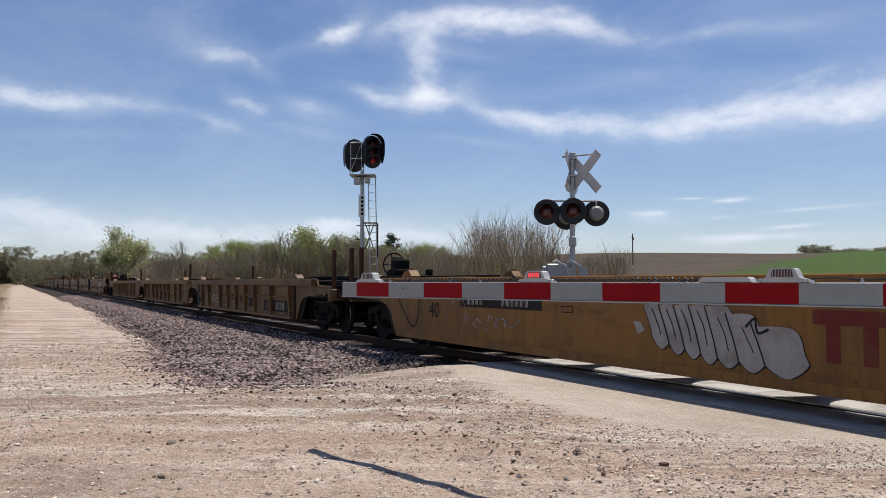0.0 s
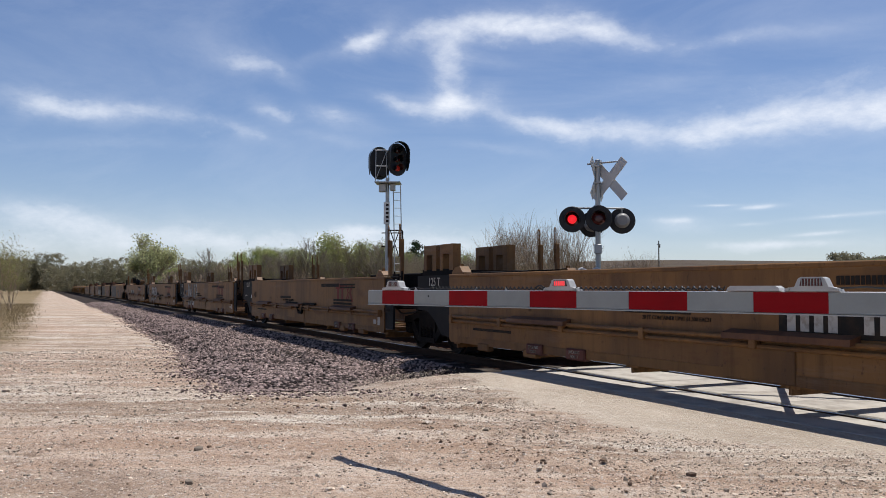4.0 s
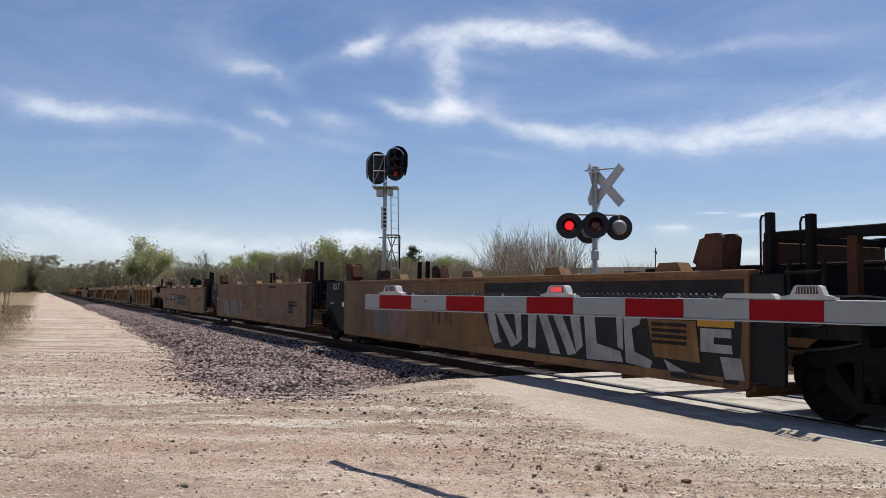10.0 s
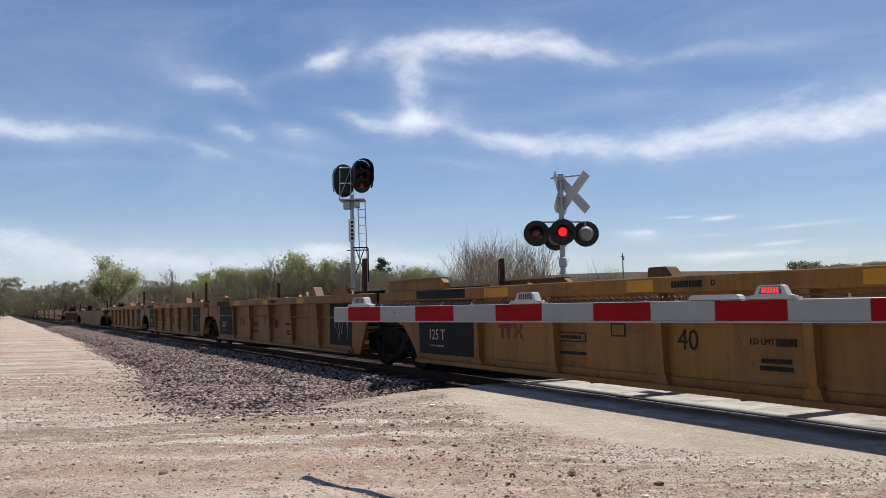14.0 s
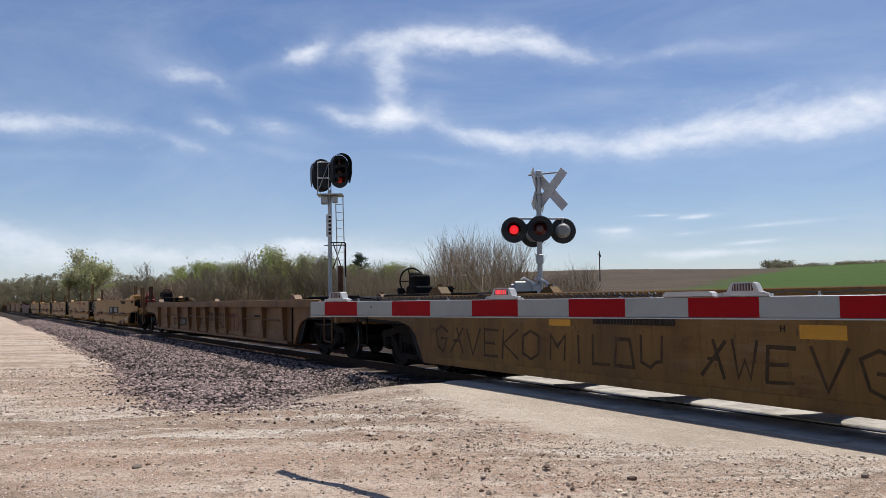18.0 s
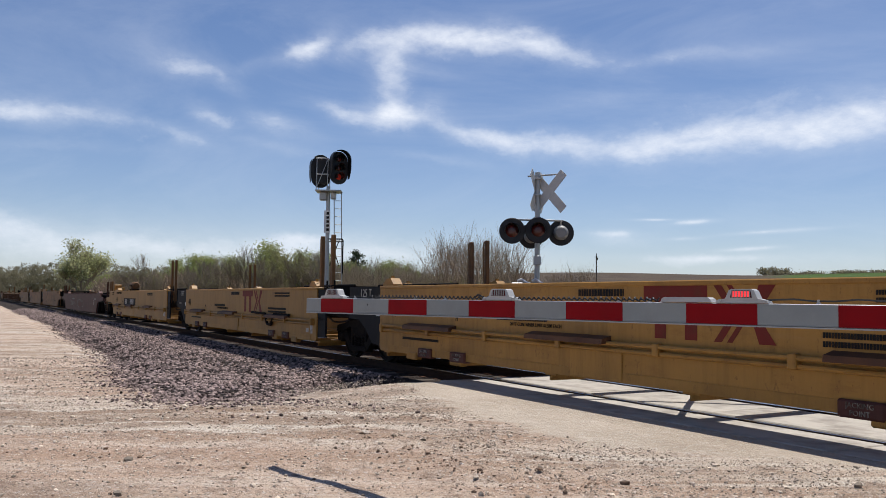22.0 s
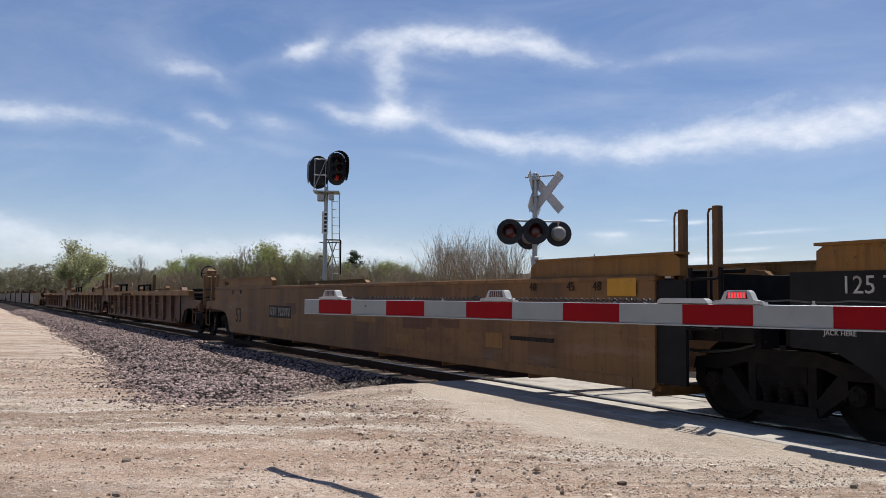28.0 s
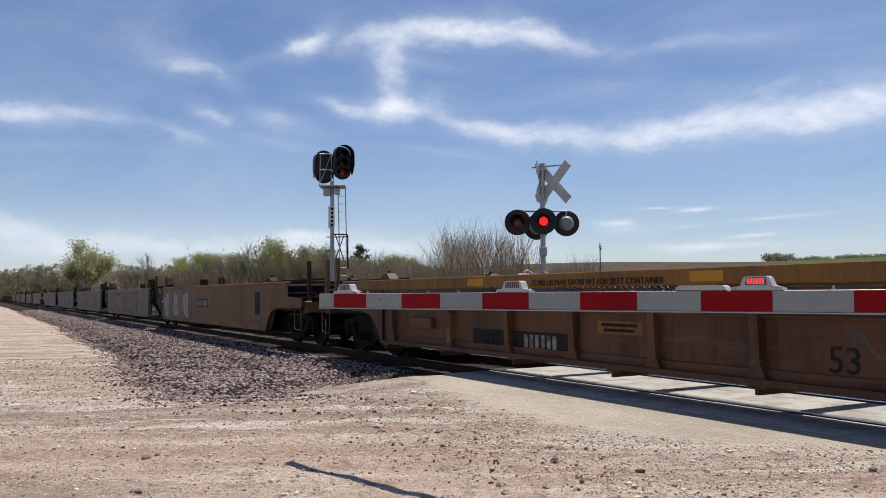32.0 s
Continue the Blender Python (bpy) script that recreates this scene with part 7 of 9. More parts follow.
        line_art(u, [(2.9, 0.66), (3.0, 0.62), (3.1, 0.75), (3.08, 1.0), (2.9, 0.98)], yl, M_SPRAY_K, 0.03)
        for k, word in enumerate(("TRAPS", "JERS", "NAVER", "ERSKR", "TWOT", "SERV")):
            spray_word(u, word, 3.66 + 0.05 * (k % 2), 4.1, 0.95 - 0.098 * k, 1.03 - 0.098 * k, yl, M_SPRAY_K, 0.018, 150 + k)


def decor_781(u, i, yl, b0, b1, zt, zb, L):
    c = {0: -0.98, 4: 0.2}.get(i, 0.0)
    if i > 0:
        plate(u, b1 - 1.6, b1 - 0.1, yl - 0.001, zb + 0.02, zt - 0.2, M_BLACKPAINT, "black painted end panel")
        add_tag(u, yl - 0.003, b1 - 1.3, b1 - 0.3, 0.5, 1.2, M_LETTER_P, 60 + i, 0.03)
    if i < 4:
        plate(u, c - 6.5, c - 4.35, yl - 0.001, zb + 0.02, zt - 0.2, M_BLACKPAINT, "black painted end panel")
        mark(u, "125 T", c - 5.75, yl - 0.003, 0.78, 0.28, M_LETTER_W)
        bars(u, c - 5.75, yl - 0.003, 0.58, 0.6, 0.035, M_LETTER_P)
        red_logo(u, c - 3.5, yl, 0.78, 0.24, M_LOGO_F)
        plate(u, c - 1.85, c - 1.15, yl, 0.78, 0.92, M_LETTER_B, "black outlined notice")
        plate(u, c - 1.82, c - 1.18, yl - 0.003, 0.80, 0.90, M_YELLOW)
        bars(u, c - 1.5, yl - 0.006, 0.85, 0.5, 0.05, M_LETTER_B)
        bars(u, c - 1.5, yl, 0.62, 0.7, 0.045, M_LETTER_B)
        plate(u, c - 0.60, c - 0.30, yl, 0.88, 1.06, M_LETTER_B, "small black outlined notice")
        plate(u, c - 0.57, c - 0.33, yl - 0.003, 0.90, 1.04, M_YELLOW)
        mark(u, "40", c + 0.84, yl, 0.86, 0.36, M_LETTER_B)
        mark(u, "LD LMT", c + 1.95, yl, 0.88, 0.10, M_LETTER_B)
        bars(u, c + 2.28, yl, 0.88, 0.28, 0.085, M_LETTER_B)
        bars(u, c + 2.14, yl, 0.68, 0.42, 0.05, M_LETTER_B)
        bars(u, c + 2.14, yl, 0.60, 0.46, 0.05, M_LETTER_B)
        bars(u, c + 1.0, -1.5, zt - 0.09, 0.5, 0.075, M_LETTER_B)
        mark(u, "ABCDE"[4 - i], c + 1.42, -1.5, zt - 0.09, 0.1, M_LETTER_B)
        for xa, xb in ((-3.7, -2.96), (-0.07, 0.43), (3.3, 3.9)):
            plate(u, c + xa, c + xb, -1.5, zt - 0.165, zt - 0.02, M_SAFETY, "bright yellow marking")
        plate(u, c - 6.3, c - 4.37, -1.5, zt - 0.165, zt - 0.005, M_BLACKPAINT, "black band on the top chord")
    else:
        mark(u, "EMPTY LOAD", -5.0, yl - 0.15, 1.0, 0.10, M_LETTER_B)
        mark(u, "5/8 ADJ. BLOCK", -5.0, yl - 0.15, 0.88, 0.10, M_LETTER_B)
        plate(u, -5.3, -5.05, yl, 0.66, 0.8, M_LETTER_B, "small black outlined notice")
        plate(u, -5.28, -5.07, yl - 0.003, 0.68, 0.78, M_YELLOW)
        bars(u, -5.1, yl, 0.45, 0.5, 0.05, M_LETTER_B)
        plate(u, -5.93, -5.80, yl - 0.15, 0.66, 0.84, M_SAFETY, "small yellow label")
        plate(u, -7.72, -6.69, -1.5, zt - 0.16, zt - 0.02, M_SAFETY, "bright yellow marking")
        plate(u, -5.2, -4.8, -1.5, zt - 0.15, zt - 0.03, M_LETTER_B, "small notice on the top chord")
        line_art(u, [(-3.8, 0.95), (-3.4, 0.9), (-3.2, 0.6)], yl, M_SPRAY_K, 0.05)
        mark(u, "40", 0.9, yl, 0.86, 0.42, M_LETTER_B)
        number_board(u, -1.5, yl, 0.95, 0.2)
    cap = shape("chord_lock", M_TAN, lambda bm: bm_prism(bm, [(-0.30, 0), (0.34, 0), (0.14, 0.22), (0.10, 0.24), (-0.26, 0.24), (-0.28, 0.2)], -0.11, 0.11))
    put("chord_lock", cap, u, pose(c - 1.4 if i < 4 else -7.0, 0.4, zt))
    put("chord_lock", cap, u, pose(c + 4.6, -1.38, zt))
    if i == 0:
        number_board(u, 0, yl, 0.97, 0.17, x0=1.53, x1=3.37)
        line_art(u, [(2.5, 0.50), (2.6, 0.68), (2.9, 0.76), (3.2, 0.86), (3.0, 0.66)], yl - 0.002, M_SPRAY_K, 0.05)
        line_art(u, [(3.66, 1.06), (3.7, 0.8), (3.85, 0.74), (3.75, 0.95), (4.0, 1.02), (4.1, 0.85), (4.3, 1.05), (4.5, 0.98)], yl, M_SPRAY_K, 0.055)
        spray_word(u, "ZOIR", 4.2, 4.55, 0.78, 0.95, yl, M_SPRAY_K, 0.03, 52)
        spray_word(u, "NWG", 3.9, 4.2, 0.62, 0.74, yl, M_SPRAY_K, 0.022, 55)
        line_art(u, [(3.6, 1.5), (3.9, 1.56), (4.3, 1.48), (4.57, 1.54)], -1.5, M_SPRAY_K, 0.03)
    elif i == 3:
        add_tag(u, yl, 3.2, 4.4, 0.45, 1.05, M_SPRAY_K, 54, 0.05)


def decor_deep_brown(u, i, yl, b0, b1, zt, zb, L):
    for xa, xb, za, zb2 in ((-5.63, -5.14, 0.97, 1.06), (-1.48, -0.96, 0.92, 1.06)):
        plate(u, xa, xb, yl, za, zb2, M_SAFETY, "patch of bright yellow paint")
    bars(u, -3.9, yl, 1.06, 1.5, 0.10, M_LETTER_B)
    mark(u, "H", -1.68, yl, 1.01, 0.10, M_LETTER_B)
    for k, (word, xa, xb, za, zb2) in enumerate((("GAVEKO", -9.0, -5.75, 0.46, 0.88), ("MILDU", -5.62, -3.3, 0.50, 0.86), ("AWE", -2.78, -1.45, 0.48, 0.86), ("VG", -1.36, -0.35, 0.42, 0.84), ("ZOLE", 0.4, 2.6, 0.42, 0.85))):
        spray_word(u, word, xa, xb, za, zb2, yl, M_SPRAY_D, 0.042, 171 + k, 0.05)
    add_tag(u, yl, 3.4, 5.4, 0.5, 0.9, M_SPRAY_K, 72, 0.045)


def decor_466(u, i, yl, b0, b1, zt, zb, L):
    number_board(u, 0, yl, 0.64, 0.20, M_BROWN, -5.64, -3.37)
    mark(u, "53", -0.89, yl, 0.68, 0.36, M_LETTER_B)
    spray_word(u, "FORGE", 0.15, 1.25, 0.74, 1.0, yl, M_SPRAY_K, 0.045, 81, 0.02)
    spray_word(u, "ZENKO", 1.58, 2.66, 0.70, 1.0, yl, M_SPRAY_K, 0.045, 82, 0.02)
    for k in range(3):
        bars(u, 2.1, yl, 0.62 - 0.04 * k, 0.6, 0.022, M_LETTER_B)
    plate(u, 2.88, 4.66, yl, 0.46, 1.04, M_YELLOW, "patch of paler yellow paint", 0.0015)
    red_logo(u, 2.86, yl, 0.48, 0.53, M_LOGO_F)
    plate(u, 0.30, 0.55, yl - 0.01, 0.46, 0.72, M_TAN, "welded patch plate", 0.006)
    bars(u, 6.0, yl, 0.95, 0.6, 0.06, M_LETTER_B)


def decor_maroon(u, i, yl, b0, b1, zt, zb, L):
    # chalky scrawls, a long cloud outline and stencils
    for k in range(6):
        x = -5.8 + 0.44 * k
        line_art(u, [(x, 0.92), (x + 0.12, 0.60), (x + 0.30, 0.56), (x + 0.28, 0.80), (x + 0.42, 0.86 - 0.05 * (k % 2)), (x + 0.40, 0.60)], yl - 0.0004 * k, M_LETTER_P, 0.035, "chalky scrawl")
    line_art(u, [(-3.1, 0.72), (-2.75, 0.72)], yl, M_LETTER_P, 0.025)
    line_art(u, [(-2.88, 0.82), (-2.74, 0.72), (-2.9, 0.64)], yl, M_LETTER_P, 0.025)
    mark(u, "760", -2.41, yl, 0.66, 0.20, M_LETTER_P)
    bm = bmesh.new()
    ribbon(bm, [(-1.0 + 0.17 * math.cos(t), 0.73 + 0.15 * math.sin(t)) for t in [math.tau * k / 20 for k in range(21)]], 0.022, yl - 0.003)
    part("graffiti", bm, M_LETTER_P, u, "chalk ring")
    for pts in (((-1.15, 1.0), (-1.12, 0.85), (-0.86, 0.56)), ((-0.9, 1.0), (-0.95, 0.8), (-1.15, 0.55)), ((-1.2, 0.56), (-0.8, 0.55))):
        line_art(u, pts, yl - 0.001, M_LETTER_P, 0.018)
    line_art(u, [(0.28, 0.34), (0.22, 0.46), (0.12, 0.40), (0.02, 0.50), (-0.4, 0.52), (-0.62, 0.62), (-0.66, 0.80), (-0.5, 0.94), (-0.2, 0.97), (-0.06, 1.03), (0.1, 1.0), (0.5, 1.02), (0.75, 0.90), (0.95, 0.88), (1.15, 1.04), (1.3, 1.02),
                 (1.5, 0.98), (1.62, 0.98), (1.68, 0.84), (1.95, 0.90), (2.3, 0.92), (2.6, 0.84), (2.75, 0.66), (2.62, 0.52), (2.3, 0.56), (2.15, 0.54), (2.2, 0.44), (2.28, 0.36), (2.22, 0.33)], yl, M_LETTER_P, 0.034, "pale sprayed cloud outline")
    for k in range(5):
        x = 0.02 + 0.34 * k
        line_art(u, [(x, 0.84), (x + 0.1, 0.6), (x + 0.26, 0.56), (x + 0.24, 0.82), (x + 0.34, 0.84)], yl - 0.0004 * k, M_RED_FAINT, 0.045, "faint red scrawl")
    bars(u, -3.6, yl, 1.07, 1.8, 0.10, M_LETTER_P)
    mark(u, "LD LMT", 1.42, yl, 0.99, 0.10, M_LETTER_P)
    mark(u, "166400", 1.90, yl, 0.99, 0.12, M_LETTER_P)
    mark(u, "53", b1 - 1.2, yl, 0.85, 0.42, M_LETTER_W)
    plate(u, b1 - 0.6, b1 - 0.1, yl, 0.75, 1.0, M_BROWN, "brown patch panel")
    bars(u, b1 - 0.6, yl, 1.1, 1.0, 0.05, M_LETTER_W)


def decor_726(u, i, yl, b0, b1, zt, zb, L):
    if i == 0:
        add_graffiti(u, yl, b1 - 7.5, b1 - 2.8, 0.5, 1.4, [M_SPRAY_G], M_SPRAY_K, 171, 5, 0.1)
    mark(u, "53", -7.13 if i == 2 else b0 + 1.4, yl, 0.81, 0.62, M_LETTER_B)
    r = random.Random(100 + i)
    for k in range(9):
        x, w = r.uniform(b0 + 2.5, b1 - 2.5), r.uniform(0.3, 1.3)
        z, hh = r.uniform(0.45, 1.3), r.uniform(0.12, 0.3)
        plate(u, x, x + w, yl - 0.0002 * k, z, z + hh, r.choice((M_BROWN, M_BROWN, M_YELLOW)), "patch of mismatched paint", 0.002)
    h = L / 2
    for text, d in (("40", 3.87), ("45", 3.0), ("48", 2.45)):
        mark(u, text, h - d, yl - 0.016, zt - 0.12, 0.17, M_LETTER_B)
    plate(u, h - 2.25, h - 1.72, yl - 0.016, zt - 0.24, zt - 0.02, M_SAFETY, "bright yellow marking")
    bars(u, b1 - 2.5, yl, 0.8, 1.1, 0.06, M_LETTER_B)
    for text, x in (("53", b0 + 0.2), ("48", b0 + 1.05)):
        mark(u, text, x, yl - 0.016, zt - 0.15, 0.17, M_LETTER_B)
    plate(u, b0 - 0.12, b0 + 0.05, yl, 0.98, 1.08, M_LETTER_P, "small pale notice")
    if i == 2:
        number_board(u, b0 + 4.6, yl, 1.0, 0.22)


def decor_729(u, i, yl, b0, b1, zt, zb, L):
    mark(u, "53", (-0.02, -5.33, 2.25)[i], yl, 0.64, 0.38, M_LETTER_B)
    # black rails over the shared truck
    if i < 2:
        for y in (-0.6, 0.7):
            put("end_rail", shape(("end_rail", i), M_IRON, lambda bm: bm_block(bm, -L / 2 - 0.9, -L / 2 + 3.0, -0.05, 0.05, 1.98, 2.08, 0.012)), u, pose(0, y, 0))
            for x in (-0.8, 1.0, 2.9):
                put("rail_post", shape("rail_post", M_IRON, lambda bm: bm_box(bm, -0.05, 0.05, -0.05, 0.05, 1.08, 2.0)), u, pose(-L / 2 + x, y, 0))
    # a tan bracket and stub in the first bays
    x = (-8.54, -7.0, -6.4)[i]
    put("side_bracket", shape("side_bracket", M_TAN, lambda bm: bm_block(bm, -0.40, 0.40, -1.44, -1.34, 0.68, 0.88, 0.012)), u, pose(x, 0, 0))
    put("side_bracket", shape("bracket_stub", M_TAN, lambda bm: bm_block(bm, -0.07, 0.07, -1.46, -1.34, 0.46, 0.98, 0.012)), u, pose(x + 1.05, 0, 0))
    for xa, xb in (((-6.67, -6.14), (-2.04, -1.55), (1.83, 2.35)), ((-5.47, -4.95), (-0.85, -0.35), (3.08, 3.61)), ((-4.6, -4.1), (0.4, 0.9)))[i]:
        plate(u, xa, xb, -1.5, zt - 0.15, zt - 0.03, M_SAFETY, "bright yellow marking")
    mark(u, "52,900 LBS MAX GROSS WT FOR 20 FT CONTAINER", (-3.6, -2.4, -1.37)[i], -1.5, zt - 0.13, 0.118, M_LETTER_B)
    if i:
        for q in (-1, 1):
            put("guide_post", shape("guide_horn", M_TAN, lambda bm: bm_prism(bm, [(-0.18, 0), (0.16, 0), (0.12, 0.20), (-0.10, 0.20)], -0.12, 0.12)), u, pose(L / 2 - 1.2, q * 1.38, 1.79))
    if i == 1:
        plate(u, -1.1, -0.24, yl - 0.004, 0.84, 0.94, M_YELLOW, "strip of yellow tape")
        plate(u, 2.12, 5.08, yl, zb + 0.1, zt - 0.22, M_TAN, "tan repainted panel")
        red_logo(u, 3.12, yl - 0.004, 0.58, 0.44, M_MAROON)
        for x0, x1, z0, z1 in ((0.82, 1.06, 0.45, 1.1), (1.065, 1.55, 0.95, 1.1), (1.3, 1.55, 0.72, 0.945), (1.065, 1.55, 0.62, 0.715), (1.36, 1.62, 0.45, 0.615)):
            plate(u, x0, x1, yl, z0, z1, M_SPRAY_W, "square white painted block", 0.003, "graffiti")
        bars(u, 6.25, yl, 0.83, 0.8, 0.04, M_LETTER_P)
        put("side_bracket", STORE[("side_bracket", M_TAN.name)], u, pose(7.48, 0, 0))
        # slate panel, near-black because its shadow is put into the colour
        plate(u, 8.32, 9.1, yl, 0.45, 1.12, M_SPRAY_K, "dark painted panel")
        plate(u, 9.46, 9.66, -1.5, 0.69, 0.88, M_LETTER_P, "small pale notice")
        # square white block letters, one to a bay
        for cx, rows in ((-3.84, ((-0.54, 0.54, 0.47, 0.70), (-0.54, -0.22, 0.705, 1.2), (0.20, 0.54, 0.705, 1.2))), (-2.3, ((-0.38, -0.08, 0.40, 1.2), (-0.075, 0.38, 0.96, 1.2), (-0.075, 0.32, 0.58, 0.80))),
                         (-0.74, ((-0.42, -0.16, 0.38, 1.15), (-0.155, 0.42, 0.38, 0.52), (0.14, 0.42, 0.525, 0.83), (-0.155, 0.135, 0.70, 0.83)))):
            for x0, x1, z0, z1 in rows:
                plate(u, cx + x0, cx + x1, yl, z0, z1, M_SPRAY_W, "square white painted block", 0.003, "graffiti")
    else:
        if i == 0:
            spray_word(u, "S", 1.0, 2.0, 0.45, 0.9, yl, M_SPRAY_P, 0.07, 181)
            plate(u, 2.97, 3.47, yl, 0.58, 0.9, M_SPRAY_K, "dark patch of paint")
            plate(u, 4.5, 4.95, yl, 0.48, 0.75, M_SPRAY_K, "dark patch of paint")
            for x0, x1, n2 in ((-7.0, -5.85, 4), (-5.62, -4.26, 6)):
                plate(u, x0, x1, yl, 0.44, 0.76, M_LETTER_B, "dark number panel", name="number_panel")
                put("stencil", shape(("glyphs", n2, 0.19), M_LETTER_P, glyph_bars(n2, 0.19)), u, pose((x0 + x1) / 2, yl - 0.005, 0.6))["kind"] = "stuff"
            plate(u, -3.78, -2.97, yl, 0.76, 0.96, M_YELLOW, "yellow notice plate")
            mark(u, "CONTROLLED INTERCHANGE CAR", -3.37, yl + 0.001, 0.90, 0.05, M_LETTER_B)
            mark(u, "SEE EQUIPMENT REGISTER", -3.37, yl + 0.001, 0.82, 0.05, M_LETTER_B)
        else:
            number_board(u, 0, yl, 0.60, 0.20, M_BLACKPAINT, -4.67, -1.94)
            plate(u, -1.43, -0.57, yl, 0.78, 0.95, M_YELLOW, "yellow notice plate")
            bars(u, -1.0, yl - 0.003, 0.90, 0.7, 0.04, M_LETTER_B)
            bars(u, -1.0, yl - 0.003, 0.83, 0.6, 0.04, M_LETTER_B)
        add_tag(u, yl, 2.4, 3.6, 0.5, 1.1, M_SPRAY_G, 115 + i, 0.04)


def decor_tail(u, i, yl, b0, b1, zt, zb, L):
    r = random.Random(int(b1 * 100) + i)
    if i == 0:
        number_board(u, b0 + 7.2, yl, 1.05, 0.2)
        add_graffiti(u, yl, b0 + 0.5, b0 + 5.0, 0.4, 1.5, [M_SPRAY_W, M_GREYCAR], M_SPRAY_G, 121, 5, 0.3, M_GREYCAR)
        plate(u, b1 - 0.9, b1 - 0.4, yl, 0.75, 1.4, M_BLACKPAINT, "black data plate")
    else:
        add_graffiti(u, yl, b0 + 0.5, b1 - 3, 0.4, 1.5, [M_GREYCAR, M_SPRAY_P], M_SPRAY_G, 122 + i, 7, 0.4, M_SPRAY_G if i % 2 else M_GREYCAR)


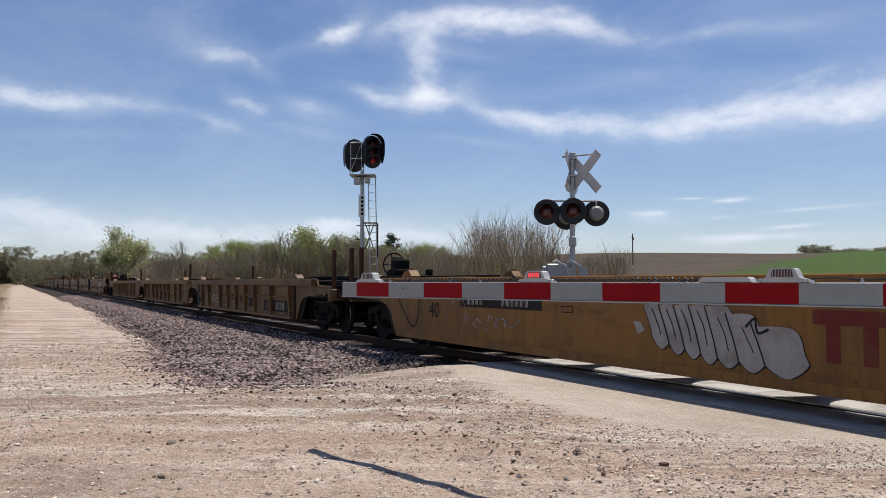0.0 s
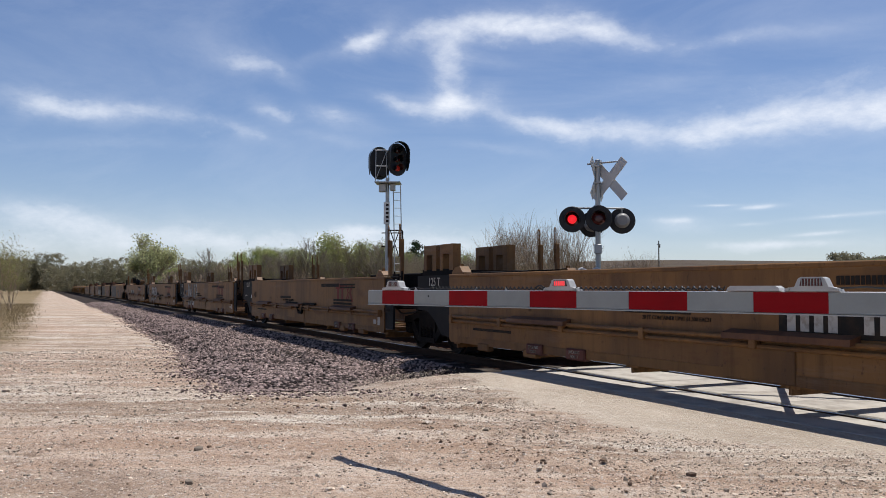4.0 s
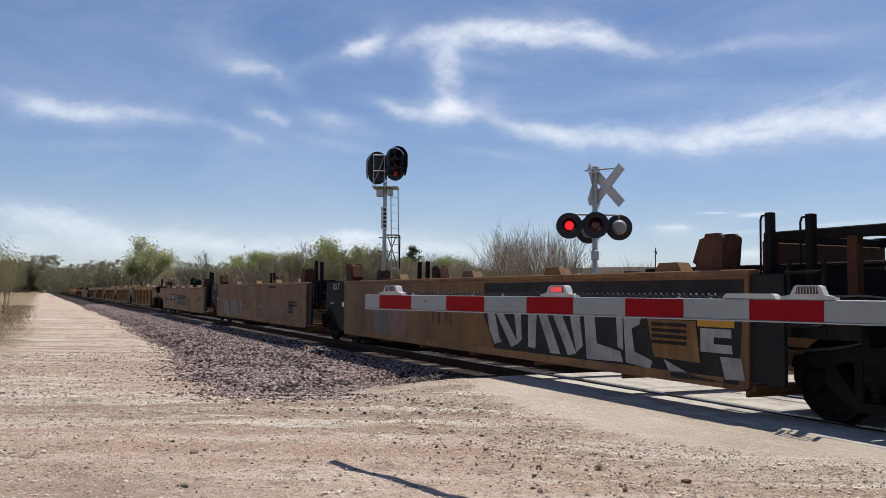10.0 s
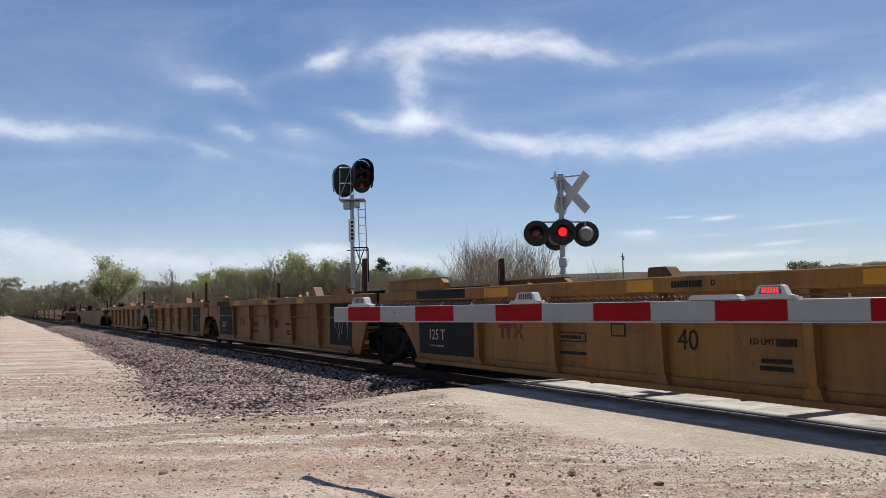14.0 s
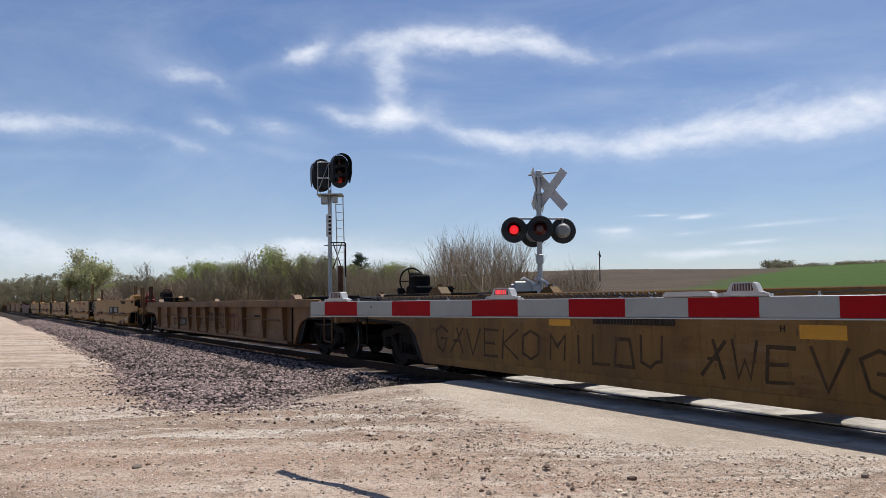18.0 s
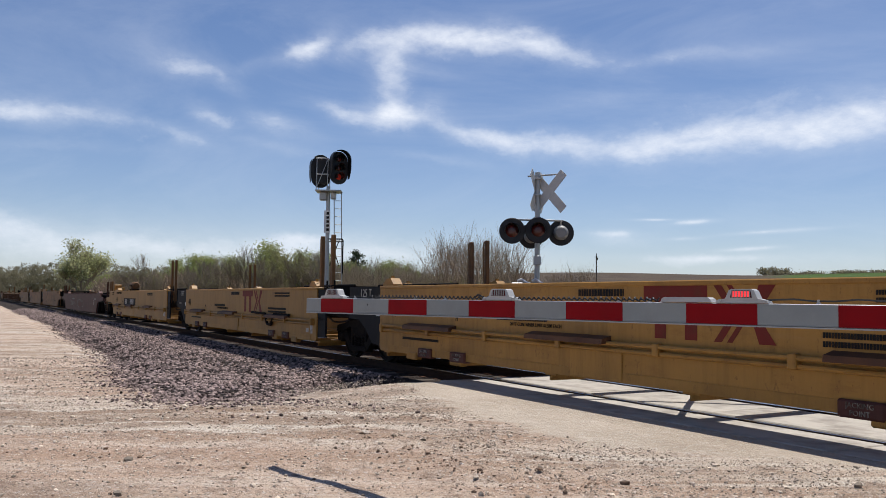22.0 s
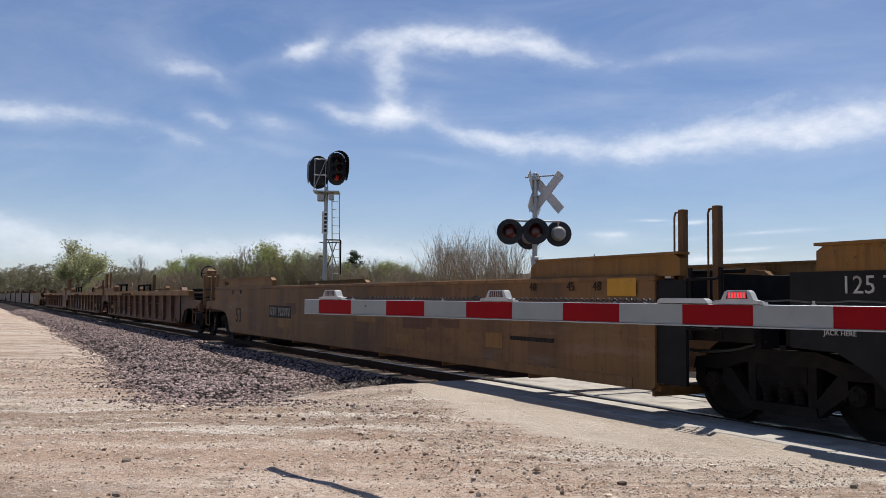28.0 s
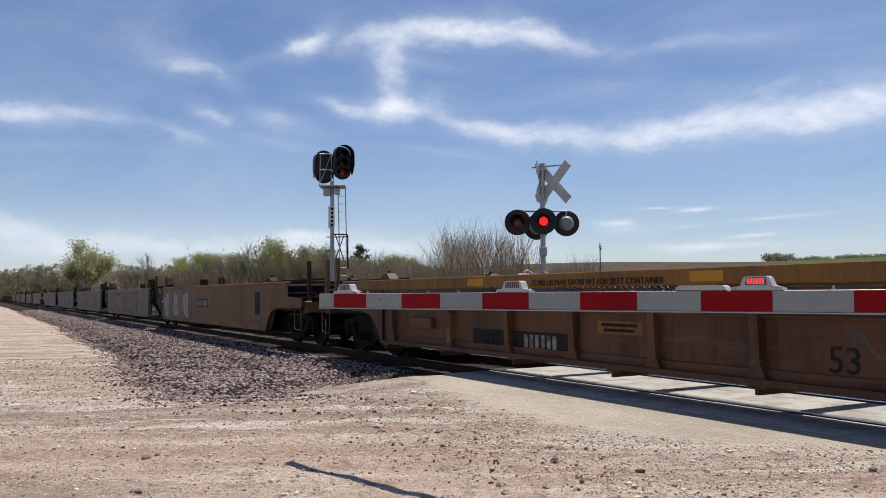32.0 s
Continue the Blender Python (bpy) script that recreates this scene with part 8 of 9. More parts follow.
CARS = [
    dict(kind="deep", joints=(6.3, -19.8), paint=M_YELLOW, seed=1, decor=decor_deep_first, opts=dict(zt=1.42, zb=0.22, stakes=2.2, rear_wheel=True)),
    dict(kind="ribbed", joints=(-19.8, -39.7, -57.0, -77.2), paint=M_TAN, seed=5, decor=decor_400, ribs_at=((-7.1, -5.74, -3.63, -2.3, -0.98, 0.38, 1.72, 3.73, 5.75), (-6.2, -4.84, -2.78, -1.5, -0.09, 1.27, 2.58, 4.6, 6.0), (-5.91, -3.9, -1.79, -0.47, 0.85, 2.18, 3.5, 5.55, 7.2)),
         opts=dict(zt=1.42, zb=0.26, stakes=2.2, rear_wheel=True)),
    dict(kind="rod", joints=(-77.2, -96.8, -114.1, -131.4, -148.7, -168.13), paint=M_TAN, seed=10, decor=decor_rod_old,
         opts=dict(zt=1.63, zb=0.33, stakes=2.75, pedestals=True, front_gear="red", front_posts=(0.65, 1.27), rear_posts=(0.30, 0.90), rear_top=2.57, rear_tank=True, post_style="hoop",
                   a_front=((1.03, -1, 2.85), (1.74, -1, 2.85)), a_rear=((1.08, 1, 2.67), (1.73, 1, 2.67)))),
    dict(kind="smooth", joints=(-168.13, -188.3, -205.55, -222.9, -240.2, -260.0), paint=M_TAN, seed=21, decor=decor_smooth, opts=dict(zt=1.66, zb=0.3, stakes=2.25, front_gear="tank", front_posts=(1.06, 1.82), rear_posts=(0.36,), rear_tank="far", zt_last=1.56, stake_paint=M_IRON, a_front=((1.36, -1, 2.34), (0.80, -1, 2.28)), a_rear=((1.36, 1, 2.3), (0.80, 1, 2.3)))),
    dict(kind="ribbed", joints=(-260.0, -279.8, -297.0, -314.1, -331.2, -350.85), paint=M_YELLOW, chord=M_YELLOW, seed=30, decor=decor_781,
         ribs_at=((-5.18, -2.97, -0.81, 1.51, 3.62, 5.8), (-4.06, -1.85, 0.45, 2.64, 4.86), (-4.06, -1.85, 0.45, 2.64, 4.86), (-4.06, -1.85, 0.45, 2.64, 4.86), (-5.5, -3.3, -1.1, 1.1, 3.3, 5.5)),
         opts=dict(rear_wheel=True, front_gear="wheel", front_posts=(), rear_posts=(1.33,), zt=1.63, zb=0.25, stakes=2.48, raised=((1, 1.5, 2.6, 1.76), (-1, 0.9, 3.4, 1.84)))),
    dict(kind="deep", joints=(-350.85, -377.2), paint=M_OCHRE, seed=41, decor=decor_deep_brown, opts=dict(rear_wheel=True, rear_posts=(), zt=1.42, zb=0.22, stakes=2.1)),
    dict(kind="ribbed", joints=(-377.2, -403.2), paint=M_TAN, seed=44, decor=decor_466, ribs_at=((-8.6, -6.6, -4.55, -2.58, -1.26, 0.08, 1.45, 2.78, 4.77, 6.8, 8.6),), opts=dict(rear_posts=(1.06, 1.5), zt=1.40, zb=0.26, stakes=2.25, ribs=11, rear_wheel=True)),
    dict(kind="rod", joints=(-403.2, -422.9, -440.1, -457.2, -474.3, -493.84), paint=M_CLEAN, seed=50, decor=decor_rod_fresh, 
         opts=dict(front_gear="red", front_posts=(0.65, 1.27), rear_tank=True, zt=1.59, zb=0.33, stakes=2.8, a_front=((1.15, -1, 2.86), (1.84, -1, 2.86)), a_rear=((1.08, 1, 2.67), (1.73, 1, 2.67)))),
    dict(kind="deep", joints=(-493.84, -520.5), paint=M_MAROON, seed=61, decor=decor_maroon, opts=dict(zt=1.45, zb=0.22, stakes=2.1)),
    dict(kind="smooth", joints=(-520.5, -543.6, -566.0, -589.54), paint=M_TAN, seed=70, decor=decor_726,
         opts=dict(zt=1.67, zb=0.3, stakes=2.4, stake_paint=M_TAN, a_front=((1.23, -1, 2.49), (0.70, -1, 2.49)), a_rear=((1.2, 1, 2.45), (0.7, 1, 2.45)), raised=((1, 1.05, 4.0, 1.93), (-1, 0.75, 4.8, 1.93), (-1, 2.05, 7.6, 1.92, 2.84, 3.3)))),
    # yellow chord over dirty brown sides; the sides' shade is partly in that brown
    dict(kind="ribbed", joints=(-589.54, -613.8, -635.4, -659.5), paint=M_BROWN, chord=M_YELLOW, seed=80, decor=decor_729,
         ribs_at=((-9.92, -8.95, -7.66, -5.79, -4.21, -2.63, -1.03, 0.6, 2.22, 3.78, 5.4, 7.0), (-8.71, -6.45, -4.58, -2.98, -1.42, 0.3, 2.05, 3.59, 5.14, 6.89, 8.22, 9.2), (-7.64, -5.36, -3.52, -1.89, -0.3, 1.26, 2.85, 4.4, 6.3, 8.0)),
         opts=dict(zt=1.60, zb=0.33, stakes=2.7, ribs=10, front_gear="high", front_posts=(0.73,), a_front=((0.78, -1, 2.73), (0.24, -1, 2.73)), a_rear=((1.05, -1, 2.76), (1.1, 1, 2.7), (1.6, 1, 2.7)), stake_paint=M_TAN, raised=((1, 0.40, 3.72, 1.79), (-1, 0.5, 4.1, 1.80)), posts=True)),
    dict(kind="smooth", joints=(-659.5, -680.0, -697.2, -714.4, -731.6, -752.0), paint=[M_TAN, M_GREYCAR, M_GREYCAR, M_GREYCAR, M_GREYCAR], seed=90, decor=decor_tail,
         opts=dict(zt=1.66, zb=0.3, stakes=2.25)),
    dict(kind="smooth", joints=(-752.0, -772.0, -789.0, -806.4, -823.7, -843.5), paint=M_GREYCAR, seed=100, opts=dict(zt=1.66, zb=0.3, stakes=2.25)),
    dict(kind="ribbed", joints=(-843.5, -864.0, -881.2, -898.4, -915.6, -935.0), paint=M_TAN, seed=110, opts=dict(zt=1.5, zb=0.26, detail=False)),
]
for spec in CARS:
    add_car(spec)

# ---- gate arm across the road ----
ARM_AT, ARM_WAY = Vector((-6.55, -6.08, 1.287)), Vector((0.954, 0.299, 0)).normalized()
STRIPE = 0.408
ARM_TURN = math.degrees(math.atan2(ARM_WAY.y, ARM_WAY.x))
GLOWS = []


def gate_lamp(arm, k, lit):
    """Pale cast lamp housing on the arm's top edge with a bank of red LEDs."""
    x = k * STRIPE
    bm = bmesh.new()
    bm_prism(bm, [(x - 0.145, 0.060), (x + 0.145, 0.060), (x + 0.14, 0.076), (x + 0.09, 0.084), (x + 0.07, 0.128), (x + 0.055, 0.136), (x - 0.055, 0.136), (x - 0.07, 0.128),
                  (x - 0.09, 0.084), (x - 0.14, 0.076)], -0.032, 0.032)
    lamp = part("gate_lamp", bm, M_HOUSING, arm, "white gate lamp housing")
    bm = bmesh.new()
    bm_prism(bm, [(x - 0.060, 0.089), (x + 0.060, 0.089), (x + 0.052, 0.128), (x - 0.052, 0.128)], -0.036, -0.030)
    part("lens", bm, M_LENS_DARK, lamp, "dark red lens")
    for i in range(7):
        bm = bmesh.new()
        cx = x - 0.048 + 0.016 * i
        bm_box(bm, cx - 0.0028, cx + 0.0028, -0.0385, -0.036, 0.090, 0.127)
        part("lens_bar", bm, M_LENS_BACK, lamp)
    if lit:
        bm = bmesh.new()
        for i in range(6):
            cx = x - 0.040 + 0.016 * i
            bm_box(bm, cx - 0.0045, cx + 0.0045, -0.002, 0.0, 0.093, 0.124)
        glow = part("led_bank", bm, M_GLOW_LED, lamp, "glowing red LEDs")
        glow["kind"] = "stuff"
        GLOWS.append((glow, lit, (0, -0.0362, 0), (0, 0.012, 0)))
    for s in (-1, 1):
        bm = bmesh.new()
        bm_tube(bm, (x + s * 0.12, -0.034, 0.072), (x + s * 0.12, -0.040, 0.072), 0.008, seg=8)
        part("bolt", bm, M_GALV, lamp)


def build_gate():
    gate = thing("crossing_gate", "lowered crossing gate with red and white striped arm", "crossing gate", at=Matrix.Translation(ARM_AT) @ pose(0, 0, 0, 0, 0, ARM_TURN))
    bm = bmesh.new()
    bm_block(bm, -0.47 * STRIPE, 24 * STRIPE, -0.024, 0.024, -0.059, 0.059, 0.005)
    part("arm", bm, M_ALU, gate, "aluminium arm")
    bm = bmesh.new()
    bm_box(bm, -0.47 * STRIPE, 24 * STRIPE, -0.031, 0.03, -0.066, -0.0592)
    part("arm_edge", bm, M_GALV, gate)
    k, red = -0.47, False
    while k < 23.5:
        nxt = math.floor(k) + 1
        bm = bmesh.new()
        bm_box(bm, k * STRIPE + 0.0005, nxt * STRIPE - 0.0005, -0.0262, -0.024, -0.0555, 0.0555)
        part("stripe", bm, M_ARM_R if red else M_ARM_W, gate, "red reflective stripe" if red else "pale grey reflective stripe")
        red = not red
        k = nxt
    gate_lamp(gate, 0.36, None)
    gate_lamp(gate, 4.67, "b")
    gate_lamp(gate, 8.79, "a")
    bm = bmesh.new()
    bm_prism(bm, [(7.62 * STRIPE, 0.062), (8.38 * STRIPE, 0.062), (8.36 * STRIPE, 0.080), (8.32 * STRIPE, 0.090), (7.68 * STRIPE, 0.090), (7.64 * STRIPE, 0.080)], -0.035, 0.035)
    part("junction_cover", bm, M_HOUSING, gate, "pale aluminium cover on the arm")
    # coiled cord along the arm's top, then a slack lead
    bm = bmesh.new()
    pts = []
    n = 190
    for i in range(n):
        t = i / (n - 1)
        x = (1.45 + 6.1 * t) * STRIPE
        pts.append((x, 0.012 * math.cos(i * 2.1), 0.076 + 0.012 * math.sin(i * 2.1)))
    bm_line(bm, pts, 0.0045, 4)
    part("coiled_cord", bm, M_RUBBER, gate, "black coiled lamp cord")["kind"] = "stuff"
    bm = bmesh.new()
    bm_line(bm, [((8.95 + 0.25 * i) * STRIPE, 0.0, 0.072 + 0.012 * math.sin(i * 0.9) ** 2) for i in range(50)], 0.005, 5)
    bm_line(bm, [((0.75 + 0.1 * i) * STRIPE, 0.0, 0.068 + 0.012 * math.sin(i * 0.6) ** 2) for i in range(9)], 0.005, 5)
    bm_line(bm, [((4.1 + 0.05 * i) * STRIPE, 0.0, 0.082 + 0.014 * math.sin(i * 1.1)) for i in range(10)], 0.006, 5)
    part("lamp_lead", bm, M_RUBBER, gate)["kind"] = "stuff"
    for k in (0.98, 2.65, 3.4, 4.9, 6.9, 7.4, 9.75, 11.8, 14):
        bm = bmesh.new()
        bm_tube(bm, (k * STRIPE, 0, 0.055), (k * STRIPE, 0, 0.082), 0.008, seg=6)
        bm_box(bm, k * STRIPE - 0.009, k * STRIPE + 0.009, -0.013, 0.013, 0.059, 0.064)
        part("cord_clip", bm, M_GALV, gate)
    bm = bmesh.new()
    bm_tube(bm, (1.42 * STRIPE, -0.027, 0.012), (1.42 * STRIPE, -0.0265, 0.012), 0.008, seg=10)
    part("rivet", bm, M_RUBBER, gate)
    # mast and mechanism that carry the arm, beside the road
    x0 = 24.6 * STRIPE
    bm = bmesh.new()
    bm_tube(bm, (x0, 0.35, -1.287), (x0, 0.35, 3.2), 0.06, seg=14)
    bm_lathe(bm, [(0.2, -1.28), (0.17, -1.0), (0.08, -0.85)], (x0, 0.35, 0), "z", 16)
    part("mast", bm, M_GALV, gate)
    bm = bmesh.new()
    bm_block(bm, x0 - 0.25, x0 + 0.25, 0.02, 0.32, -0.35, 0.3, 0.03)
    bm_block(bm, x0 - 0.45, x0 + 0.9, -0.04, 0.02, -0.12, 0.12, 0.02)
    bm_block(bm, x0 + 0.6, x0 + 0.95, -0.14, 0.1, -0.25, 0.25, 0.02)
    part("gate_mechanism", bm, M_GALV, gate)


# ---- flashing crossing signal beyond the track ----
def lamp_head(mast, r, c, z, facing, on=None):
    """Round black background, hood and lens; facing +1 towards the road's near side."""
    bm = bmesh.new()
    f = -facing
    bm_lathe(bm, [(0.08, f * -0.16), (0.15, f * -0.12), (0.17, f * -0.02), (0.305, f * -0.012), (0.312, 0.0), (0.30, f * 0.010), (0.175, f * 0.006), (0.165, f * 0.005)], axis="y", seg=32)
    head = part("lamp_background", bm, M_BLACK, mast, "round black lamp background", True, pose(r, -c, z))
    bm = bmesh.new()
    n, rows = 18, []
    for i in range(n + 1):
        a = radians(-25 + 230 * i / n)
        ca, sa = math.cos(a), math.sin(a)
        L = 0.23 + 0.05 * sa
        rows.append([bm.verts.new(v) for v in ((0.178 * ca, 0, 0.178 * sa), (0.178 * ca, f * L, 0.178 * sa), (0.170 * ca, f * L, 0.170 * sa), (0.170 * ca, 0, 0.170 * sa))])
    for p, q in zip(rows, rows[1:]):
        for k in range(4):
            bm.faces.new((p[k], q[k], q[(k + 1) % 4], p[(k + 1) % 4]))
    part("hood", bm, M_BLACK, head, "", True)
    if facing > 0:
        bm = bmesh.new()
        bm_lathe(bm, [(0.155, -0.012), (0.12, -0.03), (0.05, -0.038)], axis="y", seg=24)
        part("lens", bm, M_LENS_DARK, head, "dark red lens", True)
        bm = bmesh.new()
        bm_lathe(bm, [(0.108, 0.0), (0.092, -0.012), (0.04, -0.018)], axis="y", seg=24)
        glow = part("lit_bulb", bm, M_GLOW, head, "glowing red lamp", True)
        GLOWS.append((glow, on, (0, -0.040, 0), (0, 0.05, 0)))
    else:
        bm = bmesh.new()
        bm_lathe(bm, [(0.12, -0.17), (0.165, -0.13), (0.18, -0.05), (0.18, -0.012)], axis="y", seg=24)
        part("lamp_back", bm, M_LENS_BACK, head, "grey rear of the lamp housing", True)


def build_signal():
    mast = thing("crossing_signal", "crossing signal mast with crossbuck and round red flashing lamps", "crossing signal", at=pose(-16.4, 3.25, 0, 0, 0, 54.1))
    bm = bmesh.new()
    bm_tube(bm, (0, 0, -0.05), (0, 0, 4.42), 0.062, seg=16)
    bm_lathe(bm, [(0.07, 4.42), (0.066, 4.45), (0.02, 4.47)], axis="z", seg=16)
    part("mast", bm, M_GALV, mast, "galvanised steel mast", True)
    bm = bmesh.new()
    bm_lathe(bm, [(0.24, -0.05), (0.22, 0.1), (0.12, 0.3), (0.075, 0.36)], axis="z", seg=18)
    part("base", bm, M_GALV, mast, "", True)
    for s, lean, c in ((1, 40, 0.10), (-1, 40, 0.085)):
        blade = bmesh.new()
        bm_block(blade, -0.61, 0.61, -0.006, 0.006, -0.115, 0.115, 0.004)
        part("crossbuck_blade", blade, M_BUCK, mast, "grey back of a crossbuck blade", False, pose(0.27, -c, 3.96, 0, 0, -33) @ pose(0, 0, 0, 0, s * -47))
    bm = bmesh.new()
    for s in (-1, 1):
        b = bmesh.new()
        bm_block(b, -0.61, 0.61, -0.006, 0.006, -0.115, 0.115, 0.004)
        part("crossbuck_blade", b, M_BUCK, mast, "", False, pose(-0.02, 0.09, 4.0, 0, 0, 72) @ pose(0, 0, 0, 0, s * 47))
    bm_tube(bm, (-0.24, 0.02, 4.36), (0.66, -0.12, 4.40), 0.02, seg=8)
    part("crossbuck_bracket", bm, M_GALV, mast)
    for z in (4.28, 3.88):
        bm = bmesh.new()
        bm_box(bm, -0.09, 0.09, -0.1, 0.1, z, z + 0.04)
        part("mast_clamp", bm, M_GALV, mast)
    bm = bmesh.new()
    bm_tube(bm, (-0.62, -0.05, 3.30), (0.60, 0.05, 3.28), 0.024, seg=8)
    bm_block(bm, -0.1, 0.1, -0.1, 0.1, 3.24, 3.36, 0.02)
    for x, y in ((-0.6, -0.12), (0.0, -0.16), (0.56, 0.1), (-0.14, 0.2)):
        bm_tube(bm, (x, y * 0.3, 3.29), (x, y, 3.02), 0.022, seg=8)
    part("crossarm", bm, M_GALV, mast, "steel crossarm")
    lamp_head(mast, -0.60, 0.25, 3.01, 1, "L")
    lamp_head(mast, 0.02, 0.30, 3.02, 1, "R")
    lamp_head(mast, 0.57, -0.10, 2.99, -1)
    lamp_head(mast, -0.15, -0.35, 2.93, -1)
    bm = bmesh.new()
    bm_block(bm, -0.09, 0.09, -0.17, -0.06, 2.20, 2.42, 0.012)
    part("junction_box", bm, M_GALV, mast, "small grey junction box")
    bm = bmesh.new()
    bm_block(bm, -0.62, -0.12, -0.25, 0.15, 1.15, 1.78, 0.03)
    bm_block(bm, -0.72, -0.62, -0.1, 0.1, 1.3, 1.72, 0.02)
    part("gate_mechanism", bm, M_GALV, mast, "grey gate mechanism case")
    for x in (-0.16, 0.18):
        bm = bmesh.new()
        bm_line(bm, [(x - 0.02, -0.28, 0.9), (x + 0.04, -0.28, 1.4), (x - 0.02, -0.28, 1.72), (x - 0.22, -0.28, 1.84), (x - 0.30, -0.28, 1.80)], 0.04, 8)
        part("counterweight_arm", bm, M_ALU, mast, "bent bright counterweight arm", True)
        bm = bmesh.new()
        bm_block(bm, x - 0.02, x + 0.16, -0.36, -0.2, 1.35, 1.7, 0.02)
        part("counterweight", bm, M_GALV, mast)
    # the far gate's arm, lowered away over the road
    bm = bmesh.new()
    bm_block(bm, -0.04, 0.04, 0.1, 7.0, 1.15, 1.27, 0.006)
    part("arm", bm, M_ALU, mast, "lowered gate arm", False, pose(0, 0, 0, 0, 0, -40))


# ---- railway colour-light signal ----
def signal_head(mast, r, c, z, facing):
    f = -facing
    bm = bmesh.new()
    pts = [(0.36 * math.cos(a), (0.27 if s > 0 else -0.27) + 0.36 * math.sin(a)) for s, span in ((1, range(0, 181, 15)), (-1, range(180, 361, 15))) for a in [radians(d) for d in span]]
    y0, y1 = sorted((0.0, f * -0.012))
    bm_prism(bm, pts, y0, y1)
    head = part("signal_background", bm, M_BLACK, mast, "tall black rounded background", False, pose(r, -c, z, 0, 0, 24 if facing > 0 else 16))
    # deep cowl round the face, open below
    bm = bmesh.new()
    rim = [(0.375 * math.cos(a), 0.28 + 0.375 * math.sin(a)) for a in [radians(d) for d in range(0, 181, 12)]]
    rim = [(0.375, -0.42), (0.375, -0.1)] + rim + [(-0.375, -0.1), (-0.375, -0.42)]
    rows = []
    for i, (px, pz) in enumerate(rim):
        deep = f * (0.36 if 1 <= i <= len(rim) - 2 else 0.16)
        rows.append([bm.verts.new(v) for v in ((px, 0, pz), (px * 1.02, deep, pz), (px * 0.98, deep, pz), (px * 0.96, 0, pz))])
    for p, q in zip(rows, rows[1:]):
        for j in range(4):
            bm.faces.new((p[j], q[j], q[(j + 1) % 4], p[(j + 1) % 4]))
    part("cowl", bm, M_BLACK, head, "", True)
    bm = bmesh.new()
    ya, yb = sorted((f * -0.012, f * -0.34))
    bm_block(bm, -0.18, 0.18, ya, yb, -0.5, 0.5, 0.03)
    part("signal_case", bm, M_BLACK, head)
    for k, dz in enumerate((0.34, 0.0, -0.34)):
        bm = bmesh.new()
        rows = []
        for i in range(15):
            a = radians(-30 + 240 * i / 14)
            ca, sa = math.cos(a), math.sin(a)
            L = 0.34 + 0.06 * sa
            rows.append([bm.verts.new(v) for v in ((0.15 * ca, 0, dz + 0.15 * sa), (0.15 * ca, f * L, dz + 0.15 * sa), (0.142 * ca, f * L, dz + 0.142 * sa), (0.142 * ca, 0, dz + 0.142 * sa))])
        for p, q in zip(rows, rows[1:]):
            for j in range(4):
                bm.faces.new((p[j], q[j], q[(j + 1) % 4], p[(j + 1) % 4]))
        part("hood", bm, M_BLACK, head, "", True)
        bm = bmesh.new()
        bm_lathe(bm, [(0.11, f * 0.004), (0.09, f * 0.02), (0.03, f * 0.026)], (0, 0, dz), "y", 16)
        part("lens", bm, M_GLOW_SIG if (facing > 0 and k == 2) else M_LENS_DARK, head, "dim red lens" if k == 2 else "", True)


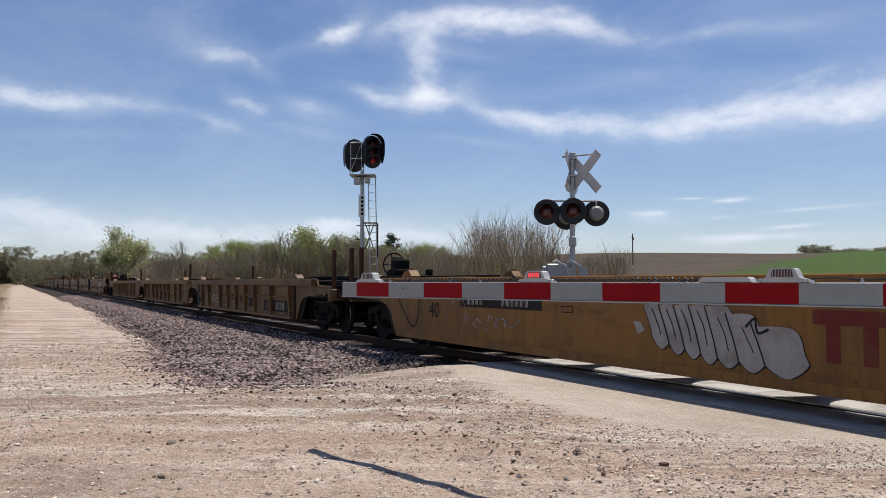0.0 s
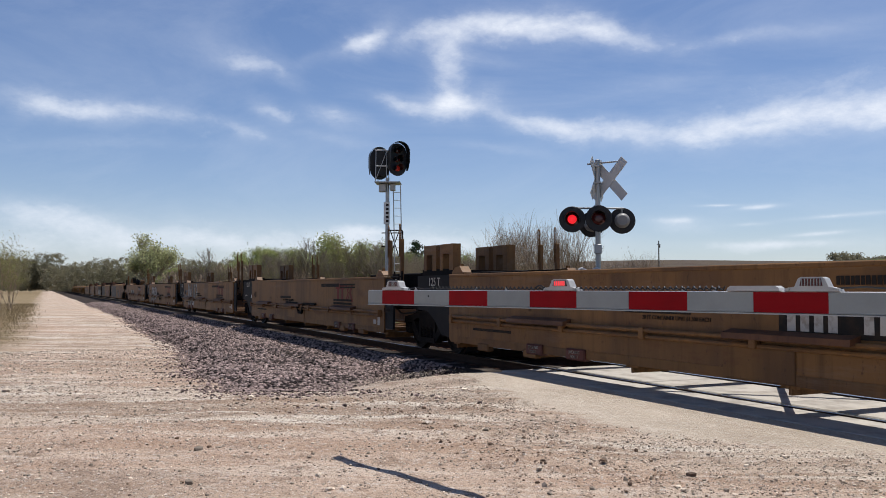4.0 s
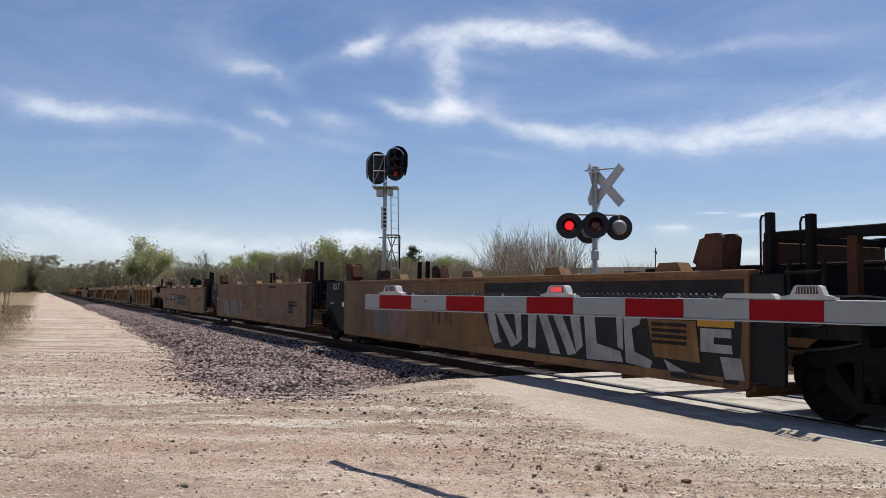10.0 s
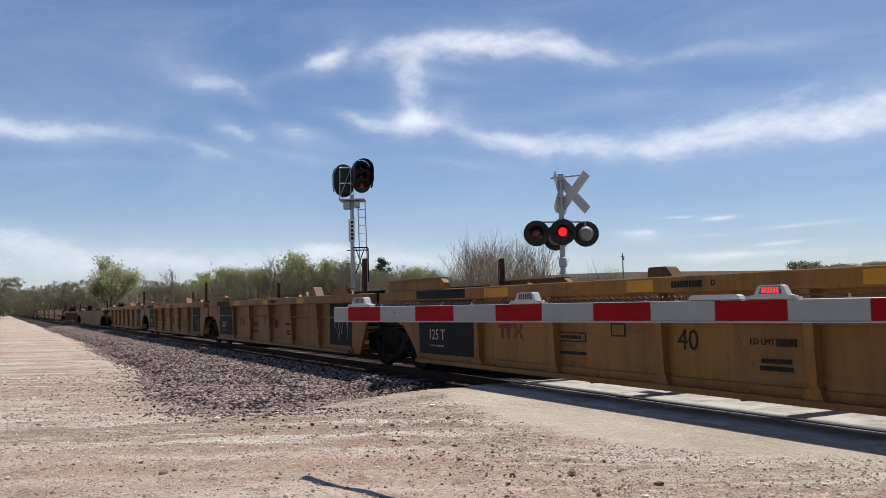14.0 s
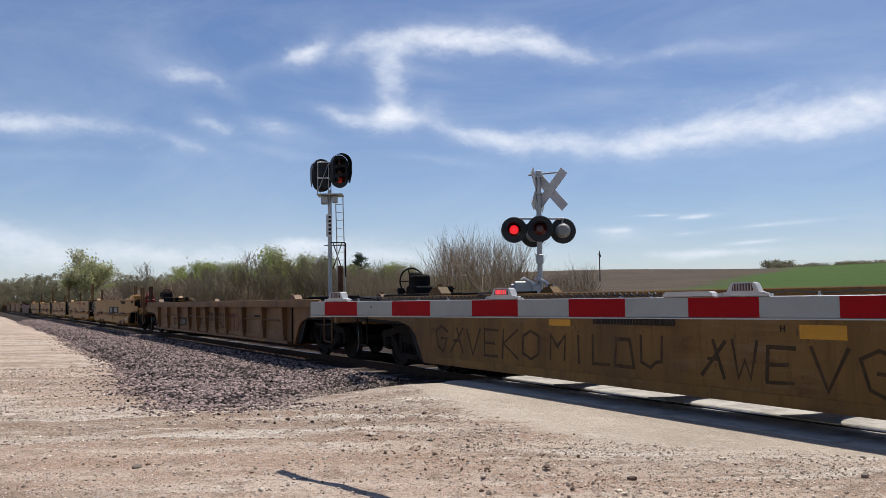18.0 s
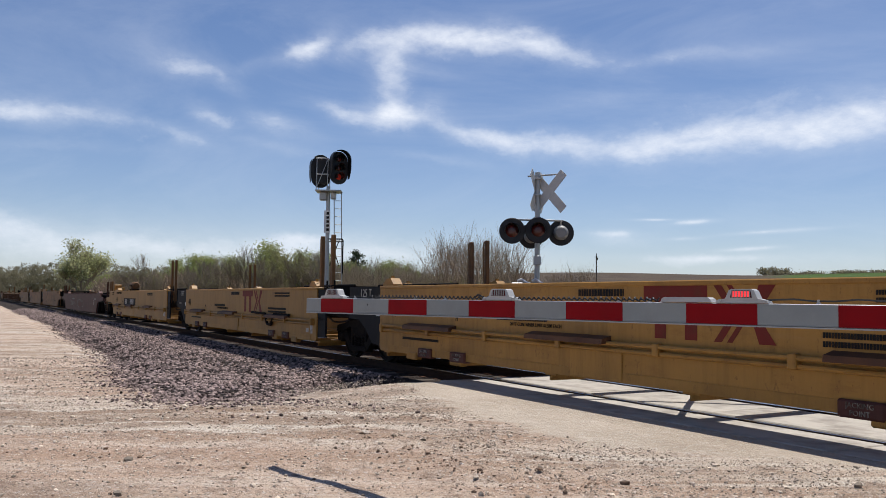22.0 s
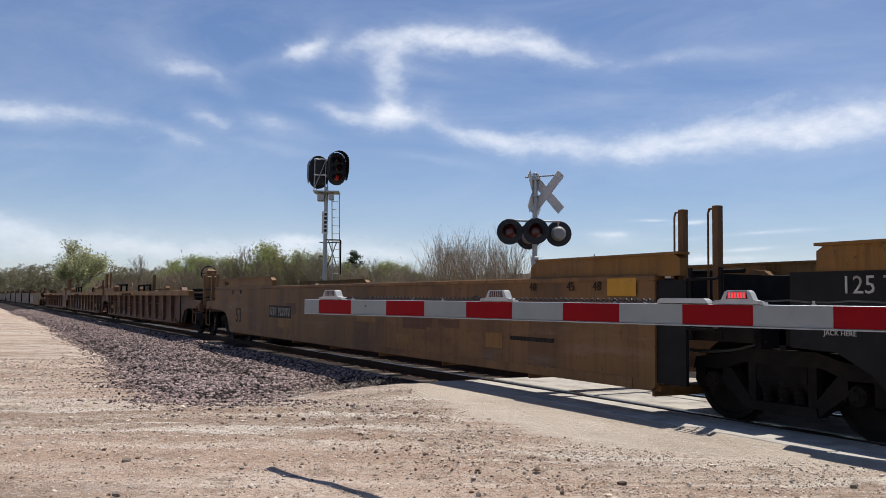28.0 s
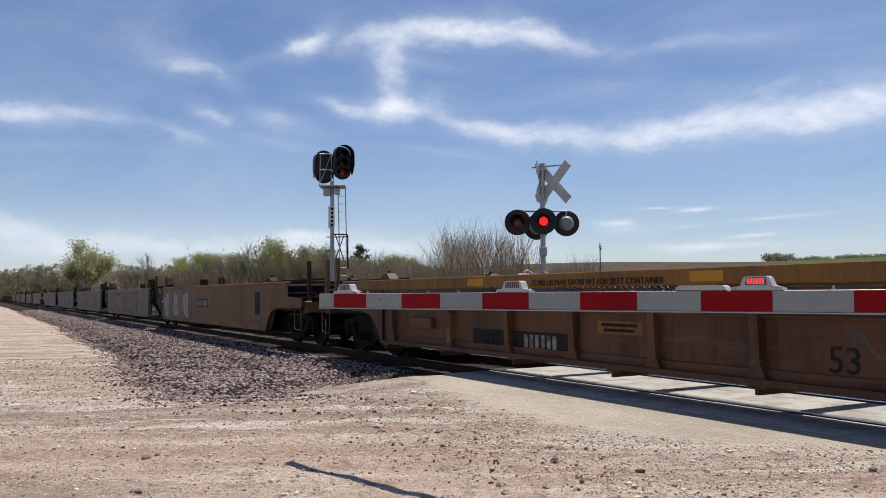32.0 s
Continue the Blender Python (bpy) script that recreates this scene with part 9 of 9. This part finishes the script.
def build_block_signal():
    sg = thing("railway_signal", "two-headed railway signal on a steel mast with ladder", "railway signal", at=pose(-29.9, 3.2, -0.12, 0, 0, 62.5))
    bm = bmesh.new()
    bm_tube(bm, (0, 0, 0), (0, 0, 5.75), 0.085, 0.075, seg=14)
    part("mast", bm, M_GALV, sg, "galvanised mast", True)
    bm = bmesh.new()
    bm_block(bm, -0.35, 0.35, -0.35, 0.35, -0.15, 0.12, 0.03)
    part("footing", bm, M_PANEL, sg, "concrete footing")
    signal_head(sg, 0.40, 0.25, 6.42, 1)
    signal_head(sg, -0.32, -0.10, 6.32, -1)
    bm = bmesh.new()
    bm_box(bm, -0.45, 0.5, -0.45, 0.45, 5.52, 5.56)
    for x in (-0.45, 0.5):
        bm_tube(bm, (x, -0.4, 5.55), (x, 0.4, 5.55), 0.02, seg=6)
    bm_block(bm, -0.32, -0.05, -0.16, 0.14, 5.2, 5.5, 0.02)
    bm_block(bm, 0.1, 0.3, -0.16, 0.14, 5.25, 5.5, 0.02)
    part("platform", bm, M_GALV, sg, "small service platform")
    bm = bmesh.new()
    for x in (-0.42, 0.0):
        for y in (-0.42, 0.42):
            bm_tube(bm, (x, y, 5.56), (x + 0.02, y, 6.75), 0.018, seg=6)
    for z in (6.15, 6.75):
        bm_line(bm, [(-0.42, -0.42, z), (0.02, -0.42, z), (0.02, 0.42, z), (-0.42, 0.42, z), (-0.42, -0.42, z)], 0.018, 6)
    bm_line(bm, [(-0.42, -0.42, 5.6), (0.0, -0.42, 6.7)], 0.015, 6)
    part("guard_rail", bm, M_GALV, sg, "pipe guard rail round the heads")
    bm = bmesh.new()
    for x in (0.24, 0.52):
        bm_tube(bm, (x + 0.1, 0.05, 0.0), (x - 0.02, 0.0, 5.56), 0.02, seg=6)
    for i in range(17):
        t = i / 17
        z = 0.3 + 5.2 * t
        bm_tube(bm, (0.34 - 0.12 * t, 0.03, z), (0.62 - 0.12 * t, 0.03, z), 0.012, seg=6)
    part("ladder", bm, M_GALV, sg, "steel ladder")
    bm = bmesh.new()
    bm_line(bm, [(0.05, -0.05, 3.72), (0.56, -0.05, 3.72), (0.60, -0.05, 3.66), (0.60, -0.05, 2.4)], 0.025, 6)
    bm_line(bm, [(0.12, 0.05, 3.7), (0.45, 0.05, 2.7)], 0.02, 6)
    bm_line(bm, [(0.45, 0.05, 3.7), (0.10, 0.05, 2.7)], 0.02, 6)
    bm_line(bm, [(-0.22, 0, 3.62), (0.6, 0, 3.62)], 0.02, 6)
    bm_line(bm, [(-0.22, 0, 3.1), (0.05, 0, 3.1)], 0.02, 6)
    part("ladder_guard", bm, M_IRON, sg, "dark ladder guard frame")
    bm = bmesh.new()
    bm_box(bm, -0.13, 0.10, -0.12, -0.10, 3.95, 4.80)
    plate_ob = part("number_plate", bm, M_WHITE, sg, "narrow white plate with dark marks")
    for i in range(5):
        bm = bmesh.new()
        bm_box(bm, -0.04, 0.06, -0.124, -0.12, 4.02 + 0.155 * i, 4.12 + 0.155 * i)
        part("mark", bm, M_LETTER_B, plate_ob)
    # equipment case at its foot
    box = thing("signal_case", "grey steel signal equipment case beside the track", "equipment case", at=pose(-26.2, 5.6, -0.05, 0, 0, 0))
    bm = bmesh.new()
    bm_block(bm, -0.5, 0.5, -0.35, 0.35, 0.0, 1.25, 0.02)
    part("body", bm, M_GALV, box)
    bm = bmesh.new()
    bm_block(bm, -0.45, 0.45, -0.375, -0.35, 0.06, 1.18, 0.01)
    part("door", bm, M_GALV, box)


def build_pole():
    eye = Vector((0, -8.65, 0))
    for d, r, h in ((285, 0.2270, 10.6), (420, -0.258, 11.0)):
        p = eye + Vector((-0.8898, 0.4563, 0)) * d + Vector((0.4563, 0.8898, 0)) * d * r
        z = float(ground_height(np.array(p.x), np.array(p.y)))
        ob = thing("utility_pole", "slim weathered utility pole on the far field", "utility pole", "utility poles", at=pose(p.x, p.y, z, 0, 0, 20))
        bm = bmesh.new()
        bm_tube(bm, (0, 0, -0.3), (0, 0, h), 0.24, 0.17, seg=8)
        part("pole", bm, M_POLE, ob)
        bm = bmesh.new()
        bm_box(bm, -0.7, 0.7, -0.08, 0.08, h - 1.3, h - 1.1)
        bm_tube(bm, (0.35, 0, h - 2.3), (0.35, 0, h - 1.5), 0.22, seg=8)
        part("crossarm", bm, M_POLE, ob)


build_gate()
build_signal()
build_block_signal()
build_pole()

# ---- trees and brush ----
class Wood:
    """Collects tapered three-sided twigs into one mesh."""

    def __init__(self):
        self.v, self.f = [], []

    def twig(self, a, b, r0, r1, seg=3):
        way = (b - a).normalized()
        s = way.orthogonal().normalized()
        o = way.cross(s)
        n = len(self.v)
        for p, r in ((a, r0), (b, r1)):
            for k in range(seg):
                t = math.tau * k / seg
                self.v.append(tuple(p + (s * math.cos(t) + o * math.sin(t)) * r))
        for k in range(seg):
            j = (k + 1) % seg
            self.f.append((n + k, n + j, n + seg + j, n + seg + k))


def grow(wood, rnd, a, way, length, radius, depth, tips, spread=0.5, up=0.25, seg=3, split=(2, 4)):
    steps_n = 3
    p, d = a, way
    for i in range(steps_n):
        d = (d + Vector((rnd.uniform(-1, 1), rnd.uniform(-1, 1), rnd.uniform(-0.6, 1.0) * 0.8)) * 0.16 + Vector((0, 0, up * 0.12))).normalized()
        q = p + d * length / steps_n
        wood.twig(p, q, radius * (1 - 0.18 * i), radius * (1 - 0.18 * (i + 1)), seg)
        p = q
        if depth > 0 and i > 0:
            for _ in range(rnd.randint(*split)):
                turn = Vector((rnd.uniform(-1, 1), rnd.uniform(-1, 1), rnd.uniform(-0.3, 1))).normalized()
                nd = (d * (1 - spread) + turn * spread + Vector((0, 0, up * 0.5))).normalized()
                grow(wood, rnd, p, nd, length * rnd.uniform(0.5, 0.75), radius * 0.52, depth - 1, tips, spread, up, seg, split)
    tips.append(p)


def leaf_mesh(name, points, rnd, per, reach, size, mat, sliver=False):
    n = len(points) * per
    r = np.random.RandomState(rnd.randint(0, 9999))
    c = np.repeat(np.array([tuple(p) for p in points]), per, 0) + r.normal(0, reach, (n, 3)) * (1, 1, 0.75)
    a, b = r.normal(0, 1, (n, 3)), r.normal(0, 1, (n, 3))
    a /= np.linalg.norm(a, axis=1, keepdims=True)
    b -= a * (a * b).sum(1, keepdims=True)
    b /= np.linalg.norm(b, axis=1, keepdims=True)
    s = size * r.uniform(0.6, 1.4, (n, 1))
    if sliver:
        # fine upright twigs: long and narrow
        a = r.normal(0, 1, (n, 3)) * (0.55, 0.55, 0.3) + (0, 0, 0.9)
        a /= np.linalg.norm(a, axis=1, keepdims=True)
        b *= 0.09
        s = s * 2.2
    v = np.stack([c - a * s, c + b * s * 0.6, c + a * s, c - b * s * 0.6], 1).reshape(-1, 3)
    f = np.arange(4 * n).reshape(n, 4)
    me = bpy.data.meshes.new(name)
    me.from_pydata(v.tolist(), [], f.tolist())
    me.materials.append(mat)
    return me


def make_tree(name, label, category, seed, height, leaf, per, reach, size, spread=0.5, up=0.3, stems=1, depth=3, group="", trunk=0.3, twig_mat=None):
    """A thing with a trunk of limbs and, when leafy, a crown."""
    rnd = random.Random(seed)
    wood, tips = Wood(), []
    for s in range(stems):
        a = Vector((rnd.uniform(-0.35, 0.35) * (stems > 1) * stems * 0.25, rnd.uniform(-0.35, 0.35) * (stems > 1) * stems * 0.25, -0.1))
        way = Vector((rnd.uniform(-0.45, 0.45) * (stems > 1), rnd.uniform(-0.45, 0.45) * (stems > 1), 1)).normalized()
        if stems == 1:
            top = a + Vector((0, 0, height * trunk))
            wood.twig(a, top, height * 0.026, height * 0.02, 7)
            for k in range(5):
                t = math.tau * (k + rnd.random()) / 5
                w = Vector((math.cos(t) * 0.6, math.sin(t) * 0.6, rnd.uniform(0.5, 1.1))).normalized()
                grow(wood, rnd, top - Vector((0, 0, height * 0.06 * k * 0.5)), w, height * 0.30, height * 0.012, depth - 1, tips, spread, up)
            grow(wood, rnd, top, Vector((0, 0, 1)), height * 0.36, height * 0.015, depth - 1, tips, spread, up)
        else:
            grow(wood, rnd, a, way, height * rnd.uniform(0.4, 0.55), height * 0.0075, depth, tips, spread, up, 3, (1, 3))
    ob = thing(name, label, category, group)
    me = bpy.data.meshes.new("limbs")
    me.from_pydata(wood.v, [], wood.f)
    me.materials.append(twig_mat or (M_BARK if stems == 1 else M_TWIG))
    put("trunk" if stems == 1 else "twig_mass", me, ob)
    if per:
        put("crown", leaf_mesh("crown", tips, rnd, per, reach, size, leaf), ob)
    return ob


EYE0, AHEAD, ASIDE = Vector((0, -8.65, 0)), Vector((-0.8898, 0.4563, 0)), Vector((0.4563, 0.8898, 0))


def spot(aside, away):
    """Ground point so far away along the view and so far aside of it, as a ratio."""
    p = EYE0 + AHEAD * away + ASIDE * away * aside
    return Vector((p.x, p.y, float(ground_height(np.array(p.x), np.array(p.y)))))


def plant(master, aside, away, turn, scale):
    p = spot(aside, away)
    return copy_thing(master, Matrix.Translation(p) @ Matrix.Rotation(turn, 4, "Z") @ Matrix.Diagonal((scale, scale, scale, 1)))


def build_trees():
    rnd = random.Random(77)
    hide = []
    # bare shrubs behind the crossing signal
    shrubs = [make_tree("shrub", "bare grey-brown shrub thicket with fine twigs", "shrub", 200 + k, 4.0, M_LEAF_MID, 0, 0, 0, 0.42, 0.35, 6, 3, "shrubs beyond the track") for k in range(4)]
    hide += shrubs
    for i in range(30):
        a = 0.0 + 0.215 * i / 29 + rnd.uniform(-0.006, 0.006)
        s = 1.0 if 0.03 < a < 0.13 else 0.72
        plant(shrubs[i % 4], a, rnd.uniform(38, 50), rnd.uniform(0, 6.28), s * rnd.uniform(0.8, 1.15))
    for i in range(10):
        plant(shrubs[i % 4], rnd.uniform(-0.10, 0.02), rnd.uniform(55, 70), rnd.uniform(0, 6.28), rnd.uniform(0.7, 1.0))
    # bare trees at the wood's edge
    bare = [make_tree("bare_tree", "leafless young tree at the wood's edge", "tree", 300 + k, 6.9, M_LEAF_MID, 1, 0.25, 0.05, 0.5, 0.3, 1, 4, "bare trees at the wood's edge", 0.2) for k in range(3)]
    hide += bare
    for i in range(34):
        a = -0.335 + 0.30 * rnd.random()
        plant(bare[i % 3], a, rnd.uniform(80, 105), rnd.uniform(0, 6.28), rnd.uniform(0.55, 0.95))
    # fresh green trees
    green = [make_tree("leafy_tree", "broad tree in fresh light-green spring leaf", "tree", 400 + k, 7.9, M_LEAF_FRESH if k < 3 else M_LEAF_MID, 62, 0.48, 0.10, 0.55, 0.2, 1, 3,
                       "leafy trees of the wood", 0.22) for k in range(4)]
    hide += green
    for a, d, s in ((-0.165, 118, 1.12), (-0.145, 112, 1.10), (-0.185, 120, 1.0), (-0.125, 125, 1.02), (-0.21, 125, 0.95), (-0.235, 118, 0.9), (-0.10, 120, 0.95), (-0.25, 130, 1.0),
                    (-0.075, 105, 0.72), (-0.058, 110, 0.70), (-0.04, 118, 0.75), (-0.022, 100, 0.75), (-0.005, 112, 0.72), (0.01, 108, 0.62), (-0.09, 112, 0.8), (-0.275, 135, 0.9),
                    (0.03, 115, 0.62), (0.05, 120, 0.6)):
        plant(green[rnd.randint(0, 3)], a, d, rnd.uniform(0, 6.28), s)
    # the lone rounded tree and its lower neighbour
    lone = make_tree("lone_tree", "lone airy tree with pale green young leaves", "tree", 451, 9.2, M_LEAF_PALE, 5, 0.36, 0.14, 0.5, 0.22, 1, 4, "", 0.24)
    lone.matrix_basis = Matrix.Translation(spot(-0.383, 122)) @ Matrix.Rotation(1.0, 4, "Z")
    plant(green[1], -0.362, 135, 2.0, 0.62)
    plant(green[0], -0.243, 98, 0.4, 0.42)
    # conifers
    r = np.random.RandomState(5)
    for a, d, h in ((-0.0610, 128, 8.4), (-0.067, 132, 6.6)):
        p = spot(a, d)
        ob = thing("pine", "dark flat-topped pine above the brush", "tree", at=Matrix.Translation(p))
        wd = Wood()
        wd.twig(Vector((0, 0, -0.1)), Vector((0, 0, h)), 0.2, 0.05, 7)
        tips = []
        for k in range(60):
            z = h * (0.35 + 0.63 * (k / 60))
            t = r.uniform(0, 6.28)
            reach = (0.35 + 1.9 * math.sin(math.pi * (0.25 + 0.7 * k / 60))) * r.uniform(0.6, 1.1)
            q = Vector((math.cos(t) * reach, math.sin(t) * reach, z + 0.1))
            wd.twig(Vector((0, 0, z - 0.2)), q, 0.05, 0.02)
            tips += [q, q * 0.75 + Vector((0, 0, z * 0.25))]
        me = bpy.data.meshes.new("limbs")
        me.from_pydata(wd.v, [], wd.f)
        me.materials.append(M_BARK)
        put("trunk", me, ob)
        put("crown", leaf_mesh("crown", tips, random.Random(3), 14, 0.28, 0.16, M_LEAF_DARK), ob)
    # brush at the lot's far left edge
    edge = make_tree("edge_shrub", "thin shrub with first green buds in dry grass", "shrub", 461, 3.6, M_LEAF_MID, 5, 0.25, 0.045, 0.4, 0.35, 5, 3, "shrubs at the lot's edge")
    hide.append(edge)
    for a, d, s in ((-0.560, 62, 1.15), (-0.575, 52, 1.0), (-0.59, 66, 1.3), (-0.61, 55, 1.0), (-0.553, 80, 0.8), (-0.63, 60, 1.2)):
        plant(edge, a, d, rnd.uniform(0, 6.28), s)
    for ob in hide:
        for o in (*ob.children_recursive, ob):
            bpy.data.objects.remove(o)


def far_wood(name, label, spots, mat, seed, size, sliver=False, per=9):
    """Woods too far to count: trunks left out of sight inside uneven leaf masses, one sheet of foliage."""
    r = np.random.RandomState(seed)
    c = []
    for p, h, w in spots:
        n = int(26 * w)
        t, q = r.uniform(0, 6.28, n), np.sqrt(r.uniform(0, 1, n))
        z = h * r.uniform(0.08, 1, n) ** 0.8
        wide = w * (0.55 + 0.45 * np.sin(np.clip(z / h, 0, 1) * 2.6))
        for i in range(n):
            c.append(Vector((p.x + math.cos(t[i]) * q[i] * wide[i], p.y + math.sin(t[i]) * q[i] * wide[i], p.z + z[i])))
    ob = new(name, leaf_mesh(name, c, random.Random(seed), per, size * (2.2 if not sliver else 1.6), size, mat, sliver))
    tagged(ob, label, "woods", kind="stuff")


def build_far_woods():
    r = random.Random(9)
    row = []
    for i in range(70):
        a = -0.66 + 0.42 * i / 69
        row.append((spot(a, r.uniform(230, 300)), r.uniform(7.0, 10.5), r.uniform(3.5, 6)))
    for i in range(16):
        row.append((spot(-0.50 - 0.01 * i + r.uniform(-0.01, 0.01), 270), r.uniform(10, 13), r.uniform(4, 6)))
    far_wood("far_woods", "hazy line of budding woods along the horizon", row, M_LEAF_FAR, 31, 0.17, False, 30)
    row = [(spot(-0.30 + 0.36 * i / 59 + r.uniform(-0.004, 0.004), r.uniform(135, 150)), r.uniform(2.4, 4.0), r.uniform(2, 3.4)) for i in range(60)]
    far_wood("wood_understorey", "tangled grey-brown brush under the wood", row, M_TWIG, 32, 0.32, True, 22)
    row = [(spot(-0.34 + 0.40 * i / 39 + r.uniform(-0.01, 0.01), r.uniform(125, 140)), r.uniform(2.5, 5.2), r.uniform(1.4, 2.6)) for i in range(46)]
    far_wood("wood_leafing", "patches of young green leaf in the wood", row, M_LEAF_MID, 35, 0.11, False, 16)
    row = [(spot(-0.36 + 0.16 * i / 29 + r.uniform(-0.004, 0.004), r.uniform(84, 96)), r.uniform(2.5, 4.0), r.uniform(1.2, 2.0)) for i in range(30)]
    far_wood("edge_brush", "brown brush along the wood's edge", row, M_TWIG, 33, 0.22, True, 16)
    row = [(spot(0.432 + 0.012 * k, 450 + 6 * (k % 3)), h, w) for k, (h, w) in enumerate(((4.2, 3), (4.8, 4), (4.4, 4), (2.2, 3), (2.5, 3.5), (3.2, 4), (2.8, 3)))]
    row += [(spot(0.525 + 0.009 * k, 520), 5 + 0.2 * k, 6) for k in range(16)]
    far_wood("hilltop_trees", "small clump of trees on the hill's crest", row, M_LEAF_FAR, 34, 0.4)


def build_grass():
    """Dry weeds left of the lane and along the ballast's far side."""
    r = np.random.RandomState(41)
    k = 12000
    x, y = -27 - 70 * r.uniform(0, 1, k) ** 1.3, -9.7 - 9 * r.uniform(0, 1, k) ** 1.6 + 0.4 * r.normal(0, 1, k)
    h = r.uniform(0.04, 0.20, k) * np.clip((-x - 24) / 20, 0.25, 1.3)
    a, lean = r.uniform(0, 6.28, k), r.uniform(-0.16, 0.16, (k, 2))
    z = ground_height(x, y)
    base = np.stack([x, y, z], -1)
    side = np.stack([np.cos(a), np.sin(a), 0 * a], -1) * 0.013
    tip = base + np.stack([lean[:, 0], lean[:, 1], h], -1)
    v = np.stack([base - side, base + side, tip], 1).reshape(-1, 3)
    ob = solid("dry_grass", v.tolist(), np.arange(3 * k).reshape(k, 3).tolist(), M_DRYGRASS)
    tagged(ob, "dry straw-coloured weeds beside the lane", "grass", kind="stuff")


build_trees()
build_far_woods()
build_grass()


# ---- what moves ----
def blink(phases, total=32.0, period=1.195, first=0.05):
    """Times at which a lamp turns on and off."""
    out = []
    n = -1
    while first + n * period < total:
        out.append((first + (n + phases[0]) * period, first + (n + phases[1]) * period))
        n += 1
    return out


PHASE = {"L": (0.0, 0.373), "R": (0.485, 0.872), "a": (0.375, 0.872), "b": (-0.125, 0.37)}


def motions():
    for unit, station in UNITS:
        walk(unit, [(t, pose(station + SPEED * t, 0, 0)) for t in (0.0, 8.0, 16.0, 24.0, 32.0)])
    for glow, which, shown, back in GLOWS:
        on, off = Matrix.Translation(shown), Matrix.Translation(back)
        rows = {}
        state = off
        for a, b in blink(PHASE[which]):
            if a <= 0.0 < b:
                state = on
        rows[1] = state
        for a, b in blink(PHASE[which]):
            for t, m0, m1 in ((a, off, on), (b, on, off)):
                f = frame(t)
                if 2 < f < frame(32.0):
                    rows[f - 1] = m0
                    rows[f] = m1
        last = rows[max(rows)]
        rows[frame(32.0)] = last
        walk(glow, [((f - 1) / FPS, rows[f]) for f in sorted(rows)])


motions()
